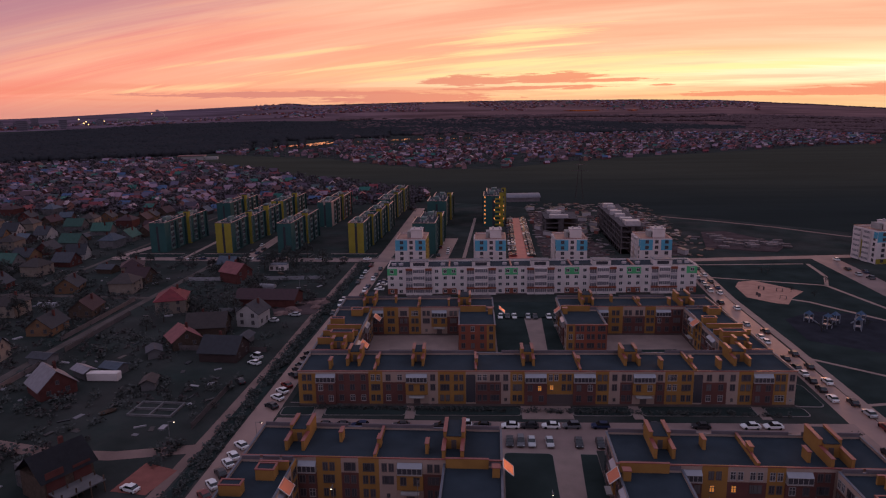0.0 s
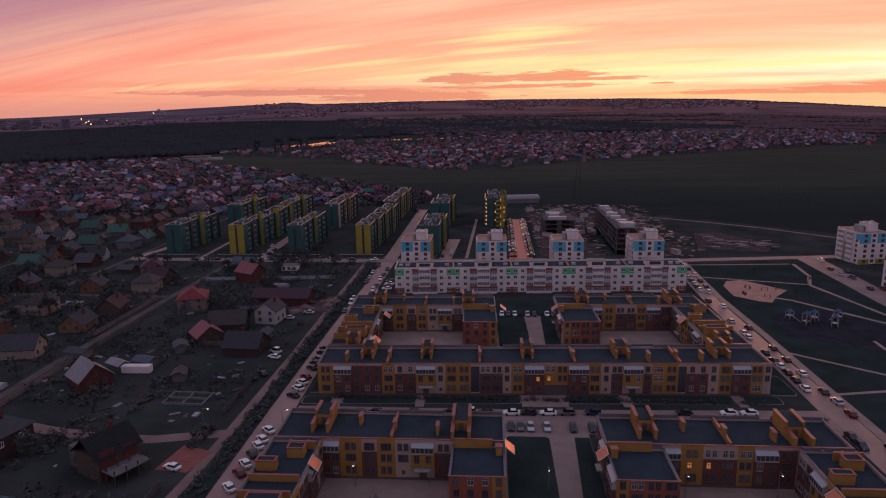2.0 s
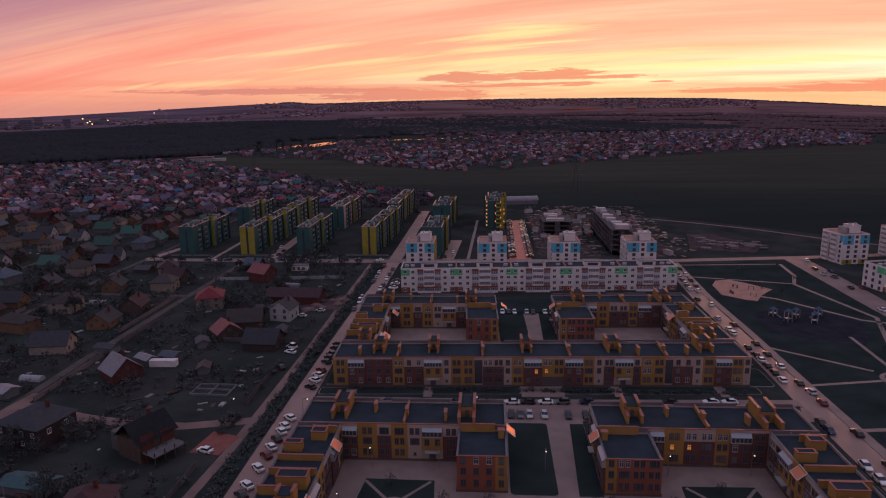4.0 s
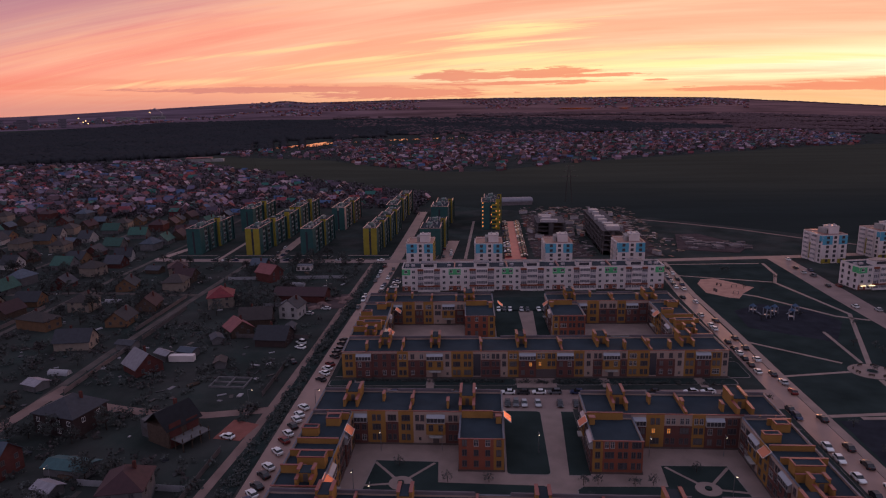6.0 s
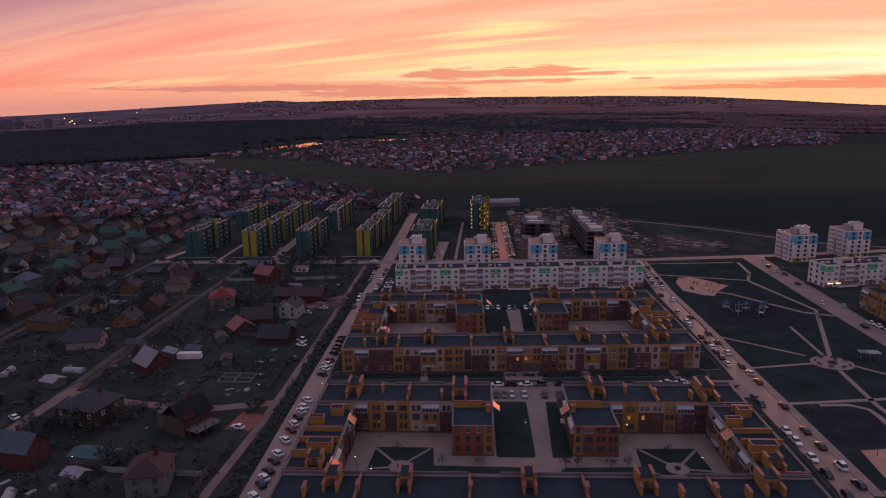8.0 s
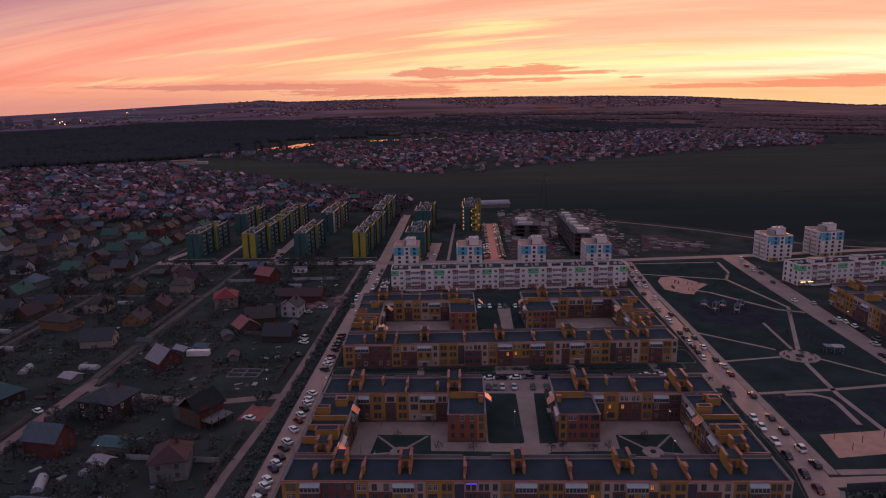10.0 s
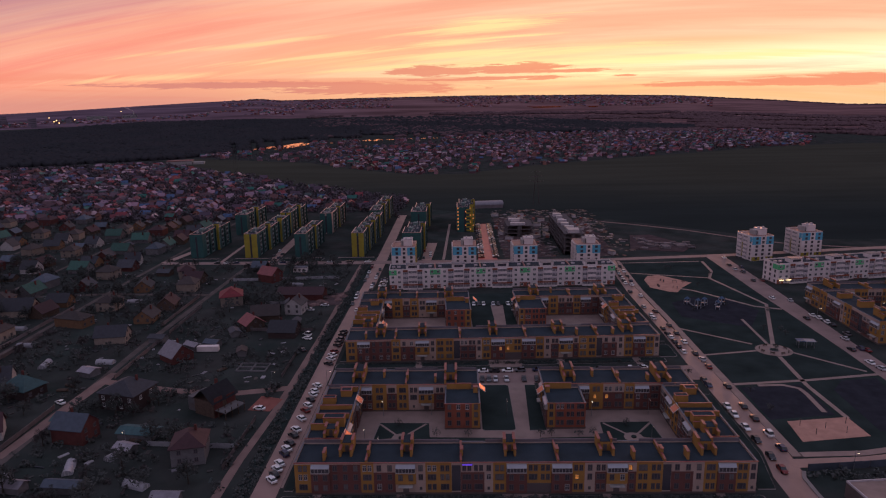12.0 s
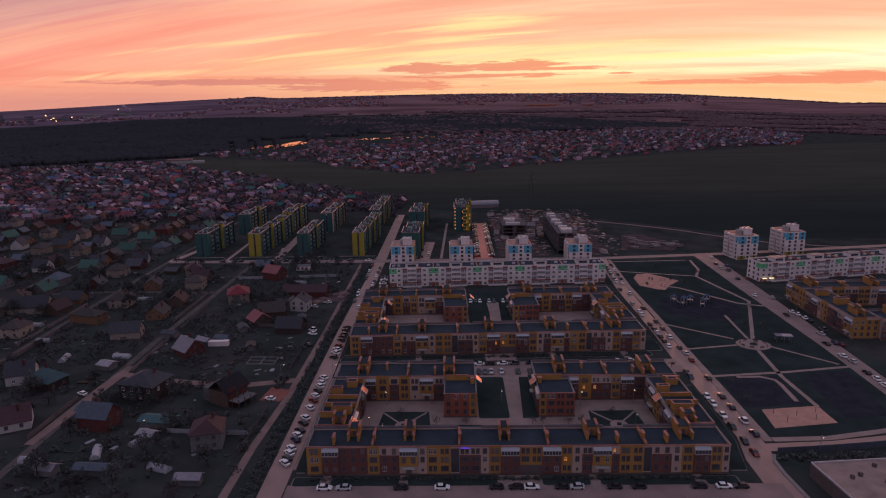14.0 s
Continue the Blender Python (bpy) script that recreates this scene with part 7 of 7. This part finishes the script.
TOWN = [(town.uniform(-0.675, -0.53), town.uniform(2960, 3250), town.uniform(14, 42), town.uniform(12, 34), "far grey apartment block on the plain") for _ in range(22)] + [(-0.50, 3250, 80, 18, "long pale factory hall far off"), (-0.46, 3300, 60, 14, "long pale factory hall far off")]
for az, d, w, h, label in TOWN:
    x, y = polar(az, d)
    bl = thing("town_block", pose(x, y, ground_z(x, y), 0, 0, -math.degrees(az)), label, "building", "far town")
    part("wall", boxes((-w / 2, w / 2, -8, 8, -6, h)), CONCRETE if "pale" in label else TOWN_WALL, bl)
    part("roof", boxes((-w / 2 - 0.5, w / 2 + 0.5, -8.5, 8.5, h, h + 1)), ROOF_BITUMEN, bl)
    for k in range(4):
        part("window_band", boxes((-w / 2 + 1, w / 2 - 1, -8.15, -8.0, 2 + k * (h - 4) / 4, 3.5 + k * (h - 4) / 4)), GLASS, bl)

# tall floodlights of a rail yard and a steam plume over the works
for az, d, h in ((-0.551, 2990, 16), (-0.548, 2960, 22), (-0.5455, 2940, 12), (-0.556, 3010, 30), (-0.527, 3000, 20), (-0.470, 3280, 30)):
    x, y = polar(az, d)
    fl = thing("floodlight_mast", pose(x, y, ground_z(x, y)), "tall floodlight mast glowing yellow on the far plain", "mast", "floodlight masts")
    part("pole", boxes((-0.4, 0.4, -0.4, 0.4, -1, h)), POLE_FAR, fl)
    part("lamp", prism(disc(0, 0, 2.0, 8), h, h + 3.5), FLOOD, fl, "glowing lamp head")
STEAM = mat("steam", (0.42, 0.30, 0.31), 1.0, spots=0.1, bump=0)
x, y = polar(-0.455, 3330)
st_rings = []
for k in range(9):
    q = k / 8
    st_rings.append([(-34 * q ** 1.3 + (1.6 + 3.5 * q) * math.cos(a * 0.785) * town.uniform(0.7, 1.2), (1.6 + 3.5 * q) * math.sin(a * 0.785), 24 + 20 * q + 3 * q * math.sin(a * 0.785 + k)) for a in range(8)])
plume = tagged(link("steam_plume", loft(st_rings), STEAM), "pale steam plume drifting from a works chimney", "steam")
plume.matrix_basis = pose(x, y, ground_z(x, y))
stack = tagged(link("works_chimney", prism(disc(0, 0, 2.2, 10), -3, 24), CONCRETE), "short concrete works chimney under a steam plume", "chimney")
stack.matrix_basis = pose(x, y, ground_z(x, y))

# large hall at the village edge, sheds by the field
hx, hy = polar(-0.412, 1190)
hall = thing("market_hall", pose(hx, hy, 0, 0, 0, 14), "low white hall with a wide pinkish roof", "hall")
part("wall", boxes((-20, 20, -12, 12, -0.3, 6)), CONCRETE, hall)
part("roof", boxes((-21, 21, -13, 13, 6, 6.8)), ROOFS["pink"], hall)
part("annex", boxes((21.2, 40, -10, 4, -0.3, 4)), CONCRETE, hall)

# ponds that mirror the sky; sunset orange is also put into their colour
WATER = mat("pond_sunset_tint", (0.60, 0.16, 0.05), 0.08, 0.8, spots=0.0, bump=0)
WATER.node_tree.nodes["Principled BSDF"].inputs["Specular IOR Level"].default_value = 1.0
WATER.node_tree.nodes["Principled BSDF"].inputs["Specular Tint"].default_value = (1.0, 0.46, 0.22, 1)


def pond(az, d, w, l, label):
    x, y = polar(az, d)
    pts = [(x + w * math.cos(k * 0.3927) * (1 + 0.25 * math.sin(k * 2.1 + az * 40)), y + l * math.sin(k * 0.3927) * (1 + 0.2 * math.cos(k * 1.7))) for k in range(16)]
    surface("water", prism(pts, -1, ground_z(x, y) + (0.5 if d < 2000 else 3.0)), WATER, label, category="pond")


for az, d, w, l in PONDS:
    pond(az, d, w, l, "pond with sunset orange put into its mirror colour")

shore = random.Random(41)
reeds = []
for az, d, w, l in PONDS:
    for k in range(int(w)) if d < 2000 else ():
        reeds.append(polar(az + shore.uniform(-1.0, 1.0) * w / d, d - l * shore.uniform(0.25, 1.15)))
shrub_field("shore_bushes", reeds, LEAF_FAR, "dark bushes along the shore of the ponds", (1.6, 3.6), 5)

# field bounds, storage yard, fence line beyond the cross street
surface("path", strip([(112, 386), (151, 361), (184, 335.5), (211, 306), (237, 284), (300, 262)], 3.0, -0.2, 0.05), DIRT, "pale track along a field edge", category="track")
surface("pavement", prism([(124, 272), (157, 262), (169, 280), (150, 320), (135, 318)], -0.2, 0.3), RUBBLE, "grey rubble and slab storage yard", category="yard")
SLAB_GREY = mat("slab_grey", (0.15, 0.125, 0.13), 0.9, spots=0.3, piece=0.4)
yrd = random.Random(3)
for k in range(40):
    t = yrd.random()
    x, y = 130 + 34 * t + yrd.uniform(-6, 6), 272 + 34 * yrd.random() * (1 - t * 0.6)
    st = thing("slab_stack", pose(x, y, 0.3, 0, 0, yrd.uniform(-20, 20)), "stack of grey concrete slabs on a storage yard", "slabs", "slab stacks")
    part("slab", boxes((-2.4, 2.4, -1.2, 1.2, 0, yrd.uniform(0.5, 1.6))), SLAB_GREY, st)

# lattice power mast beyond the houses
def mast(x, y, h):
    ma = thing("power_mast", pose(x, y, 0), "thin dark lattice power mast over the field", "mast", "power masts")
    bm = bmesh.new()
    for sx in (-1, 1):
        for sy in (-1, 1):
            v = [bm.verts.new(c) for c in ((sx * 3 - 0.15, sy * 3, 0), (sx * 3 + 0.15, sy * 3, 0), (sx * 0.4 + 0.1, sy * 0.4, h), (sx * 0.4 - 0.1, sy * 0.4, h))]
            bm.faces.new(v)
    bmesh.ops.solidify(bm, geom=bm.faces[:], thickness=0.25)
    part("leg", bm, FRAME_DARK, ma)
    for k, w in ((0.68, 7), (0.82, 5.5), (0.95, 4)):
        part("cross_arm", boxes((-w, w, -0.2, 0.2, h * k, h * k + 0.35)), FRAME_DARK, ma)


mast(82, 470, 34)
mast(-330, 820, 36)


# clutter of the building site
site = random.Random(17)
for k in range(150):
    x, y = site.uniform(36, 112), site.uniform(256, 410)
    if 74 < x < 91 and y < 338 or 40 < x < 64 and 316 < y < 347:
        continue
    kind = k % 5
    if kind == 4:
        pl = thing("pallet_stack", pose(x, y, 0, 0, 0, site.uniform(0, 180)), "stack of reddish bricks and boards on a building site", "stack", "material stacks")
        part("load", boxes((-1.2, 1.2, -0.8, 0.8, 0.15, site.uniform(0.8, 2.0))), RED_EARTH, pl)
        part("pallet", boxes((-1.3, 1.3, -0.9, 0.9, 0, 0.15)), PLINTH, pl)
    elif kind == 0:
        cb = thing("site_cabin", pose(x, y, 0, 0, 0, site.uniform(0, 180)), "small pale site cabin on rough ground", "cabin", "site cabins")
        part("body", boxes((-3, 3, -1.2, 1.2, 0.1, 2.6)), COPING_PALE, cb)
        part("roof", boxes((-3.2, 3.2, -1.4, 1.4, 2.6, 2.75)), FRAME_DARK, cb)
    else:
        r = site.uniform(1.0, 3.4)
        rings = [[(r * s_ * math.cos(a * 0.785) * site.uniform(0.8, 1.2), r * s_ * math.sin(a * 0.785) * site.uniform(0.8, 1.2), z) for a in range(8)] for s_, z in ((1.0, -0.1), (0.7, r * 0.22), (0.25, r * 0.38))]
        hp = tagged(link("earth_mound", loft(rings), RUBBLE), "low mound of grey earth on a building site", "earth mound", "earth mounds")
        hp.matrix_basis = pose(x, y, 0)
surface("pavement", prism([(36, 252), (70, 252), (66, 312), (64, 400), (36, 402)], -0.2, 0.03), RUBBLE, "rough trampled ground of a building site", category="rubble")
surface("pavement", prism([(92, 252), (112, 254), (112, 384), (96, 392)], -0.2, 0.03), RUBBLE, "rough trampled ground of a building site", category="rubble")

# spoil heaps by the track and a small white kiosk on the open plot
SPOIL = mat("spoil_pink", (0.21, 0.135, 0.125), 0.95, spots=0.5, scale=0.5, fine=2.5, bump=0.5)
for k in range(16):
    x, y, r = site.uniform(-72, -57), site.uniform(151, 175), site.uniform(1.2, 3.0)
    rings = [[(r * q * math.cos(a * 0.785) * site.uniform(0.75, 1.25), r * q * math.sin(a * 0.785) * site.uniform(0.75, 1.25), z) for a in range(8)] for q, z in ((1.0, -0.1), (0.75, r * 0.2), (0.3, r * 0.36))]
    hp = tagged(link("earth_mound", loft(rings), SPOIL), "pinkish mound of building spoil beside a dirt track", "earth mound", "spoil mounds")
    hp.matrix_basis = pose(x, y, 0)
kiosk = thing("kiosk", pose(-93.0, 222.0, 0, 0, 0, -2), "small white flat-roofed hut with dark panels for openings on an open plot", "hut")
part("wall", boxes((-4.2, 4.2, -2.0, 2.0, -0.2, 2.9)), PLASTER_WHITE, kiosk)
part("roof", boxes((-4.5, 4.5, -2.3, 2.3, 2.9, 3.1)), COPING_GREY, kiosk)
# Dark panels on the front stand for the hut's shaded inside.
for x in (-2.9, -0.2, 2.4):
    part("opening", boxes((x - 0.7, x + 0.7, -2.06, -2.004, 0.4, 2.1)), FRAME_DARK, kiosk)

# loose boards, blocks and sheets over the building site and the gardens
def scatter(name, n, spot, size, material, label, seed):
    """Small loose pieces lying about, as one litter."""
    rnd_ = random.Random(seed)
    verts, faces = [], []
    while n:
        x, y = spot(rnd_)
        if x is None:
            continue
        n -= 1
        a, w, l, h = rnd_.uniform(0, 3.14), rnd_.uniform(*size) / 2, rnd_.uniform(*size), rnd_.uniform(0.2, 1.0) * size[0]
        c, q = math.cos(a), math.sin(a)
        i = len(verts)
        verts += [(x + px * c - py * q, y + px * q + py * c, z) for z in (0.0, h) for px, py in ((-w, -l), (w, -l), (w, l), (-w, l))]
        faces += [(i + 4, i + 5, i + 6, i + 7), (i, i + 1, i + 5, i + 4), (i + 1, i + 2, i + 6, i + 5), (i + 2, i + 3, i + 7, i + 6), (i + 3, i, i + 4, i + 7)]
    return tagged(new(name, leaf_mesh(name, verts, faces, material)), label, "litter", kind="stuff")


def on_site(r):
    x, y = r.uniform(36, 125), r.uniform(254, 440)
    return (None, None) if 74 < x < 91 and y < 338 or 40 < x < 64 and 316 < y < 347 else (x, y)


def in_gardens(r):
    x, y = r.uniform(-400, -64), r.uniform(-50, 400)
    ok = x > -(y + 190) * 0.75 and free(x, y, 7) and not (x > -200 and y > 232) and min(abs(x - lane) for lane in (-132.5, -191, -251, -312, -372)) > 3
    return (x, y) if ok else (None, None)


LITTER = island_mat("litter", [(0.040, 0.032, 0.032), (0.056, 0.044, 0.044), (0.144, 0.112, 0.112), (0.096, 0.040, 0.032), (0.032, 0.036, 0.040), (0.072, 0.056, 0.060), (0.048, 0.040, 0.040), (0.040, 0.036, 0.036), (0.240, 0.200, 0.200), (0.036, 0.032, 0.032)], 0.6)
YARD_LITTER = island_mat("yard_litter", [(0.021, 0.021, 0.025), (0.035, 0.032, 0.032), (0.049, 0.042, 0.038), (0.266, 0.252, 0.266), (0.021, 0.035, 0.035), (0.035, 0.021, 0.021), (0.140, 0.133, 0.147), (0.028, 0.028, 0.028), (0.025, 0.028, 0.035)], 0.5)
scatter("site_litter", 620, on_site, (0.6, 2.6), LITTER, "blocks, boards and sheets strewn over a building site", 5)
scatter("garden_litter", 420, in_gardens, (0.4, 1.6), YARD_LITTER, "boards, barrels and sheets lying in dark gardens", 6)
store = thing("storage_hall", pose(22, 452, 0, 0, 0, 8), "long low hall with a curved grey sheet roof", "hall")
part("wall", boxes((0, 27, 0, 13, -0.2, 3.2)), SLAB_GREY, store)
part("roof", loft([[(x, 6.5 - 7.2 * math.cos(a * math.pi / 8), 3.2 + 3.0 * math.sin(a * math.pi / 8)) for a in range(9)] for x in (-0.4, 9, 18, 27.4)]), ROOFS["lavender"], store, "curved grey sheet roof")

# ---- lamps, canopies, play equipment ----
LAMP_GLOW = mat("lamp_glow", (1.0, 0.80, 0.55), 0.5, spots=0.0, bump=0, emit=3.0)
POLE = mat("galvanised_pole", (0.22, 0.22, 0.23), 0.5, 0.6, spots=0.2)


def make_lamp():
    la = thing("street_lamp", pose(0, 0, 0), "slim grey street lamp with a small glowing head", "street lamp", "street lamps")
    bm = bmesh.new()
    bmesh.ops.create_cone(bm, cap_ends=True, segments=8, radius1=0.09, radius2=0.05, depth=6.2, matrix=Matrix.Translation((0, 0, 3.0)))
    part("pole", bm, POLE, la)
    part("arm", boxes((-0.04, 0.04, -1.1, 0.05, 6.05, 6.13)), POLE, la)
    head = part("lamp_head", boxes((-0.16, 0.16, -1.5, -0.9, 6.0, 6.18)), FRAME_DARK, la)
    part("lens", boxes((-0.14, 0.14, -1.52, -1.2, 5.9, 6.0)), LAMP_GLOW, head, "glowing lamp lens")
    return la


lamp = make_lamp()
SPOTS = ((-64.5, 52, 90), (-70, 178, 200), (-20.3, 28, 0), (-4.2, 28.5, 180), (49, 27, 0), (68, 28, 0), (-19, 3.5, 0), (72.4, 52, 90), (64, 10, 0), (-24, 9, 0), (116, -6, 0), (172, 121, 90), (205, 128, 90), (-44, 52.5, 90), (21, 28, 0), (33, 28, 0), (-163, 220, 0), (-98, 8, 0))
lamp.matrix_basis = pose(SPOTS[0][0], SPOTS[0][1], 0, 0, 0, SPOTS[0][2])
for x, y, rz in SPOTS[1:]:
    copy_thing(lamp, pose(x, y, 0, 0, 0, rz))

# sloping glazed canopies on the gap sides of the courtyard wings
# The mirrored sunset's orange is put into the pane's metallic colour.
MIRROR_GLASS = mat("canopy_sunset_tint", (0.44, 0.165, 0.10), 0.42, 0.75, spots=0.0, bump=0)
for x, y, tilt in ((12.9, 30.5, 40), (32.1, 28.5, -40), (13.2, 130.4, 40), (31.6, 130.8, -40), (-27.2, 22.0, 40), (-27.4, -1.0, 40), (72.0, 14.5, -40), (-27.4, 121, 40), (-26.9, 96, 40), (72.6, 118, -40)):
    ca = thing("glass_canopy", pose(x, y, 9.1, 0, tilt, 0), "sloping glazed balcony canopy with sunset orange in its colour", "canopy", "glass canopies")
    part("pane", boxes((-1.2, 1.2, -1.7, 1.7, 0.0, 0.06)), MIRROR_GLASS, ca)
    part("frame", boxes((-1.3, -1.2, -1.8, 1.8, -0.06, 0.1), (1.2, 1.3, -1.8, 1.8, -0.06, 0.1), (-1.2, 1.2, -1.8, -1.7, -0.06, 0.1), (-1.2, 1.2, 1.7, 1.8, -0.06, 0.1)), FRAME_WHITE, ca)

# light sign on the long front house
sign = thing("light_sign", pose(7.2, -17.22, 8.55), "narrow violet light sign on a house front", "sign")
part("case", boxes((-1.45, 1.45, -0.06, 0.0, 0.0, 0.62)), FRAME_DARK, sign)
part("glowing_face", boxes((-1.35, 1.35, -0.1, -0.062, 0.08, 0.54)), VIOLET, sign)

# sheet fence and bushes along the school plot
YARD_FENCE = mat("yard_fence", (0.055, 0.065, 0.085), 0.7, spots=0.4, scale=0.4, piece=0.3)
for p, q in (((103.0, -6.6), (112, -5.8)), ((112.2, -5.8), (121, -4.9)), ((121.2, -4.9), (130, -3.8)), ((130.2, -3.8), (139, -2.6)), ((139.2, -2.6), (148, -1.2))):
    fence(p, q, 2.3, YARD_FENCE, "dark blue-grey sheet fence of a school plot")
shrub_field("plot_bushes", [(rnd.uniform(103, 146), rnd.uniform(-12, -7)) for _ in range(45)], LEAF, "dark bushes inside the school fence", (0.7, 1.6), 5)

# playground
PLAY_BLUE = mat("play_blue", (0.03, 0.07, 0.13), 0.5, spots=0.1)
PLAY_PALE = mat("play_pale", (0.2, 0.21, 0.24), 0.5, spots=0.1)


def play_tower(x, y, rz, big):
    pt = thing("play_tower", pose(x, y, 0, 0, 0, rz), "blue and pale playground tower with a slide", "play equipment", "play towers")
    for px in (-1, 1):
        for py in (-1, 1):
            part("post", boxes((px - 0.13, px + 0.13, py - 0.13, py + 0.13, 0, 3.2 * big)), PLAY_PALE, pt)
    part("deck", boxes((-1.1, 1.1, -1.1, 1.1, 1.3, 1.42)), PLAY_PALE, pt)
    bm = bmesh.new()
    bmesh.ops.create_cone(bm, cap_ends=True, segments=4, radius1=1.6, radius2=0.05, depth=1.2, matrix=Matrix.Translation((0, 0, 3.2 * big + 0.6)) @ Matrix.Rotation(radians(45), 4, "Z"))
    part("roof", bm, PLAY_BLUE, pt)
    bm = bmesh.new()
    v = [bm.verts.new(c) for c in ((1.1, -0.4, 1.4), (1.1, 0.4, 1.4), (4.2, 0.4, 0.2), (4.2, -0.4, 0.2))]
    bm.faces.new(v)
    bmesh.ops.solidify(bm, geom=bm.faces[:], thickness=0.12)
    part("slide", bm, PLAY_PALE, pt)


for x, y, rz, big in ((124, 141, 20, 1.3), (129, 146, 120, 1.0), (133, 139, 70, 1.2), (138, 147, 200, 1.0), (121, 148, 300, 0.9)):
    play_tower(x, y, rz, big)
for x, y in ((116, 180), (121, 190), (127, 187), (124, 176)):
    cl = thing("climbing_frame", pose(x, y, 0.08, 0, 0, x * 7), "small dark climbing frame on sand", "play equipment", "climbing frames")
    part("rail", boxes((-1.2, 1.2, -0.06, 0.06, 1.3, 1.4)), FRAME_DARK, cl)
    for sx in (-1.1, 1.1):
        part("post", boxes((sx - 0.06, sx + 0.06, -0.5, 0.5, 0, 1.3)), FRAME_DARK, cl)
pav = thing("pavilion", pose(150, 88, 0, 0, 0, -8), "open park pavilion with a blue and white roof", "pavilion")
for sx in (-3.0, 0, 3.0):
    for sy in (-1.3, 1.3):
        part("post", boxes((sx - 0.1, sx + 0.1, sy - 0.1, sy + 0.1, 0, 2.8)), POLE, pav)
part("roof", boxes((-3.6, -0.6, -1.8, 1.8, 2.8, 3.0)), PLAY_BLUE, pav)
part("roof", boxes((-0.58, 3.6, -1.8, 1.8, 2.8, 3.0)), PLAY_PALE, pav)
for x, y in ((116, 14), (121, 18), (126, 15), (129, 21), (114, 20)):
    po = thing("net_post", pose(x, y, 0.08), "slim dark post on a sandy court", "post", "court posts")
    part("post", boxes((-0.07, 0.07, -0.07, 0.07, 0, 2.2)), FRAME_DARK, po)

# benches round the plaza
for k in range(8):
    a = k * 0.785 + 0.3
    be = thing("bench", pose(135.5 + 5.6 * math.cos(a), 84.5 + 5.0 * math.sin(a), 0.08, 0, 0, math.degrees(a) + 90), "small slatted park bench on a plaza", "bench", "plaza benches")
    part("seat", boxes((-0.9, 0.9, -0.22, 0.22, 0.4, 0.46)), WALLS["wood"], be)
    part("backrest", boxes((-0.9, 0.9, 0.2, 0.26, 0.5, 0.85)), WALLS["wood"], be)
    for sx in (-0.7, 0.7):
        part("leg", boxes((sx - 0.05, sx + 0.05, -0.2, 0.2, 0, 0.4)), FRAME_DARK, be)
